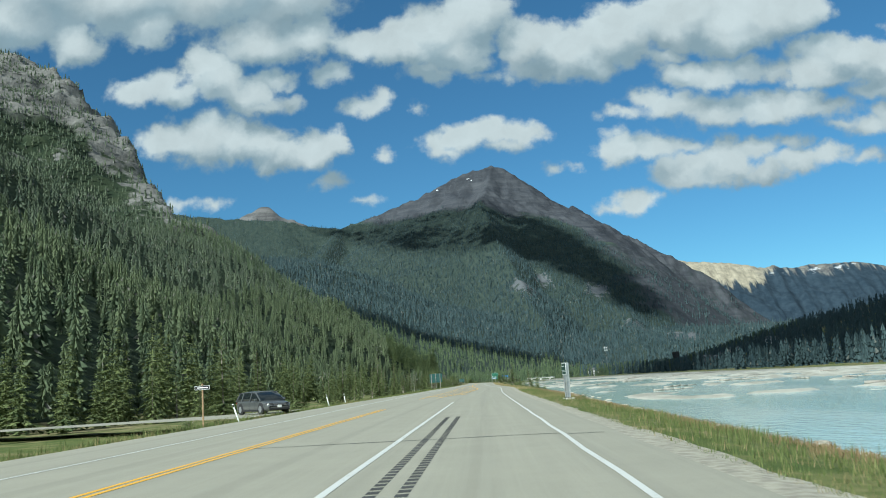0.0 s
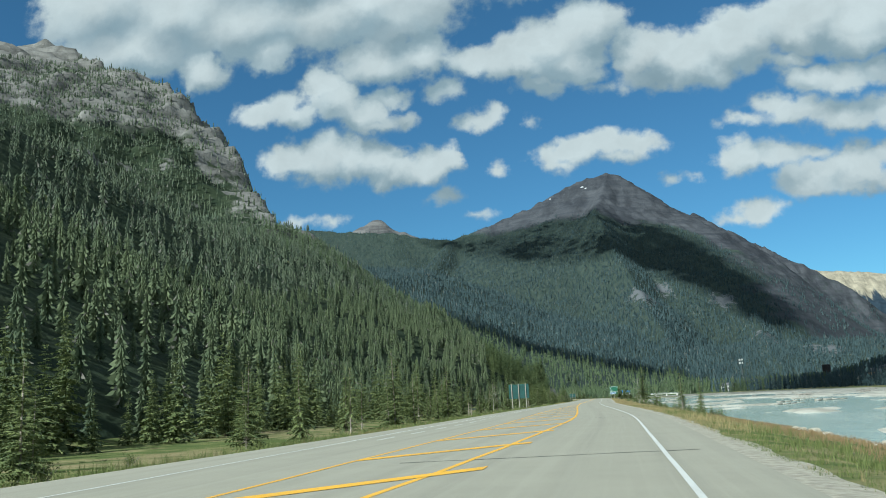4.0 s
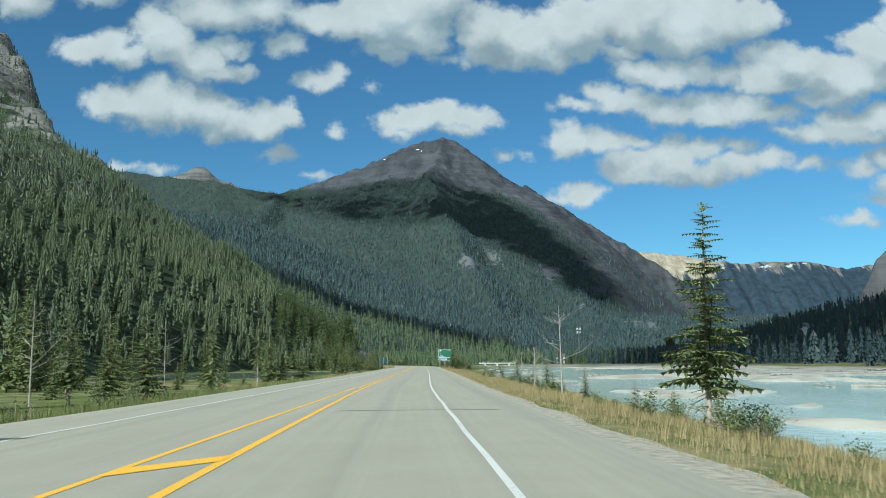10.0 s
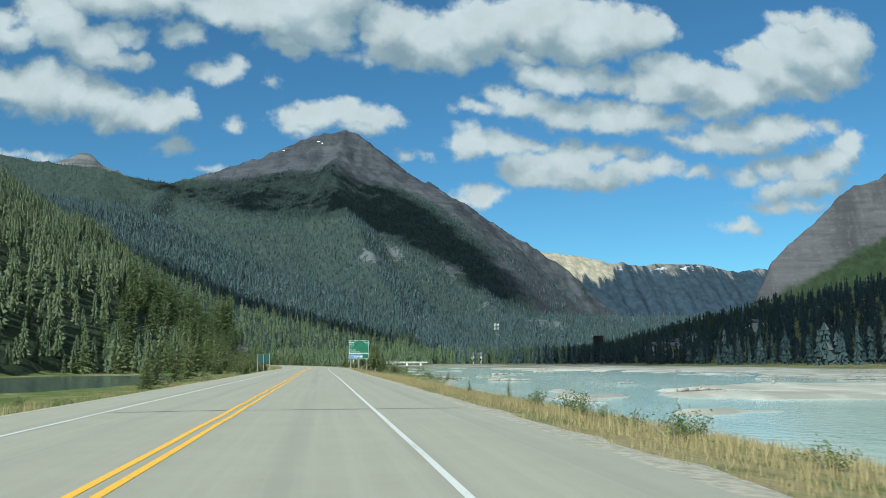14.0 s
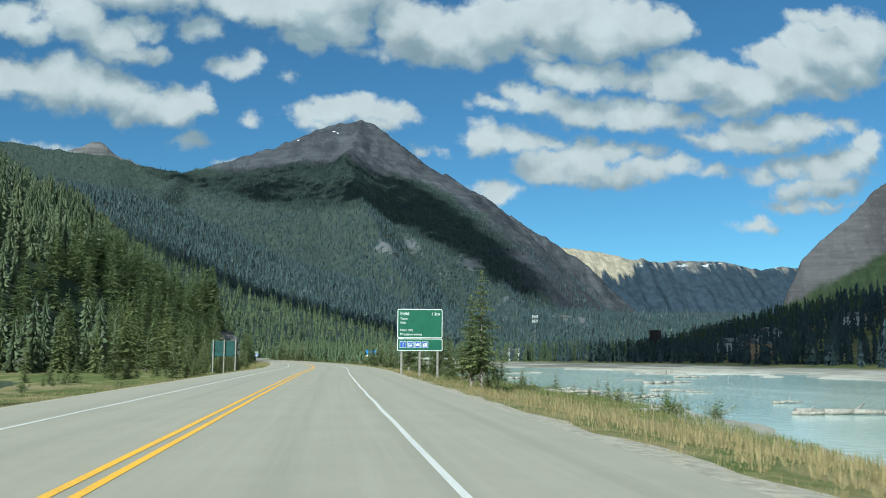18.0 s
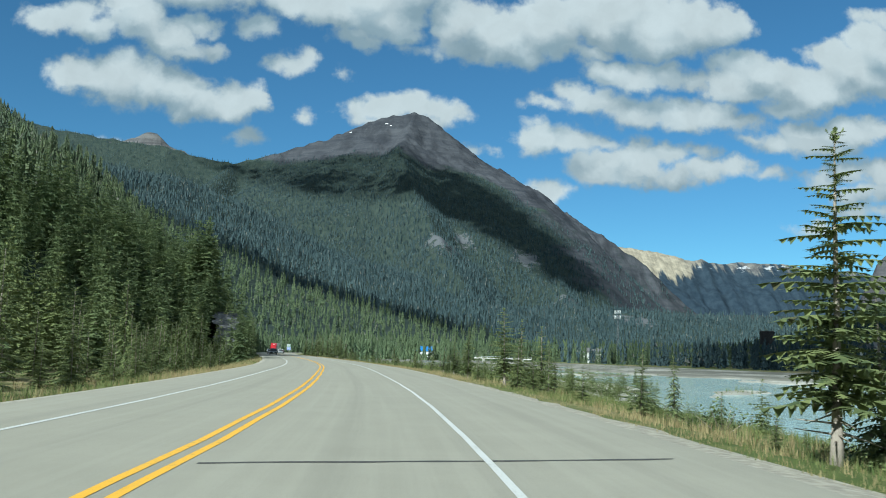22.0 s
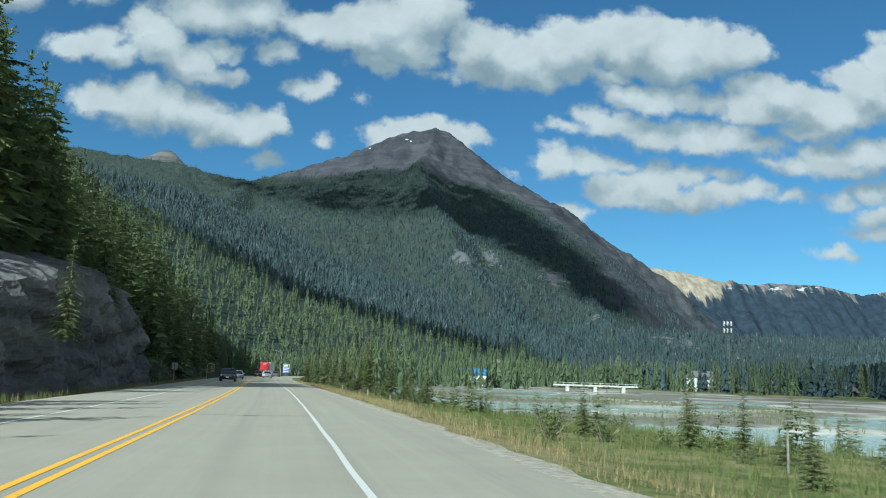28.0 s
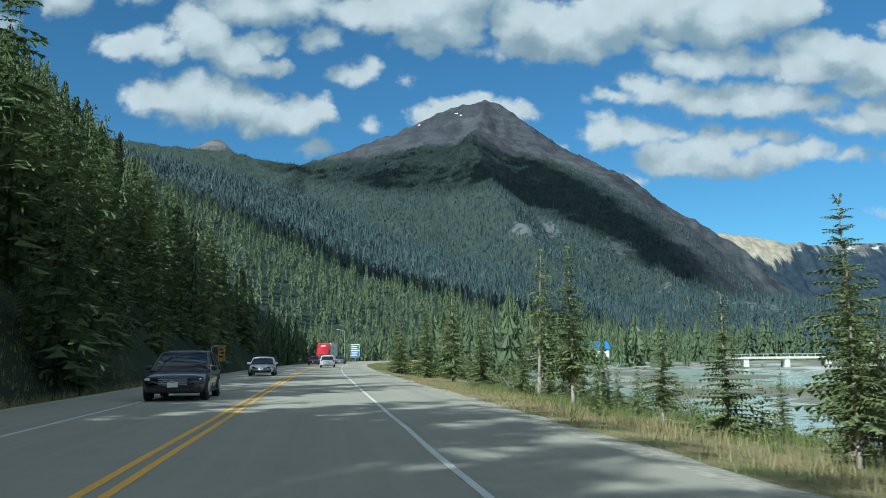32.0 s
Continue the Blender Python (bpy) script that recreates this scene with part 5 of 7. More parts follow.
u = x - R(y)
keep = (u > 6.6) & (u < SHORE(y) - 2.5) & (lump(x, y, 20, 94, 3) > -0.45)
stamp("bank_thicket", BUSHY, x[keep], y[keep], ground(x, y)[keep] - 0.1, (0.4 + 1.7 * g.uniform(0, 1, keep.sum()) ** 2.2) * np.clip((u[keep] - 4.6) / 4.5, 0.4, 1), SPRUCE, "low spruces and brush round the riverside trees", 21)


# ---- things ----
def part(name, bm, mat, parent, label=""):
    """Links a bmesh as one mesh object under a thing or part."""
    ob = new(name, done(bm, name, mat) if isinstance(bm, bmesh.types.BMesh) else bm)
    ob.parent = parent
    if label:
        ob["label"] = label
    return ob


def box(bm, cx, cy, cz, sx, sy, sz, bevel=0.0, taper=1.0, seg=2):
    """A box, by its middle and full sizes, with bevelled edges; taper narrows the top."""
    r = bmesh.ops.create_cube(bm, size=1.0)
    for v in r["verts"]:
        k = taper if v.co.z > 0 else 1.0
        v.co = Vector((cx + v.co.x * sx * k, cy + v.co.y * sy * k, cz + v.co.z * sz))
    if bevel:
        edges = list({e for v in r["verts"] for e in v.link_edges})
        bmesh.ops.bevel(bm, geom=edges, offset=bevel, segments=seg, affect="EDGES", profile=0.6)
    return bm


def boxed(*args, **kw):
    return box(bmesh.new(), *args, **kw)


def tube(bm, a, b, r, sides=12, r1=None):
    limb(bm, a, b, r, r if r1 is None else r1, sides)
    return bm


def words(name, text, size, mat, parent, place_at, align="LEFT"):
    """Raised lettering in the built-in font, turned to face the oncoming lane."""
    cu = bpy.data.curves.new(name, "FONT")
    cu.body, cu.size, cu.align_x, cu.extrude = text, size, align, 0.002
    tmp = bpy.data.objects.new(name, cu)
    scene.collection.objects.link(tmp)
    me = bpy.data.meshes.new_from_object(tmp.evaluated_get(bpy.context.evaluated_depsgraph_get()))
    bpy.data.objects.remove(tmp)
    me.materials.clear()
    me.materials.append(mat)
    ob = new(name, me)
    ob.parent = parent
    ob.matrix_local = Matrix.Translation(place_at) @ pose(0, 0, 0, 90, 0, 0)
    return ob


SIGN_GREEN = simple("green_sign_sheeting", (0.012, 0.11, 0.062), 0.45, vary=0.10, scale=2)
SIGN_BLUE = simple("blue_sign_sheeting", (0.02, 0.10, 0.42), 0.45, vary=0.08)
SIGN_WHITE = simple("white_sign_sheeting", (0.80, 0.81, 0.79), 0.45, vary=0.05)
SIGN_BACK = simple("teal_painted_sign_back", (0.011, 0.070, 0.064), 0.6, vary=0.2, scale=2)
GREY_STEEL = simple("galvanised_steel", (0.46, 0.48, 0.48), 0.5, 0.6, vary=0.15, scale=4)
DARK_STEEL = simple("weathered_dark_steel", (0.20, 0.215, 0.22), 0.6, 0.4, vary=0.15, scale=4)
WOOD_POST = simple("weathered_post_wood", (0.25, 0.235, 0.20), 0.85, vary=0.25, scale=5, relief=0.4)
BROWN_POST = simple("brown_post_wood", (0.30, 0.20, 0.11), 0.85, vary=0.25, scale=5, relief=0.4)
CONCRETE = simple("pale_concrete", (0.48, 0.46, 0.41), 0.9, vary=0.2, scale=3, relief=0.3)
BLACK = simple("black_plastic", (0.018, 0.018, 0.02), 0.6)
TYRE = simple("tyre_rubber", (0.022, 0.022, 0.023), 0.85, vary=0.2, scale=8)
CHROME = simple("bright_chrome", (0.65, 0.66, 0.68), 0.22, 0.9, vary=0.08)
LAMP_GLASS = simple("clear_lamp_glass", (0.82, 0.80, 0.74), 0.15, 0.2, vary=0.05)
RED_GLASS = simple("red_lamp_glass", (0.35, 0.01, 0.01), 0.2)
RIM = simple("alloy_rim", (0.42, 0.43, 0.44), 0.35, 0.7)


def car_paint(name, color, rough=0.28):
    m = simple(name, color, rough, 0.15, vary=0.05, scale=1.5)
    m.node_tree.nodes["Principled BSDF"].inputs["Coat Weight"].default_value = 0.7
    return m


def dark_glass():
    m, n, b = material("tinted_glass", 0.06, spec=0.6)
    b.inputs["Base Color"].default_value = (0.012, 0.016, 0.018, 1)
    return m


GLASS = dark_glass()


def lift(x, y):
    return float(ground(np.array([x]), np.array([y]))[0])


def slatted_sign(x0, x1, y, bottom, top, posts, label):
    """The corrugated back of a large green sign on three posts."""
    root = new("road_sign")
    gz = lift((x0 + x1) / 2, y)
    root.location = ((x0 + x1) / 2, y, gz)
    half = (x1 - x0) / 2
    n = 13
    pitch = (top - bottom) / n
    for i in range(n):
        bm = bmesh.new()
        box(bm, 0, 0, bottom - gz + pitch * (i + 0.5), half * 2, 0.035, pitch * 0.86, 0.008, seg=1)
        part("plank", bm, SIGN_BACK, root)
    for px in posts:
        bm = bmesh.new()
        box(bm, px - (x0 + x1) / 2, -0.09, (top - gz + 0.12 - 0.4) / 2, 0.13, 0.13, top - gz + 0.12 + 0.4, 0.012)
        part("post", bm, WOOD_POST, root, "pale squared timber post")
    bm = bmesh.new()
    box(bm, 0, 0.03, (bottom + top) / 2 - gz, half * 2 + 0.02, 0.012, top - bottom, 0.004, seg=1)
    part("sign_face", bm, SIGN_GREEN, root)
    return tagged(root, label, "road sign", "green highway signs")


slatted_sign(-13.65, -10.43, 227.4, 1.55, 3.82, (-13.2, -12.08, -10.95), "back of a green slatted highway sign on three posts")
slatted_sign(-12.82, -10.08, 486.5, 1.25, 2.92, (-12.6, -11.45, -10.25), "back of a smaller green slatted sign by the wood")


def panel(root, name, cx, cz, w, h, mat, y=0.0, border=0.05, r=0.10, label=""):
    """A sign panel with rounded white border and raised field."""
    bm = bmesh.new()
    box(bm, cx, y, cz, w, 0.03, h, 0.0)
    vert = [e for e in bm.edges if abs((e.verts[0].co - e.verts[1].co).y) > 0.02]
    bmesh.ops.bevel(bm, geom=vert, offset=r, segments=5, affect="EDGES", profile=0.5)
    rim = part(name, bm, SIGN_WHITE, root, "white-edged sign panel")
    bm = bmesh.new()
    box(bm, cx, y - 0.018, cz, w - border * 2, 0.012, h - border * 2, 0.0)
    vert = [e for e in bm.edges if abs((e.verts[0].co - e.verts[1].co).y) > 0.01]
    bmesh.ops.bevel(bm, geom=vert, offset=max(0.01, r - border), segments=5, affect="EDGES", profile=0.5)
    part("field", bm, mat, rim, label)
    return rim


def town_sign():
    root = new("town_sign")
    x0, x1, y, gz = 4.87, 8.29, 455.9, -0.15
    root.location = ((x0 + x1) / 2, y, gz)
    w = x1 - x0
    main = panel(root, "main_panel", 0, 3.82 - gz, w, 2.18, SIGN_GREEN, label="deep green reflective field")
    low = panel(root, "service_panel", 0, 2.22 - gz, w + 0.02, 0.92, SIGN_GREEN, label="deep green reflective field")
    left = -w / 2 + 0.20
    for text, size, z, px, al in (("Field", 0.36, 4.44, left, "LEFT"), ("1 km", 0.34, 4.44, w / 2 - 0.18, "RIGHT"), ("Town", 0.25, 4.10, left, "LEFT"), ("Ville", 0.25, 3.78, left, "LEFT"), ("Next exit", 0.25, 3.24, left, "LEFT"), ("Prochaine sortie", 0.25, 2.92, left, "LEFT")):
        words("lettering", text, size, SIGN_WHITE, main, (px, -0.028, z - gz), al)
    for i in range(4):
        cx = left + 0.23 + i * 0.555
        bm = bmesh.new()
        box(bm, cx, -0.030, 2.22 - gz, 0.48, 0.008, 0.48, 0.004, seg=1)
        tile = part("pictogram", bm, SIGN_WHITE, low, "blue service pictogram with white edge")
        bm = bmesh.new()
        box(bm, cx, -0.036, 2.22 - gz, 0.43, 0.008, 0.43, 0.004, seg=1)
        part("tile_field", bm, SIGN_BLUE, tile)
        bm = bmesh.new()
        zc = 2.22 - gz
        if i == 1:  # bed under a roof
            box(bm, cx, -0.044, zc - 0.10, 0.30, 0.006, 0.06)
            box(bm, cx - 0.13, -0.044, zc - 0.06, 0.04, 0.006, 0.20)
            box(bm, cx + 0.03, -0.044, zc - 0.03, 0.20, 0.006, 0.06)
            for s in (-1, 1):
                r = bmesh.ops.create_cube(bm, size=1)
                for v in r["verts"]:
                    v.co = Vector((cx + s * 0.085, -0.044, zc + 0.10)) + Matrix.Rotation(s * 0.35, 3, "Y") @ Vector((v.co.x * 0.19, v.co.y * 0.006, v.co.z * 0.035))
        elif i == 2:  # plate with knife and fork
            bmesh.ops.create_cone(bm, cap_ends=True, segments=24, radius1=0.11, radius2=0.11, depth=0.006, matrix=Matrix.Translation((cx, -0.044, zc)) @ Matrix.Rotation(1.5708, 4, "X"))
            for s in (-1, 1):
                box(bm, cx + s * 0.155, -0.044, zc, 0.025, 0.006, 0.28)
        elif i == 3:  # two figures' booth: plain shapes
            box(bm, cx + 0.08, -0.044, zc, 0.12, 0.006, 0.26)
            box(bm, cx - 0.09, -0.044, zc - 0.06, 0.14, 0.006, 0.16)
            box(bm, cx - 0.12, -0.044, zc + 0.08, 0.05, 0.006, 0.06)
            box(bm, cx - 0.04, -0.044, zc + 0.08, 0.05, 0.006, 0.06)
        else:
            bm.free()
            words("lettering", "?", 0.44, SIGN_WHITE, tile, (cx, -0.042, zc - 0.155), "CENTER")
            continue
        part("symbol", bm, SIGN_WHITE, tile)
    for px in (5.2, 6.58, 7.94):
        bm = bmesh.new()
        box(bm, px - (x0 + x1) / 2, 0.10, 1.9, 0.15, 0.15, 5.3, 0.012)
        part("post", bm, WOOD_POST, root, "grey-brown squared timber post")
    return tagged(root, "large green town exit sign with white lettering", "road sign", "green highway signs")


town_sign()


def direction_sign():
    root = new("direction_sign")
    x, y = 5.35, 56.5
    gz = lift(x, y)
    root.location = (x, y, gz)
    root.rotation_euler = (0, 0, radians(-70))
    p = panel(root, "sign_panel", 0, 1.99, 0.58, 0.74, simple("dark_sign_green", (0.008, 0.032, 0.025), 0.5), -0.12, 0.03, 0.05, "dark green field with white arrows")
    for text, z in (("Field", 2.13), ("Golden", 1.83)):
        words("lettering", text, 0.105, SIGN_WHITE, p, (-0.10, -0.148, z - 0.01), "LEFT")
    for z, s in ((2.16, -1), (1.86, 1)):
        bm = bmesh.new()
        box(bm, -0.185, -0.148, z, 0.10, 0.008, 0.028)
        a = bm.verts.new((-0.185 + s * 0.075, -0.150, z))
        b = bm.verts.new((-0.185 + s * 0.02, -0.150, z + 0.05))
        c = bm.verts.new((-0.185 + s * 0.02, -0.150, z - 0.05))
        bm.faces.new((a, b, c))
        part("arrow", bm, SIGN_WHITE, p)
    for px in (-0.15, 0.19):
        bm = bmesh.new()
        box(bm, px, -0.095, 1.20, 0.085, 0.014, 2.36)
        box(bm, px, 0.095, 1.20, 0.085, 0.014, 2.36)
        box(bm, px, 0, 1.20, 0.014, 0.18, 2.36)
        post = part("post", bm, GREY_STEEL, root, "pale steel beam post")
        part("base_plate", boxed(px, 0, 0.185, 0.17, 0.28, 0.03, 0.006), BLACK, post)
        part("joint", boxed(px, -0.105, 1.60, 0.10, 0.02, 0.10, 0.006), GREY_STEEL, post)
    for px in (-0.16, 0.20):
        bm = boxed(px, 0.02, -0.06, 0.42, 0.55, 0.44, 0.05)
        for v in bm.verts:
            v.co += 0.03 * noise.noise_vector(v.co * 5)
        part("footing", bm, CONCRETE, root, "rough concrete footing")
    return tagged(root, "green direction sign on two steel posts and concrete", "road sign")


direction_sign()


def small_sign(x, y, height, w, h, mat, label, face=1, post_mat=None, name="small_sign", rz=0.0):
    root = new(name)
    gz = lift(x, y)
    root.location, root.rotation_euler = (x, y, gz), (0, 0, radians(rz))
    bm = bmesh.new()
    box(bm, 0, 0, height / 2 - 0.15, 0.10, 0.10, height + 0.3, 0.012)
    part("post", bm, post_mat or WOOD_POST, root)
    bm = bmesh.new()
    box(bm, 0, -0.07 * face, height - h / 2, w, 0.025, h, 0.008)
    p = part("plate", bm, mat, root)
    return tagged(root, label, "road sign"), p


s, p = small_sign(-17.2, 53.4, 3.0, 0.92, 0.24, BLACK, "small dark name board with white rim on a wooden post", post_mat=BROWN_POST)
part("bar", boxed(0.02, -0.086, 2.88, 0.66, 0.008, 0.055), SIGN_WHITE, p)
for sx, sz, wide, tall in ((0, 0.108, 0.92, 0.018), (0, -0.108, 0.92, 0.018), (0.45, 0, 0.018, 0.2), (-0.45, 0, 0.018, 0.2)):
    part("rim", boxed(sx, -0.086, 2.88 + sz, wide, 0.010, tall), SIGN_WHITE, p)
part("finial", boxed(0, -0.02, 3.06, 0.12, 0.12, 0.12, 0.03), BROWN_POST, s)
small_sign(-30.6, 691.5, 2.2, 0.62, 0.72, GREY_STEEL, "grey back of a small sign below the wood", -1)
s, p = small_sign(-37.0, 838.0, 3.7, 1.6, 2.4, SIGN_WHITE, "green and blue information sign with white edges")
for z, hh, m in ((3.1, 1.0, SIGN_GREEN), (1.9, 1.1, SIGN_BLUE)):
    bm = bmesh.new()
    box(bm, 0, -0.088, z, 1.44, 0.012, hh, 0.004)
    f = part("field", bm, m, p)
    for k in range(2):
        bm = bmesh.new()
        box(bm, -0.1, -0.097, z + 0.2 - 0.4 * k, 1.0, 0.006, 0.16)
        part("bar", bm, SIGN_WHITE, f)


def hanging_board(x, y):
    """Amber board that hangs from a bent steel arm."""
    root = new("hanging_board")
    root.location = (x, y, lift(x, y))
    rise = 2.4 - root.location.z
    bm = bmesh.new()
    tube(bm, (0, 0, -0.2), (0, 0, rise - 0.25), 0.05)
    tube(bm, (0, 0, rise - 0.25), (0.10, 0, rise - 0.06), 0.05)
    tube(bm, (0.10, 0, rise - 0.06), (0.28, 0, rise), 0.05)
    tube(bm, (0.28, 0, rise), (1.38, 0, rise), 0.045)
    part("bent_arm", bm, GREY_STEEL, root, "bent grey steel pipe")
    board = part("board", boxed(0.98, 0, rise - 0.75, 0.66, 0.05, 1.36, 0.02), simple("amber_board", (0.42, 0.26, 0.05), 0.6), root, "worn amber board")
    for k, (bx, bz, w, hh) in enumerate(((0.93, -0.32, 0.34, 0.16), (1.03, -0.62, 0.30, 0.20), (0.92, -0.98, 0.40, 0.14))):
        part("bar", boxed(bx, -0.03, rise + bz, w, 0.012, hh), BLACK, board)
    for bx in (0.78, 1.18):
        part("hanger", tube(bmesh.new(), (bx, 0, rise - 0.08), (bx, 0, rise - 0.02), 0.012, 6), GREY_STEEL, root)
    return tagged(root, "amber warning board hanging from a bent steel arm", "road sign")


hanging_board(-41.1, 757.0)


def delineator(x, y, tilt, label):
    root = new("delineator_post")
    root.matrix_world = Matrix.Translation((x, y, lift(x, y))) @ pose(0, 0, 0, 0, tilt, 0)
    bm = bmesh.new()
    box(bm, 0, 0, 0.53, 0.085, 0.03, 1.3, 0.006)
    part("blade", bm, SIGN_WHITE, root)
    bm = bmesh.new()
    box(bm, 0, -0.018, 1.05, 0.085, 0.006, 0.14, 0.002)
    part("reflector", bm, BLACK, root)
    tagged(root, label, "marker post", "white marker posts")


for x, y, tilt in ((-13.9, 78.9, -13), (-14.5, 92.2, -8), (-14.3, 51.0, -18)):
    delineator(x, y, tilt, "white marker post leaning over the grass")


bm = bmesh.new()
box(bm, 0, 0, 0.4, 0.045, 0.045, 1.3, 0.006)
stake = new("stake", done(bm, "stake", WOOD_POST))
stake.location = (2.6, 616.0, lift(2.6, 616.0))
tagged(stake, "thin weathered wooden stake in the meadow grass", "stake")


# ---- vehicles ----
def wheel(parent, x, y, r, width, side):
    bm = bmesh.new()
    m = Matrix.Translation((x, y, r)) @ Matrix.Rotation(1.5708, 4, "Y")
    bmesh.ops.create_cone(bm, cap_ends=True, segments=28, radius1=r, radius2=r, depth=width, matrix=m)
    rim_edges = [e for e in bm.edges if abs(e.verts[0].co.x - e.verts[1].co.x) < 1e-5]
    bmesh.ops.bevel(bm, geom=rim_edges, offset=width * 0.16, segments=3, affect="EDGES", profile=0.5)
    w = part("wheel", bm, TYRE, parent, "black road tyre")
    bm = bmesh.new()
    bmesh.ops.create_cone(bm, cap_ends=True, segments=24, radius1=r * 0.64, radius2=r * 0.58, depth=width * 0.3, matrix=Matrix.Translation((x + side * width * 0.42, y, r)) @ Matrix.Rotation(side * 1.5708, 4, "Y"))
    for i in range(5):
        a = 6.2832 * i / 5
        box(bm, x + side * width * 0.56, y + 0.36 * r * math.cos(a), r + 0.36 * r * math.sin(a), width * 0.08, 0.10 * r + abs(0.4 * r * math.cos(a)), 0.10 * r + abs(0.4 * r * math.sin(a)), 0.008, seg=1)
    part("rim", bm, RIM, w, "silver alloy rim")
    return w


def loft(sections, mat_name="", cap=True):
    """A smooth body through cross-sections: each (y, [(x, z), ...]) with equal counts, mirrored in x."""
    bm = bmesh.new()
    rings = []
    for y, half in sections:
        pts = [(x, z) for x, z in half] + [(-x, z) for x, z in reversed(half)]
        rings.append([bm.verts.new((x, y, z)) for x, z in pts])
    n = len(rings[0])
    for a, b in zip(rings, rings[1:]):
        for i in range(n):
            bm.faces.new((a[i], a[(i + 1) % n], b[(i + 1) % n], b[i]))
    if cap:
        bm.faces.new(list(reversed(rings[0])))
        bm.faces.new(rings[-1])
    bmesh.ops.recalc_face_normals(bm, faces=bm.faces)
    return bm


def car(name, at, heading, paint, label, L=4.6, W=1.86, H=1.66, hood=0.30, kind="suv"):
    """A passenger car with its nose at -y: body, glass, pillars, roof, lamps, grille, wheels, mirrors."""
    root = new(name)
    hw, r = W / 2, 0.36 if kind != "sedan" else 0.33
    belt = H * (0.585 if kind != "sedan" else 0.60)
    nose = belt * 0.87
    f, e = -L / 2, L / 2

    def sec(y, w, low, top, crown=0.03):
        w *= hw
        return (y, [(w * 0.70, low), (w * 0.93, low + 0.05), (w * 0.985, low + 0.16), (w, low + (top - low) * 0.55), (w * 0.985, top - (top - low) * 0.20), (w * 0.945, top - 0.035), (w * 0.84, top), (w * 0.42, top + crown)])

    body = loft([sec(f, 0.66, 0.40, nose * 0.70, 0.0), sec(f + 0.05, 0.82, 0.30, nose * 0.79, 0.01), sec(f + 0.18, 0.92, 0.24, nose * 0.90, 0.02), sec(f + 0.42, 0.97, 0.22, nose * 0.97), sec(f + 0.75, 0.985, 0.21, nose * 1.02), sec(f + L * hood, 1.0, 0.21, belt), sec(f + L * hood + 0.5, 1.0, 0.21, belt, 0.0), sec(0.1 * L, 1.0, 0.21, belt + 0.02, 0.0), sec(0.36 * L, 1.0, 0.22, belt + 0.035, 0.0), sec(e - 0.30, 0.98, 0.25, belt + 0.03, 0.0), sec(e - 0.08, 0.92, 0.30, belt * 0.98, 0.0), sec(e, 0.84, 0.40, belt * 0.88, 0.0)])
    shell = part("body", done(body, "body", paint, True), None, root)
    y0 = f + L * hood - 0.12
    back = e - (0.06 if kind != "sedan" else 0.62)
    rake = 1.0
    lean = 0.42 if kind != "sedan" else 0.85

    def arch(y, w, top):
        return (y, [(hw * 0.95, belt - 0.06), (hw * (0.95 + 0.45 * (w - 0.95)), belt + 0.5 * (top - belt)), (hw * w, top - 0.05), (hw * (w - 0.07), top), (hw * w * 0.45, top + 0.02)])

    cabin = loft([arch(y0, 0.93, belt + 0.02), arch(y0 + rake * 0.5, 0.86, belt + 0.52 * (H - belt)), arch(y0 + rake, 0.775, H - 0.085), arch(y0 + rake + 0.45, 0.765, H - 0.035), arch((y0 + back) / 2 + 0.3, 0.765, H - 0.025), arch(back - lean - 0.2, 0.75, H - 0.05), arch(back - lean, 0.75, H - 0.09), arch(back - lean * 0.45, 0.84, belt + 0.5 * (H - belt)), arch(back, 0.90, belt + 0.03)])
    part("glasshouse", done(cabin, "glasshouse", GLASS, True), None, root, "dark tinted windows")

    def cap(y, w, z):
        return (y, [(hw * w, z - 0.06), (hw * (w + 0.015), z - 0.03), (hw * (w - 0.05), z + 0.015), (hw * w * 0.5, z + 0.035)])

    roof = loft([cap(y0 + rake - 0.04, 0.775, H - 0.095), cap(y0 + rake + 0.45, 0.77, H - 0.04), cap((y0 + back) / 2 + 0.3, 0.77, H - 0.03), cap(back - lean - 0.2, 0.755, H - 0.055), cap(back - lean + 0.06, 0.755, H - 0.10)])
    part("roof", done(roof, "roof", paint, True), None, root)
    for s in (-1, 1):
        for a, b, thick in (((0.945, y0 + 0.03, belt - 0.02), (0.79, y0 + rake, H - 0.10), 0.045), ((0.965, y0 + 1.62, belt - 0.02), (0.785, y0 + 1.56, H - 0.06), 0.04), ((0.955, back - lean - 0.55, belt), (0.775, back - lean - 0.62, H - 0.08), 0.045), ((0.915, back - 0.05, belt), (0.765, back - lean + 0.02, H - 0.11), 0.065)):
            bm = bmesh.new()
            tube(bm, (s * hw * a[0], a[1], a[2]), (s * hw * b[0], b[1], b[2]), thick, 8)
            part("pillar", bm, paint, root)
        bm = boxed(0, 0, 0, hw * 0.50, 0.16, 0.115, 0.04)
        bmesh.ops.transform(bm, matrix=pose(s * hw * 0.70, f + 0.165, nose * 0.835, -14, 0, s * 26), verts=bm.verts)
        lamp = part("headlight", bm, BLACK, root, "slim swept headlight")
        for k in (-0.10, 0.09):
            bm = bmesh.new()
            bmesh.ops.create_uvsphere(bm, u_segments=14, v_segments=8, radius=0.062, matrix=pose(s * hw * 0.70 + k * 1.05, f + 0.135 + s * k * 0.5 * s * 0.9, nose * 0.835, 0, 0, 0) @ Matrix.Diagonal((1.5, 0.8, 0.72, 1)))
            part("lens", bm, LAMP_GLASS, lamp, "bright reflector")
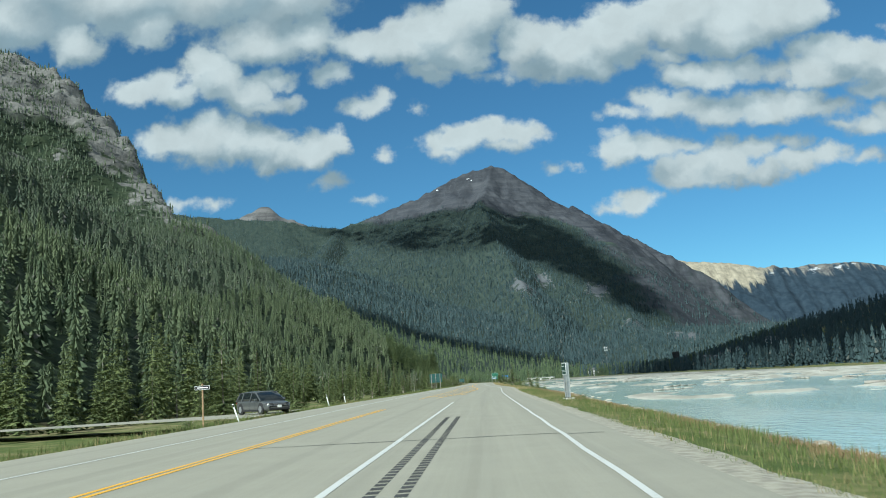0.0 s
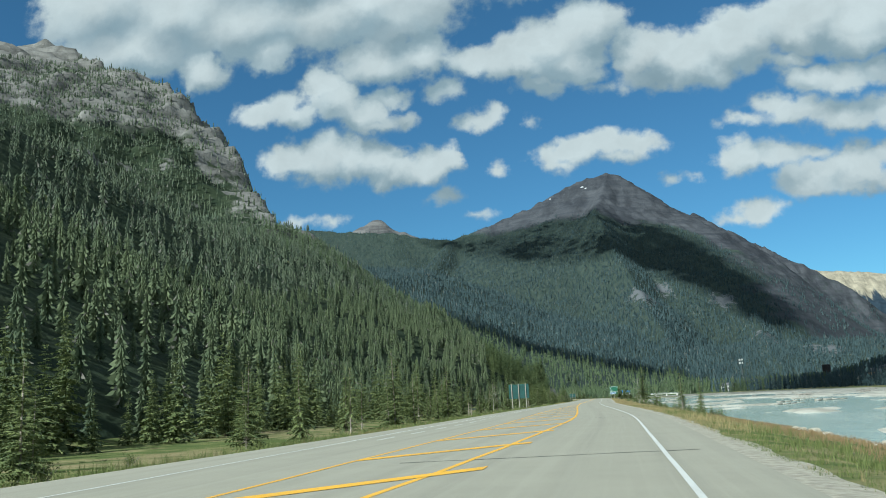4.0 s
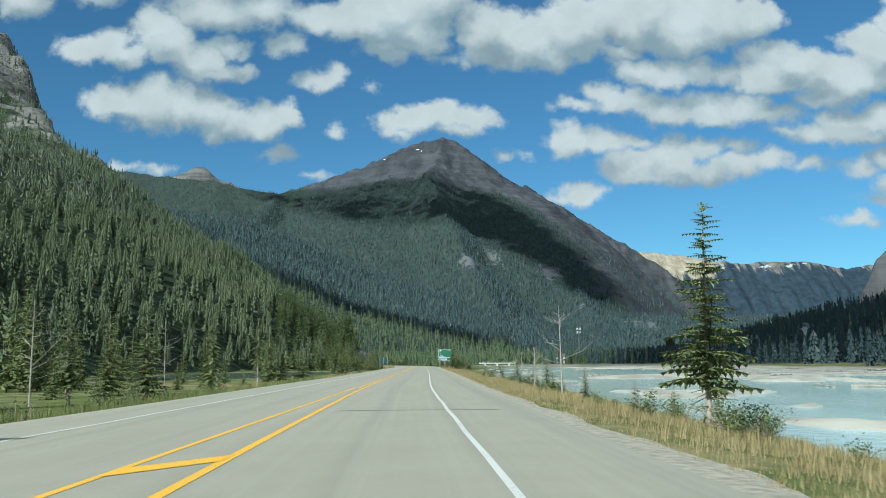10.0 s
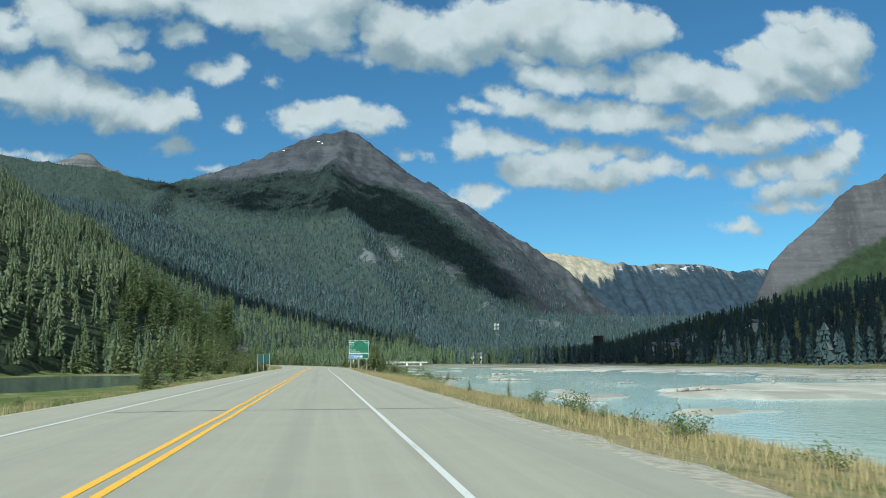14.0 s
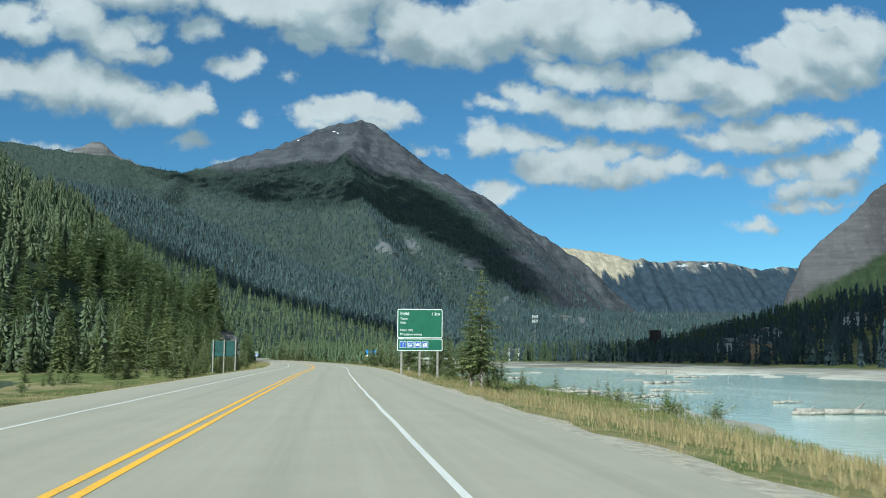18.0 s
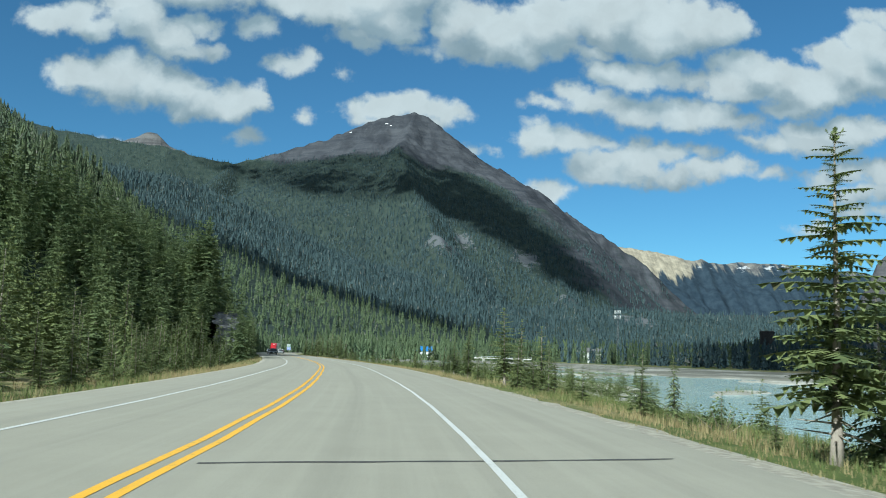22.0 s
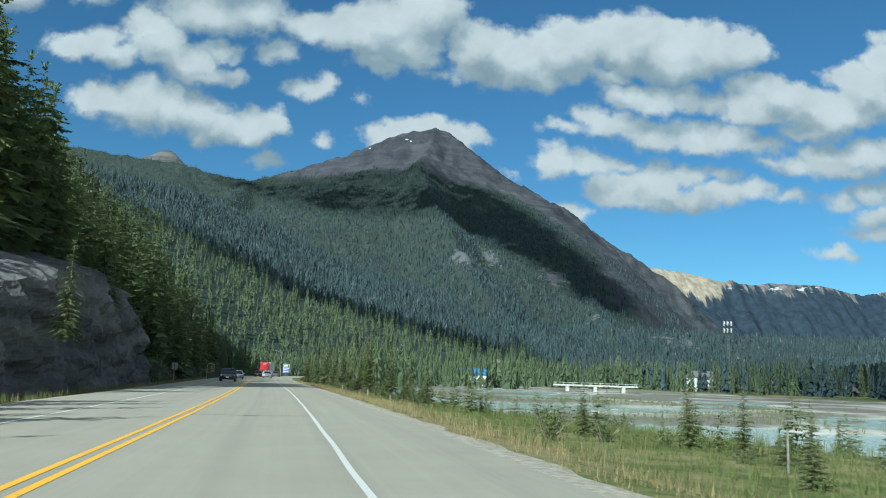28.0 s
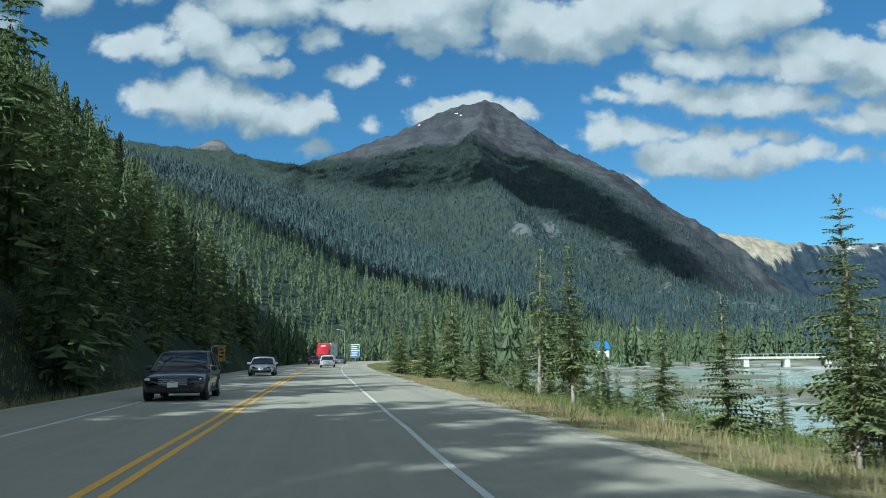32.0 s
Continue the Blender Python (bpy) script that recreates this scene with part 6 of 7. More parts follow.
        part("fog_lamp", boxed(s * hw * 0.70, f + 0.07, 0.43, 0.20, 0.10, 0.10, 0.03), BLACK, root)
        bm = boxed(s * hw * 0.78, e - 0.08, belt * 0.90, hw * 0.26, 0.16, 0.22, 0.05)
        part("tail_light", bm, RED_GLASS, root, "red tail light")
        bm = boxed(s * (hw + 0.09), y0 + 0.42, belt + 0.08, 0.22, 0.13, 0.155, 0.05)
        m = part("mirror", bm, paint, root)
        part("mirror_glass", boxed(s * (hw + 0.09), y0 + 0.488, belt + 0.08, 0.17, 0.006, 0.11), CHROME, m)
        for wy in (f + 0.90, e - 0.92):
            bm = bmesh.new()
            bmesh.ops.create_cone(bm, cap_ends=True, segments=32, radius1=r * 1.14, radius2=r * 1.10, depth=0.05, matrix=Matrix.Translation((s * (hw - 0.014), wy, r + 0.02)) @ Matrix.Rotation(s * 1.5708, 4, "Y"))
            part("wheel_arch", bm, BLACK, root)
            wheel(root, s * (hw - 0.085), wy, r, 0.23, s)
        part("sill", boxed(s * (hw - 0.02), 0, 0.27, 0.07, L - 2.7, 0.11, 0.025), BLACK, root)
        for d0 in (y0 + 0.78, y0 + 1.66, back - lean - 0.60):
            part("door_seam", boxed(s * (hw - 0.003), d0, belt * 0.62, 0.010, 0.010, belt * 0.60), BLACK, root)
        for d0 in (y0 + 1.40, back - lean - 0.80):
            part("door_handle", boxed(s * (hw + 0.004), d0, belt - 0.15, 0.03, 0.19, 0.03, 0.010), paint, root)
        if kind == "suv":
            part("roof_rail", tube(bmesh.new(), (s * hw * 0.66, y0 + rake + 0.2, H + 0.015), (s * hw * 0.66, back - lean - 0.15, H - 0.005), 0.018, 8), BLACK, root)
    gr = part("grille", boxed(0, f + 0.045, nose * 0.735, hw * 0.98, 0.12, 0.26 if kind == "suv" else 0.17, 0.045), BLACK, root, "black front grille")
    for i in range(4 if kind == "suv" else 2):
        part("grille_bar", boxed(0, f - 0.022, nose * 0.735 + (-0.085 + 0.057 * i if kind == "suv" else -0.03 + 0.06 * i), hw * 0.92, 0.02, 0.018, 0.005), CHROME, gr)
    part("emblem", boxed(0, f - 0.034, nose * 0.745, 0.15, 0.02, 0.07, 0.008), CHROME, gr, "plain bright emblem shape")
    part("bumper", boxed(0, f + 0.07, 0.33, W * 0.78, 0.18, 0.15, 0.05), BLACK, root)
    part("rear_bumper", boxed(0, e - 0.06, 0.42, W * 0.84, 0.18, 0.20, 0.06), paint if kind == "sedan" else BLACK, root)
    for yy in (f - 0.025, e + 0.012):
        part("number_plate", boxed(0, yy, 0.50, 0.32, 0.02, 0.16, 0.006), SIGN_WHITE, root, "plain pale number plate")
    for k in (-0.42, 0.02):
        part("wiper", tube(bmesh.new(), (k, y0 + 0.04, belt + 0.045), (k + 0.40, y0 + 0.16, belt + 0.14), 0.010, 5), BLACK, root)
    root.matrix_world = Matrix.Translation(at) @ Matrix.Rotation(heading, 4, "Z")
    return tagged(root, label, "car")


def road_heading(y):
    return -math.atan2(float(R(y + 4) - R(y - 4)), 8.0)


def lane_spot(y, offset):
    return (float(R(y)) + offset, y, 0.004)


car("minivan", (-15.3, 60.6, -0.04), radians(40), car_paint("dark_grey_paint", (0.085, 0.090, 0.090)), "dark grey minivan waiting at the side road", L=4.95, W=1.92, H=1.58, hood=0.22, kind="van")
car("sport_utility_car", lane_spot(704.6, -6.1), road_heading(705), car_paint("black_paint", (0.012, 0.014, 0.017)), "black sport utility car in the oncoming lane", L=4.6, W=1.88, H=1.55, hood=0.32)
car("hatchback_car", lane_spot(740, -6.0), road_heading(740), car_paint("white_paint", (0.74, 0.75, 0.76)), "white hatchback in the oncoming lane", L=4.4, W=1.78, H=1.36, kind="sedan")
car("sedan_car", lane_spot(786, -1.8), road_heading(786) + math.pi, car_paint("white_paint", (0.74, 0.75, 0.76)), "white car driving ahead in the lane", L=4.5, W=1.82, H=1.50, kind="sedan")
car("sedan_car", lane_spot(826, -5.6), road_heading(826), car_paint("maroon_paint", (0.10, 0.02, 0.015)), "dark red car far along the bend", L=4.5, W=1.82, H=1.5, kind="sedan")
car("sedan_car", lane_spot(842, -1.9), road_heading(842) + math.pi, car_paint("grey_paint", (0.10, 0.105, 0.11)), "grey car far along the bend", L=4.5, W=1.82, H=1.5, kind="sedan")


def lorry():
    """Red tractor with a white box trailer, nose at -y."""
    red = car_paint("red_truck_paint", (0.46, 0.012, 0.018))
    white = simple("white_trailer_panel", (0.62, 0.63, 0.60), 0.5, vary=0.06)
    root = new("lorry")
    cab = loft([(-2.6, [(0.95, 0.95), (1.02, 1.3), (0.92, 1.75), (0.80, 1.95)]), (-1.2, [(1.12, 0.8), (1.20, 1.4), (1.15, 2.0), (0.98, 2.15)]), (-0.9, [(1.15, 0.8), (1.24, 1.4), (1.22, 2.1), (1.10, 2.4)]), (-0.1, [(1.15, 0.8), (1.26, 1.5), (1.22, 3.0), (1.06, 3.2)]), (0.5, [(1.15, 0.8), (1.26, 1.5), (1.24, 3.7), (1.10, 3.95)]), (2.2, [(1.15, 0.8), (1.26, 1.5), (1.24, 3.8), (1.12, 4.0)])])
    part("cab", done(cab, "cab", red, True), None, root, "glossy red sleeper cab")
    part("windscreen", loft([(-1.0, [(1.08, 2.12), (1.02, 2.16)]), (-0.16, [(1.12, 2.12), (1.04, 2.98)])]), GLASS, root, "raked dark windscreen")
    g = part("grille", boxed(0, -2.62, 1.35, 1.25, 0.08, 0.95, 0.08), BLACK, root, "black grille with chrome bars")
    for i in range(6):
        part("grille_bar", boxed(0, -2.67, 0.98 + 0.145 * i, 1.15, 0.03, 0.06, 0.01), CHROME, g)
    part("bumper", boxed(0, -2.5, 0.62, 2.4, 0.5, 0.5, 0.10), simple("grey_bumper", (0.20, 0.21, 0.21), 0.5), root)
    part("emblem", boxed(0, -0.02, 3.45, 0.9, 0.03, 0.18, 0.04), SIGN_WHITE, root, "plain white emblem shape")
    for s in (-1, 1):
        part("headlight", boxed(s * 0.98, -2.42, 1.12, 0.42, 0.3, 0.20, 0.05), LAMP_GLASS, root)
        part("mirror", boxed(s * 1.50, -0.9, 2.35, 0.16, 0.10, 0.62, 0.04), CHROME, root)
        part("mirror_arm", tube(bmesh.new(), (s * 1.18, -0.7, 2.3), (s * 1.46, -0.86, 2.35), 0.025, 8), BLACK, root)
        part("fuel_tank", tube(bmesh.new(), (s * 1.0, 0.6, 0.65), (s * 1.0, 2.0, 0.65), 0.34, 16), CHROME, root)
        part("door_window", boxed(s * 1.235, 0.05, 2.45, 0.03, 0.9, 0.6, 0.05), GLASS, root)
        for y in (-1.75, 3.0, 4.25, 13.6, 14.85):
            wheel(root, s * 1.05, y, 0.51, 0.32, s)
    part("chassis", boxed(0, 3.0, 0.75, 0.9, 6.0, 0.28, 0.03), BLACK, root)
    t = part("trailer", boxed(0, 9.3, 2.60, 2.58, 13.2, 2.86, 0.04), white, root, "long white box trailer")
    part("cooling_unit", boxed(0, 2.62, 3.2, 1.8, 0.28, 1.4, 0.08), BLACK, t)
    for s in (-1, 1):
        part("side_skirt", boxed(s * 1.22, 8.6, 0.85, 0.04, 6.5, 0.62, 0.01), white, t)
        part("logo_shape", boxed(s * 1.297, 6.2, 3.1, 0.008, 1.9, 0.9, 0.003), simple("green_logo", (0.12, 0.36, 0.16), 0.5), t, "plain green logo shape")
        for k in range(2):
            part("bar", boxed(s * 1.297, 6.3, 2.15 - 0.22 * k, 0.008, 2.4, 0.12, 0.003), BLACK, t)
    part("bumper_bar", boxed(0, 15.85, 0.55, 2.3, 0.10, 0.12, 0.02), BLACK, t)
    root.matrix_world = Matrix.Translation(lane_spot(846, -5.6)) @ Matrix.Rotation(road_heading(852), 4, "Z")
    return tagged(root, "red lorry with a long white box trailer", "truck")


lorry()


# ---- rock cut on the left ----
def rock_cut():
    n, m = 190, 40
    s, v = np.meshgrid(np.linspace(0, 1, n), np.linspace(0, 1, m), indexing="ij")
    y = 626 + 62 * s
    height = np.interp(s, [0, 0.1, 0.35, 0.7, 0.86, 0.95, 1], [0.5, 3.8, 8.2, 10.6, 9.2, 7.4, 1.0]) * (1 - 0.18 * np.abs(lump(y, y * 0, 14, 91, 3)))
    base = R(y) + EDGE_L(y) - 3.2
    z = -1.0 + (height + 1.0) * v
    ledge = 1.1 * lump(y, z * 1.6, 9, 92, 5) + 0.45 * np.abs(lump(y * 1.6, z * 0.6, 4.5, 93, 4)) + 0.3 * np.round(lump(y, z * 4, 12, 94, 2) * 2)
    x = base - 0.20 * z - 6.5 * np.clip(v - 0.88, 0, 1) * 5 - ledge * (0.35 + 0.65 * v) - 1.3 * np.abs(lump(y, z * 0.35, 13, 95, 2)) - 0.5 * np.abs(lump(y, z * 0.3, 3.4, 96, 2))
    ob = sheet("rock_cut", x, y, z, ROCK_CUT, smooth=False)
    return tagged(ob, "dark weathered rock cutting beside the road", "rock face", kind="structure")


rock_cut()


for x, y, z0, h, kind in ((-23.6, 641.0, 2.6, 5.4, "slim"), (-27.5, 634.0, 7.0, 3.0, "ragged"), (-30.0, 668.0, 6.0, 4.0, "slim")):
    t = plant(kind, x, y, h)
    t.location.z = z0

# ---- far things ----
def bridge():
    root = new("bridge")
    root.matrix_world = Matrix.Translation((58, 880, -1.8)) @ Matrix.Rotation(radians(-8), 4, "Z")
    part("deck", boxed(0, 0, 2.1, 27, 5, 0.5, 0.05), CONCRETE, root, "pale concrete deck")
    for s in (-1, 1):
        part("rail", boxed(0, s * 2.4, 2.95, 27, 0.12, 0.12, 0.02), GREY_STEEL, root)
        for k in range(10):
            part("rail_post", boxed(-13 + 2.9 * k, s * 2.4, 2.65, 0.12, 0.12, 0.7, 0.02), GREY_STEEL, root)
    for k in range(3):
        part("pier", boxed(-9 + 9 * k, 0, 0.7, 1.2, 4.4, 2.6, 0.15), CONCRETE, root)
    return tagged(root, "low concrete bridge over the river", "bridge")


bridge()


def mast():
    root = new("radio_mast")
    root.location = (137.5, 971.4, 0)
    h, legs = 30.0, [(0.0, 1.0), (-0.87, -0.5), (0.87, -0.5)]

    def at(k, f):
        w = 0.95 * (1 - 0.75 * f)
        return (legs[k][0] * w, legs[k][1] * w, h * f - 1.5 * (f == 0))

    for k in range(3):
        part("leg", tube(bmesh.new(), at(k, 0), at(k, 1), 0.06, 8, 0.045), DARK_STEEL, root)
        for i in range(16):
            bm = bmesh.new()
            tube(bm, at(k, i / 16), at((k + 1) % 3, (i + 1) / 16), 0.035, 5)
            tube(bm, at(k, (i + 1) / 16), at((k + 1) % 3, (i + 1) / 16), 0.03, 5)
            part("brace", bm, DARK_STEEL, root)
    for z in (28.6, 25.6):
        ring = part("antenna_frame", boxed(0, 0, z, 3.2, 3.2, 0.12, 0.02), GREY_STEEL, root)
        for k in range(6):
            a = 6.2832 * k / 6
            part("antenna", boxed(1.7 * math.cos(a), 1.7 * math.sin(a), z + 0.3, 0.34, 0.34, 2.0, 0.06), SIGN_WHITE, ring, "white panel antenna")
    return tagged(root, "tall lattice radio mast with white antennas", "mast")


mast()


def water_tower():
    dark = simple("dark_tank_wood", (0.04, 0.037, 0.035), 0.9, vary=0.3, scale=1)
    root = new("water_tower")
    root.location = (201, 915, lift(201, 915))
    bm = bmesh.new()
    bmesh.ops.create_cone(bm, cap_ends=True, segments=20, radius1=3.4, radius2=3.7, depth=6.5, matrix=Matrix.Translation((0, 0, 15.5)))
    bmesh.ops.create_cone(bm, cap_ends=True, segments=20, radius1=3.9, radius2=3.4, depth=0.6, matrix=Matrix.Translation((0, 0, 19.0)))
    part("tank", bm, dark, root, "dark round tank")
    for k in range(6):
        a = 6.2832 * k / 6
        part("leg", tube(bmesh.new(), (2.9 * math.cos(a), 2.9 * math.sin(a), -0.5), (2.4 * math.cos(a), 2.4 * math.sin(a), 12.4), 0.22, 8), dark, root)
    part("riser", tube(bmesh.new(), (0, 0, -0.5), (0, 0, 12.3), 0.7, 12), dark, root)
    return tagged(root, "dark water tower on six legs above the trees", "water tower")


water_tower()


def house(x, y, w, d, h, wall, roof_mat, label, turn=0.0, up=0.0):
    root = new("house")
    root.matrix_world = Matrix.Translation((x, y, lift(x, y) + up)) @ Matrix.Rotation(turn, 4, "Z")
    part("wall", boxed(0, 0, h / 2 - 1, w, d, h + 2, 0.03), wall, root)
    bm = bmesh.new()
    o = 0.5
    pts = [(-w / 2 - o, -d / 2 - o, h), (w / 2 + o, -d / 2 - o, h), (w / 2 + o, d / 2 + o, h), (-w / 2 - o, d / 2 + o, h), (-w / 2 - o, 0, h + d * 0.32), (w / 2 + o, 0, h + d * 0.32)]
    vs = [bm.verts.new(p) for p in pts]
    for f in ((0, 1, 5, 4), (2, 3, 4, 5), (0, 4, 3), (1, 2, 5), (3, 2, 1, 0)):
        bm.faces.new([vs[i] for i in f])
    part("roof", bm, roof_mat, root)
    for k in range(3):
        wn_ = part("window", boxed(-w / 2 + w * (k + 0.5) / 3, -d / 2 - 0.03, h * 0.55, w * 0.14, 0.10, h * 0.3, 0.02), SIGN_WHITE, root)
        part("pane", boxed(-w / 2 + w * (k + 0.5) / 3, -d / 2 - 0.09, h * 0.55, w * 0.11, 0.03, h * 0.25), GLASS, wn_)
    part("door", boxed(w * 0.42, -d / 2 - 0.04, 1.0, 0.9, 0.08, 2.0, 0.01), BROWN_POST, root)
    return tagged(root, label, "house", "houses of the town")


CREAM = simple("cream_siding", (0.62, 0.58, 0.48), 0.8, vary=0.08)
WHITE_WALL = simple("white_siding", (0.70, 0.70, 0.68), 0.8, vary=0.06)
TAN_WALL = simple("tan_siding", (0.50, 0.34, 0.22), 0.8, vary=0.08)
BLUE_ROOF = simple("blue_metal_roof", (0.03, 0.22, 0.55), 0.4, 0.2, vary=0.08)
GREY_ROOF = simple("grey_shingle_roof", (0.16, 0.16, 0.16), 0.9, vary=0.2)
house(214, 838, 12, 9, 5.5, WHITE_WALL, GREY_ROOF, "white town house among the far trees", 0.5)
house(228, 846, 10, 8, 5, CREAM, GREY_ROOF, "cream town house among the far trees", 0.3)
house(243, 850, 11, 8, 5, WHITE_WALL, GREY_ROOF, "white low town house on the far bank", 0.6)
house(205, 790, 10, 8, 6.5, TAN_WALL, GREY_ROOF, "tan town house among the far trees", 0.5)
house(262, 800, 12, 8, 5, WHITE_WALL, GREY_ROOF, "white house on the wooded hillside", 0.7)
house(120, 956, 9, 8, 6, WHITE_WALL, GREY_ROOF, "small white house below the mast", 0.2)
house(24, 952, 10, 8, 4.5, WHITE_WALL, BLUE_ROOF, "white building with a bright blue roof", 0.1)
house(182, 1002, 10, 8, 5, CREAM, GREY_ROOF, "cream house behind the river flats", 0.2)


def light_pole(x, y, h, arm):
    root = new("street_lamp")
    root.location = (x, y, lift(x, y))
    part("pole", tube(bmesh.new(), (0, 0, -0.3), (0, 0, h), 0.10, 10, 0.06), GREY_STEEL, root)
    part("arm", tube(bmesh.new(), (0, 0, h - 0.1), (arm, 0, h + 0.4), 0.045, 8), GREY_STEEL, root)
    part("lamp_head", boxed(arm * 1.1, 0, h + 0.4, 0.7, 0.28, 0.14, 0.05), GREY_STEEL, root)
    tagged(root, "grey street lamp with a curved arm at the town exit", "street lamp", "street lamps")


for x, y, arm in ((-14, 905, 1.8), (-8, 930, 1.8), (-50, 925, -1.8), (6, 960, 1.8)):
    light_pole(x, y, 9.5, arm)


# ---- dead trees, shrubs, driftwood, stones ----
def snag(x, y, h, seed, label):
    g = random.Random(seed)
    root = new("dead_tree")
    root.location = (x, y, lift(x, y) - 0.1)
    part("trunk", tube(bmesh.new(), (0, 0, 0), (g.uniform(-.1, .1), g.uniform(-.1, .1), h), 0.058, 8, 0.012), DEADWOOD, root, "grey bare trunk")
    for k in range(13):
        f = g.uniform(0.25, 0.96)
        a, L = g.uniform(0, 6.28), h * g.uniform(0.22, 0.46) * (1.15 - f)
        bm = bmesh.new()
        p1 = (L * math.cos(a), L * math.sin(a), h * f + L * g.uniform(0.1, 0.7))
        tube(bm, (0, 0, h * f), p1, 0.016, 5, 0.006)
        for _ in range(3):
            q = Vector((0, 0, h * f)).lerp(Vector(p1), g.uniform(0.4, 1.0))
            b = a + g.uniform(-1, 1)
            tube(bm, q, q + Vector((L * 0.5 * math.cos(b), L * 0.5 * math.sin(b), L * g.uniform(0.1, 0.6))), 0.008, 4, 0.003)
        part("branch", bm, DEADWOOD, root)
    tagged(root, label, "dead tree", "dead riverside trees")


snag(8.6, 268.8, 5.6, 1, "tall bare dead tree on the river bank")
snag(9.9, 292.0, 3.6, 2, "forked dead tree with bare grey limbs")
snag(10.2, 293.2, 3.2, 3, "forked dead tree with bare grey limbs")
snag(10.5, 306.0, 3.4, 4, "dead leaning tree beside green shrubs")
snag(9.7, 305.0, 3.0, 6, "dead leaning tree beside green shrubs")
snag(-20.5, 262.0, 6.0, 5, "bare grey dead tree at the forest edge")
snag(-24.5, 300.0, 6.5, 7, "bare grey dead tree at the forest edge")


def shrub_mesh(seed):
    g = np.random.default_rng(seed)
    out = []
    for k in range(26):
        a, lean, L = g.uniform(0, 6.28), g.uniform(0.1, 0.95), g.uniform(0.5, 1.0)
        tip = np.array([math.cos(a) * lean * L * 0.8, math.sin(a) * lean * L * 0.8, L * (1 - 0.45 * lean)])
        for j in range(16):
            c = tip * g.uniform(0.25, 1.05) + g.normal(0, 0.05, 3)
            u, v = g.normal(0, 1, 3), g.normal(0, 1, 3)
            u, v = u / np.linalg.norm(u) * 0.085, v / np.linalg.norm(v) * 0.05
            out.append((c - u * 0.5, c + u * 0.5 + v * 0.2, c + v))
    tri = np.array(out)
    tri[:, :, 2] = np.maximum(tri[:, :, 2], 0.0)
    return fill(bpy.data.meshes.new("leaves"), tri, SHRUB)


def stems_mesh(seed):
    g = random.Random(seed)
    bm = bmesh.new()
    for k in range(9):
        a, r = g.uniform(0, 6.28), g.uniform(0.1, 0.55)
        tube(bm, (0, 0, -0.05), (r * math.cos(a), r * math.sin(a), g.uniform(0.4, 0.8)), 0.016, 4, 0.005)
    return done(bm, "stem", BARK)


SHRUBS = []
for k in range(4):
    root = new("shrub")
    part("leaves", shrub_mesh(200 + k), None, root)
    part("stem", stems_mesh(300 + k), None, root)
    root.matrix_world = Matrix.Translation((0, -3010, -400))
    SHRUBS.append(tagged(root, "low leafy willow shrub on the bank", "shrub", "bank shrubs"))


def shrub(x, y, h, wide=1.0):
    copy_thing(gen.choice(SHRUBS), Matrix.Translation((x, y, lift(x, y) - 0.05)) @ Matrix.Rotation(gen.uniform(0, 6.28), 4, "Z") @ Matrix.Diagonal((h * wide, h * wide, h, 1)))


for x, y, h, w in [(7.2, 65.0, 0.8, 1.2), (9.2, 240.5, 1.1, 1.4), (10.2, 242.0, 1.3, 1.3), (9.6, 244, 0.9, 1.5), (10.4, 228.5, 0.9, 1.3), (9.4, 185, 0.9, 1.2), (10.4, 193, 0.8, 1.4), (10.2, 280.5, 1.0, 1.4), (9.4, 277.5, 1.0, 1.3), (10.6, 288, 1.1, 1.5), (9.9, 298, 1.0, 1.5), (10.8, 304, 1.4, 1.3), (9.4, 307, 1.2, 1.4), (10.0, 339.5, 1.3, 1.2), (9.0, 325, 0.9, 1.4), (9.3, 333, 0.7, 1.4)]:
    shrub(x, y, h, w)
for k in range(110):  # along the bank and round the riverside trees
    y = gen.choice([gen.uniform(150, 350), gen.uniform(430, 560), gen.uniform(600, 740)])
    u = gen.uniform(6.5, 10.5) if y < 400 else gen.uniform(6.5, 19)
    shrub(float(R(y)) + u, y, gen.uniform(0.5, 1.3), gen.uniform(1.0, 1.5))
for k in range(45):  # left verge
    y = gen.uniform(60, 560)
    shrub(float(R(y) + EDGE_L(y)) - gen.uniform(4, 13), y, gen.uniform(0.5, 1.3), 1.3)


def drift_log(x, y, L, r, turn, z=None):
    g = random.Random(int(x * 13 + y))
    bm = bmesh.new()
    p = Vector((-L / 2, 0, 0))
    for i in range(4):
        q = Vector((-L / 2 + L * (i + 1) / 4, g.uniform(-0.04, 0.04) * L, g.uniform(0, 0.1)))
        tube(bm, p, q, r * (1 - 0.16 * i), 8, r * (1 - 0.16 * (i + 1)))
        p = q
    tube(bm, (0, 0, 0), (0.15 * L, 0.12 * L, 0.5), r * 0.4, 6, r * 0.15)
    me = done(bm, "driftwood_log", DEADWOOD, True)
    ob = new("driftwood_log", me)
    ob.matrix_world = Matrix.Translation((x, y, max(lift(x, y), WATER_Z) + r * 0.6)) @ Matrix.Rotation(turn, 4, "Z")
    tagged(ob, "bleached driftwood log stranded on the river bar", "driftwood", "stranded driftwood")


for k in range(40):
    y = gen.uniform(70, 560)
    x = gen.uniform(24, 110)
    drift_log(x, y, gen.uniform(2.5, 9), gen.uniform(0.10, 0.24), gen.uniform(-0.6, 0.6) + (1.57 if k % 5 == 0 else 0))
for k in range(16):  # log jam by the marsh
    y = gen.uniform(425, 475)
    drift_log(gen.uniform(14, 34), y, gen.uniform(1.5, 5), gen.uniform(0.07, 0.16), gen.uniform(-0.7, 0.7))


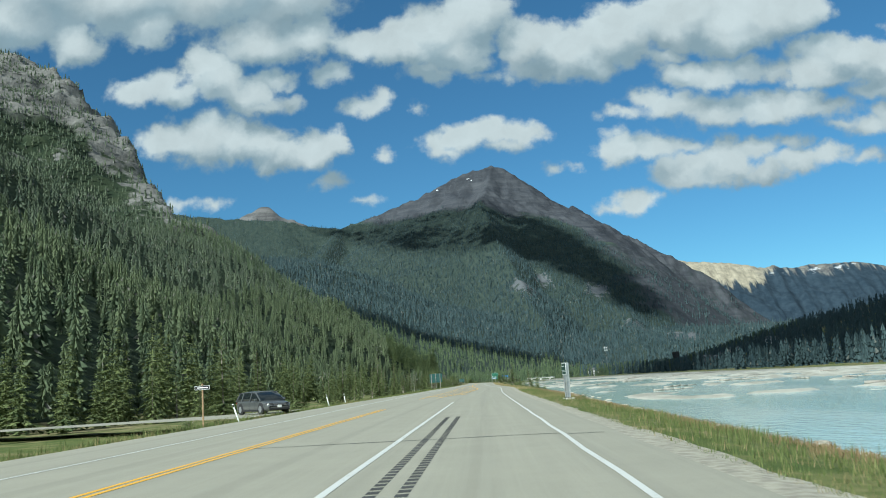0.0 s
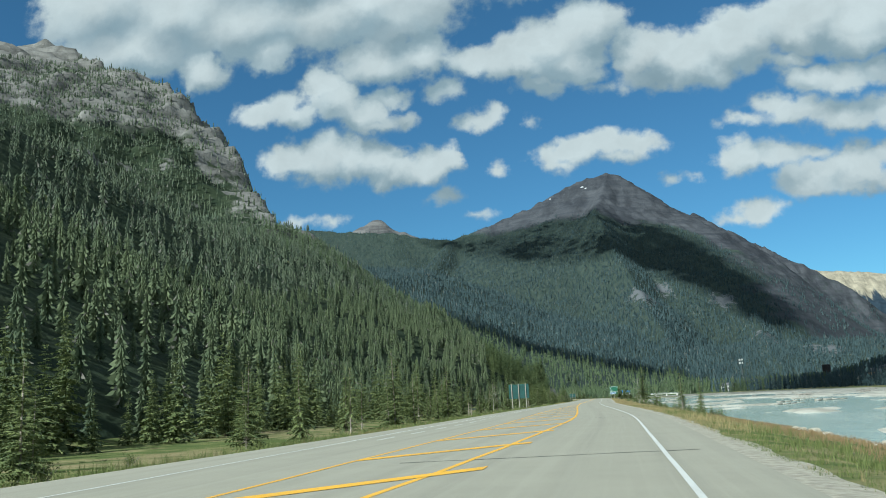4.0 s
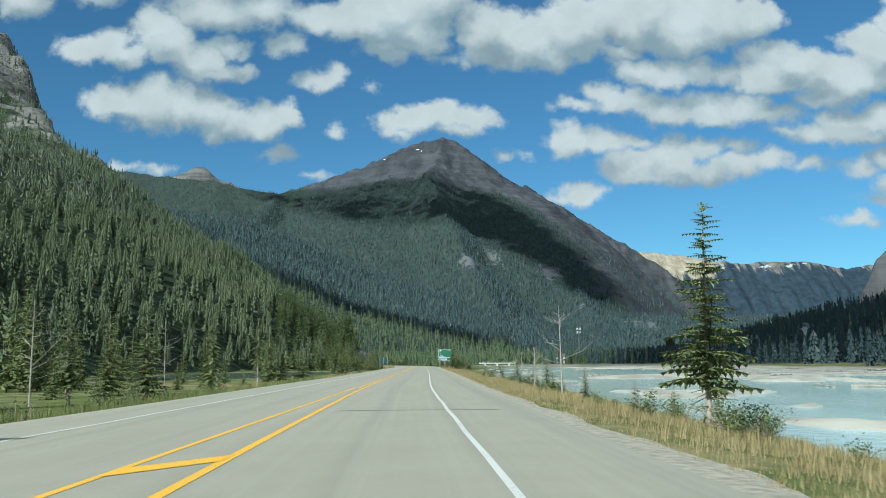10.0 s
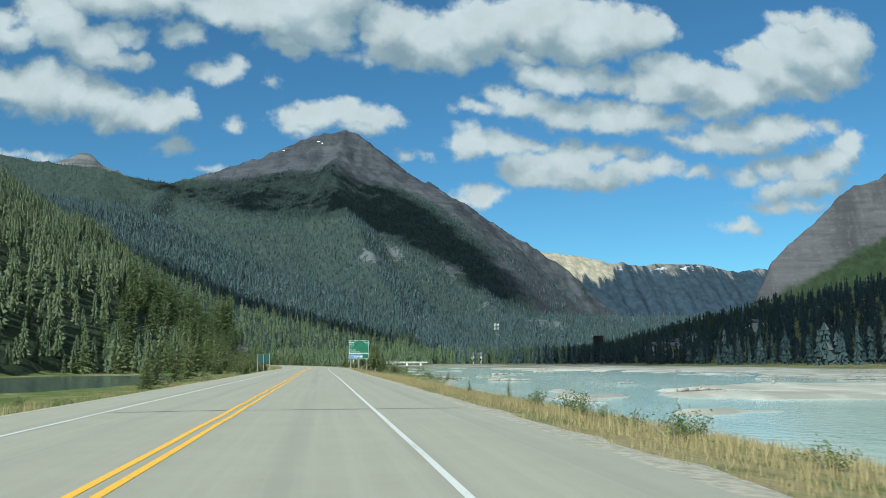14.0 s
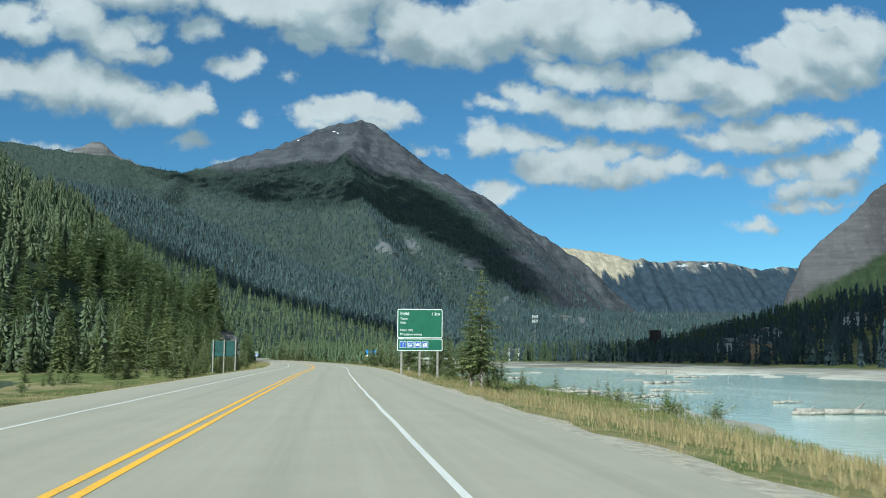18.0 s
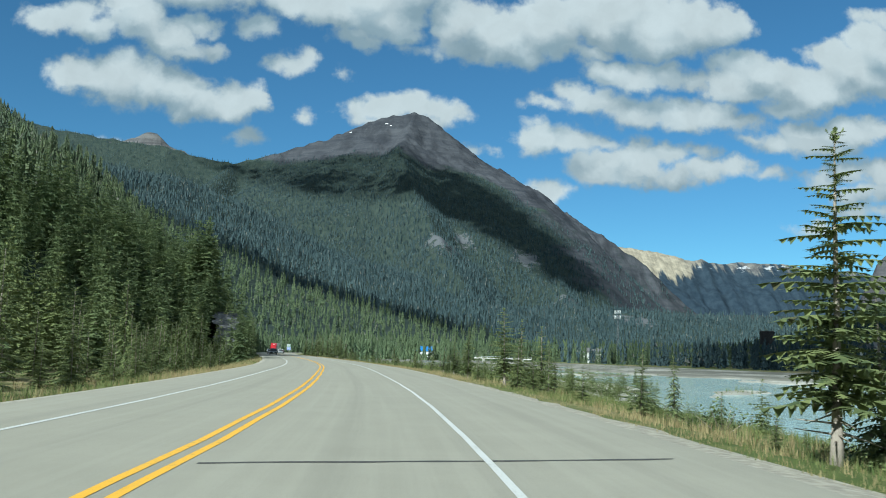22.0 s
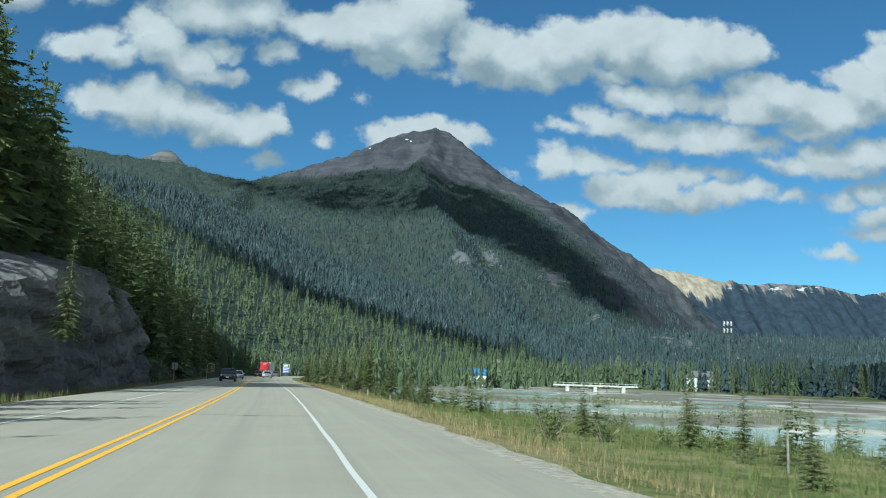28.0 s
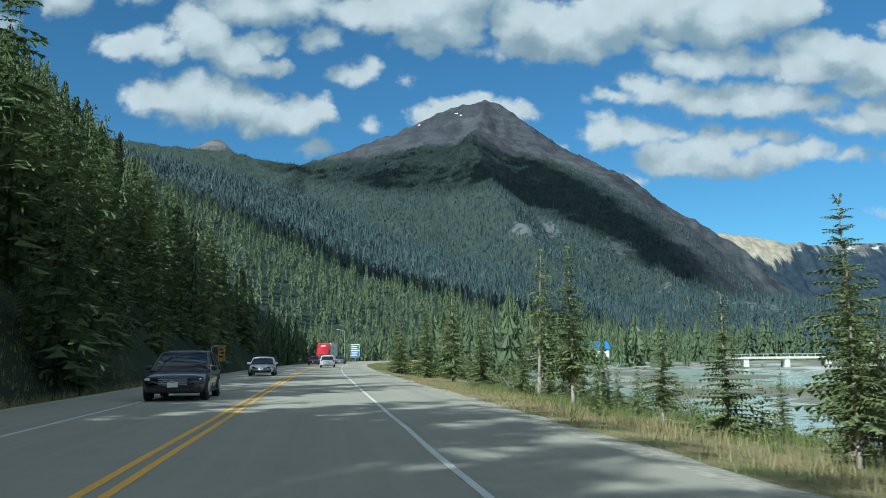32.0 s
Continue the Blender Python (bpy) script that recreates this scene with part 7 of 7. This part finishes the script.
# stones along the water's edge
SHORE_STONE = simple("beige_shore_stone", (0.34, 0.31, 0.25), 0.85, vary=0.3, scale=3, relief=0.3)


def stone_mesh(seed):
    g = np.random.default_rng(seed)
    bm = bmesh.new()
    bmesh.ops.create_icosphere(bm, subdivisions=2, radius=1.0)
    for v in bm.verts:
        v.co *= 1 + 0.30 * noise.noise(v.co * 1.3 + Vector((seed * 7.1, 0, 0)))
        v.co.z *= 0.62
    return done(bm, "stone", SHORE_STONE)


STONES = [stone_mesh(k) for k in range(5)]
for k in range(170):
    y = gen.uniform(12, 150) if k < 110 else gen.uniform(200, 420)
    x = float(R(y) + SHORE(y)) - gen.uniform(-0.6, 3.2)
    ob = new("stone", gen.choice(STONES))
    s = 0.10 + 0.32 * gen.random() ** 3
    ob.matrix_world = Matrix.Translation((x, y, lift(x, y) + s * 0.15)) @ Matrix.Rotation(gen.uniform(0, 6.28), 4, "Z") @ Matrix.Diagonal((s, s * gen.uniform(0.7, 1.2), s, 1))
    tagged(ob, "pale rounded stone at the water's edge", "stone", "bank stones")


# ---- grass ----
def grass(name, x, y, z, h, mat, label, seed):
    """Tufts of thin blades, joined."""
    g = np.random.default_rng(seed)
    n, b = len(x), 5
    a = g.uniform(0, 6.28, (n, b))
    lean = g.uniform(0.05, 0.6, (n, b)) * h[:, None]
    wd = g.uniform(0.006, 0.015, (n, b)) * (0.6 + h[:, None])
    bx = x[:, None] + g.normal(0, 0.06, (n, b))
    by = y[:, None] + g.normal(0, 0.06, (n, b))
    zz = np.repeat(z[:, None], b, 1)
    px, py = -np.sin(a) * wd, np.cos(a) * wd
    p0 = np.stack([bx + px, by + py, zz - 0.03], -1)
    p1 = np.stack([bx - px, by - py, zz - 0.03], -1)
    p2 = np.stack([bx + np.cos(a) * lean, by + np.sin(a) * lean, zz + h[:, None] * g.uniform(0.6, 1.1, (n, b))], -1)
    co = np.stack([p0, p1, p2], 2).reshape(-1, 3)
    ob = raw(name, co, np.arange(len(co)).reshape(-1, 3), mat)
    tagged(ob, label, "grass", kind="stuff")


DRY = foliage("dry_grass", (0.20, 0.160, 0.080), (0.35, 0.285, 0.140))
SEED = foliage("reddish_seed_grass", (0.17, 0.115, 0.060), (0.28, 0.195, 0.105))
LUSH = foliage("green_grass", (0.07, 0.105, 0.030), (0.17, 0.19, 0.065))
g = np.random.default_rng(77)
n = 84000
y = g.uniform(0, 735, n)
u = EDGE_R(y) + 0.55 + (SHORE(y).clip(0, 17) - EDGE_R(y) - 1.2) * g.uniform(0, 1, n) ** 1.25
x = R(y) + u
z = ground(x, y)
dryness = lump(x, y, 45, 88, 3) + 1.15 - (0.13 + 0.24 * step(y, 540, 600)) * (u - EDGE_R(y)) + 0.25 - 1.0 * (1 - step(y, 90, 220)) + 0.7 * step(y, 120, 300) - 1.15 * step(y, 400, 440) * (1 - step(y, 510, 550)) - 0.5 * step(y, 480, 560) + 0.5 * step(y, 600, 660)
dry = (dryness + g.normal(0, 0.35, n)) > 0.55
ok = z > WATER_Z + 0.12
red = ok & (y < 180) & (u - EDGE_R(y) + 0.9 * lump(x, y, 14, 95, 2) + g.normal(0, 0.5, n) > 3.6)
grass("verge_grass", x[red], y[red], z[red], g.uniform(0.08, 0.26, red.sum()), SEED, "reddish seed grass above the stony shore", 6)
ok &= ~red
grass("verge_grass", x[dry & ok], y[dry & ok], z[dry & ok], g.uniform(0.10, 0.42, (dry & ok).sum()) * np.clip(0.30 + 0.28 * (u - EDGE_R(y) - 0.5), 0.30, 1)[dry & ok], DRY, "dry yellow grass along the road verge", 1)
grass("verge_grass", x[~dry & ok], y[~dry & ok], z[~dry & ok], g.uniform(0.12, 0.42, (~dry & ok).sum()) * np.clip(0.30 + 0.22 * (u - EDGE_R(y) - 0.5), 0.30, 1)[~dry & ok], LUSH, "green grass on the river bank", 2)
n = 30000
y = g.uniform(15, 735, n)
x = R(y) + EDGE_L(y) - 0.6 - 9 * g.uniform(0, 1, n) ** 1.4
z = np.maximum(ground(x, y), left_slope(x, y))
low = 1 - 0.55 * step(y, 330, 350) * (1 - step(y, 470, 520))
dry = lump(x, y, 40, 89, 3) + g.normal(0, 0.4, n) + 0.8 * step(y, 250, 420) > 0.55
grass("verge_grass", x[dry], y[dry], z[dry], g.uniform(0.18, 0.5, dry.sum()) * low[dry], DRY, "dry grass on the left verge", 3)
grass("verge_grass", x[~dry], y[~dry], z[~dry], g.uniform(0.18, 0.6, (~dry).sum()) * low[~dry], LUSH, "green grass in the roadside ditch", 4)
n = 14000  # meadow
y = g.uniform(545, 780, n)
x = R(y) + 12 + 55 * g.uniform(0, 1, n)
z = ground(x, y)
ok = z > WATER_Z + 0.1
grass("meadow_grass", x[ok], y[ok], z[ok], g.uniform(0.3, 0.8, ok.sum()), LUSH, "tall green meadow grass by the river flats", 5)


# ---- cumulus added out of view, shaped so that their shadows fall on chosen slopes ----
def shade_cumulus(cx, cy, cz, spans, seed, label):
    """A flat-based heap of billows, added unseen to cast shade."""
    g = np.random.default_rng(seed)
    bm = bmesh.new()
    for ox, oy, r in spans:
        k = bmesh.ops.create_icosphere(bm, subdivisions=2, radius=1.0)
        for v in k["verts"]:
            p = v.co.copy()
            v.co = p * (1 + 0.28 * noise.noise(p * 1.7 + Vector((ox, oy, seed)) * 0.01) + 0.12 * noise.noise(p * 4.1 + Vector((oy, ox, seed)) * 0.01))
            v.co = Vector((cx + ox + v.co.x * r, cy + oy + v.co.y * r, cz + max(v.co.z, -0.35) * r * 0.45))
    ob = new("cloud", done(bm, "cloud", CLOUD_WHITE, True))
    return tagged(ob, label, "cloud", kind="structure")


CLOUD_WHITE = simple("cloud_vapour", (0.86, 0.87, 0.88), 1.0, vary=0.03, scale=0.01)
cloud_nodes = Nodes(CLOUD_WHITE.node_tree)
veil, clear = cloud_nodes.put("ShaderNodeMixShader"), cloud_nodes.put("ShaderNodeBsdfTransparent")
veil.inputs[0].default_value = 0.105
cloud_nodes.link(clear.outputs[0], veil.inputs[1])
cloud_nodes.link(CLOUD_WHITE.node_tree.nodes["Principled BSDF"].outputs[0], veil.inputs[2])
cloud_nodes.link(veil.outputs[0], CLOUD_WHITE.node_tree.nodes["Material Output"].inputs[0])
drift = random.Random(9)
spans = []
# outline traced back along the sun from the wanted shade on the mountain
north_edge = ((-564, 1000), (-369, 926), (-102, 820), (136, 663), (298, 490), (358, 230), (340, -78), (309, -350), (290, -600), (250, -850))
south_edge = ((-550, 910), (-450, 600), (-380, 160), (-290, -8), (-88, -338), (70, -310), (77, -523), (120, -700), (115, -950), (110, -1100))
for k in range(34):
    f = 9 * k / 33
    north = [np.interp(f, range(10), [p[i] for p in north_edge]) for i in (0, 1)]
    south = [np.interp(f, range(10), [p[i] for p in south_edge]) for i in (0, 1)]
    across = math.hypot(north[0] - south[0], north[1] - south[1])
    count = max(2, int(across / 75))
    for j in range(count):
        w = min(0.5, 55 / across) + (1 - 2 * min(0.5, 55 / across)) * j / (count - 1) + drift.uniform(-0.03, 0.03)
        spans.append((north[0] + (south[0] - north[0]) * w, north[1] + (south[1] - north[1]) * w, drift.uniform(62, 92)))
shade_cumulus(-950, 1850, 1700, spans, 3, "long flat-based cumulus added out of view to shade the mountain")
# two more unseen clouds, for shade on the right hill and lower slope
shade_cumulus(-480, -250, 900, [(-60 + 70 * (k % 3) + 0.16 * (60 * k - 420), -430 + 30 * k, 105 + 12 * (k % 4)) for k in range(25)] + [(-175 + 60 * (k % 3) + 0.16 * (60 * k - 420), -430 + 30 * k, 110 + 10 * (k % 3)) for k in range(10, 26)], 5, "small white cumulus added out of view to shade the right hill")
shade_cumulus(-760, 545, 900, [(-125 + 17 * k, 62 - 9.5 * k + 14 * (k % 2), 46 + 9 * (k % 3)) for k in range(16)], 7, "torn strip of cumulus added out of view to shade the lower slope")
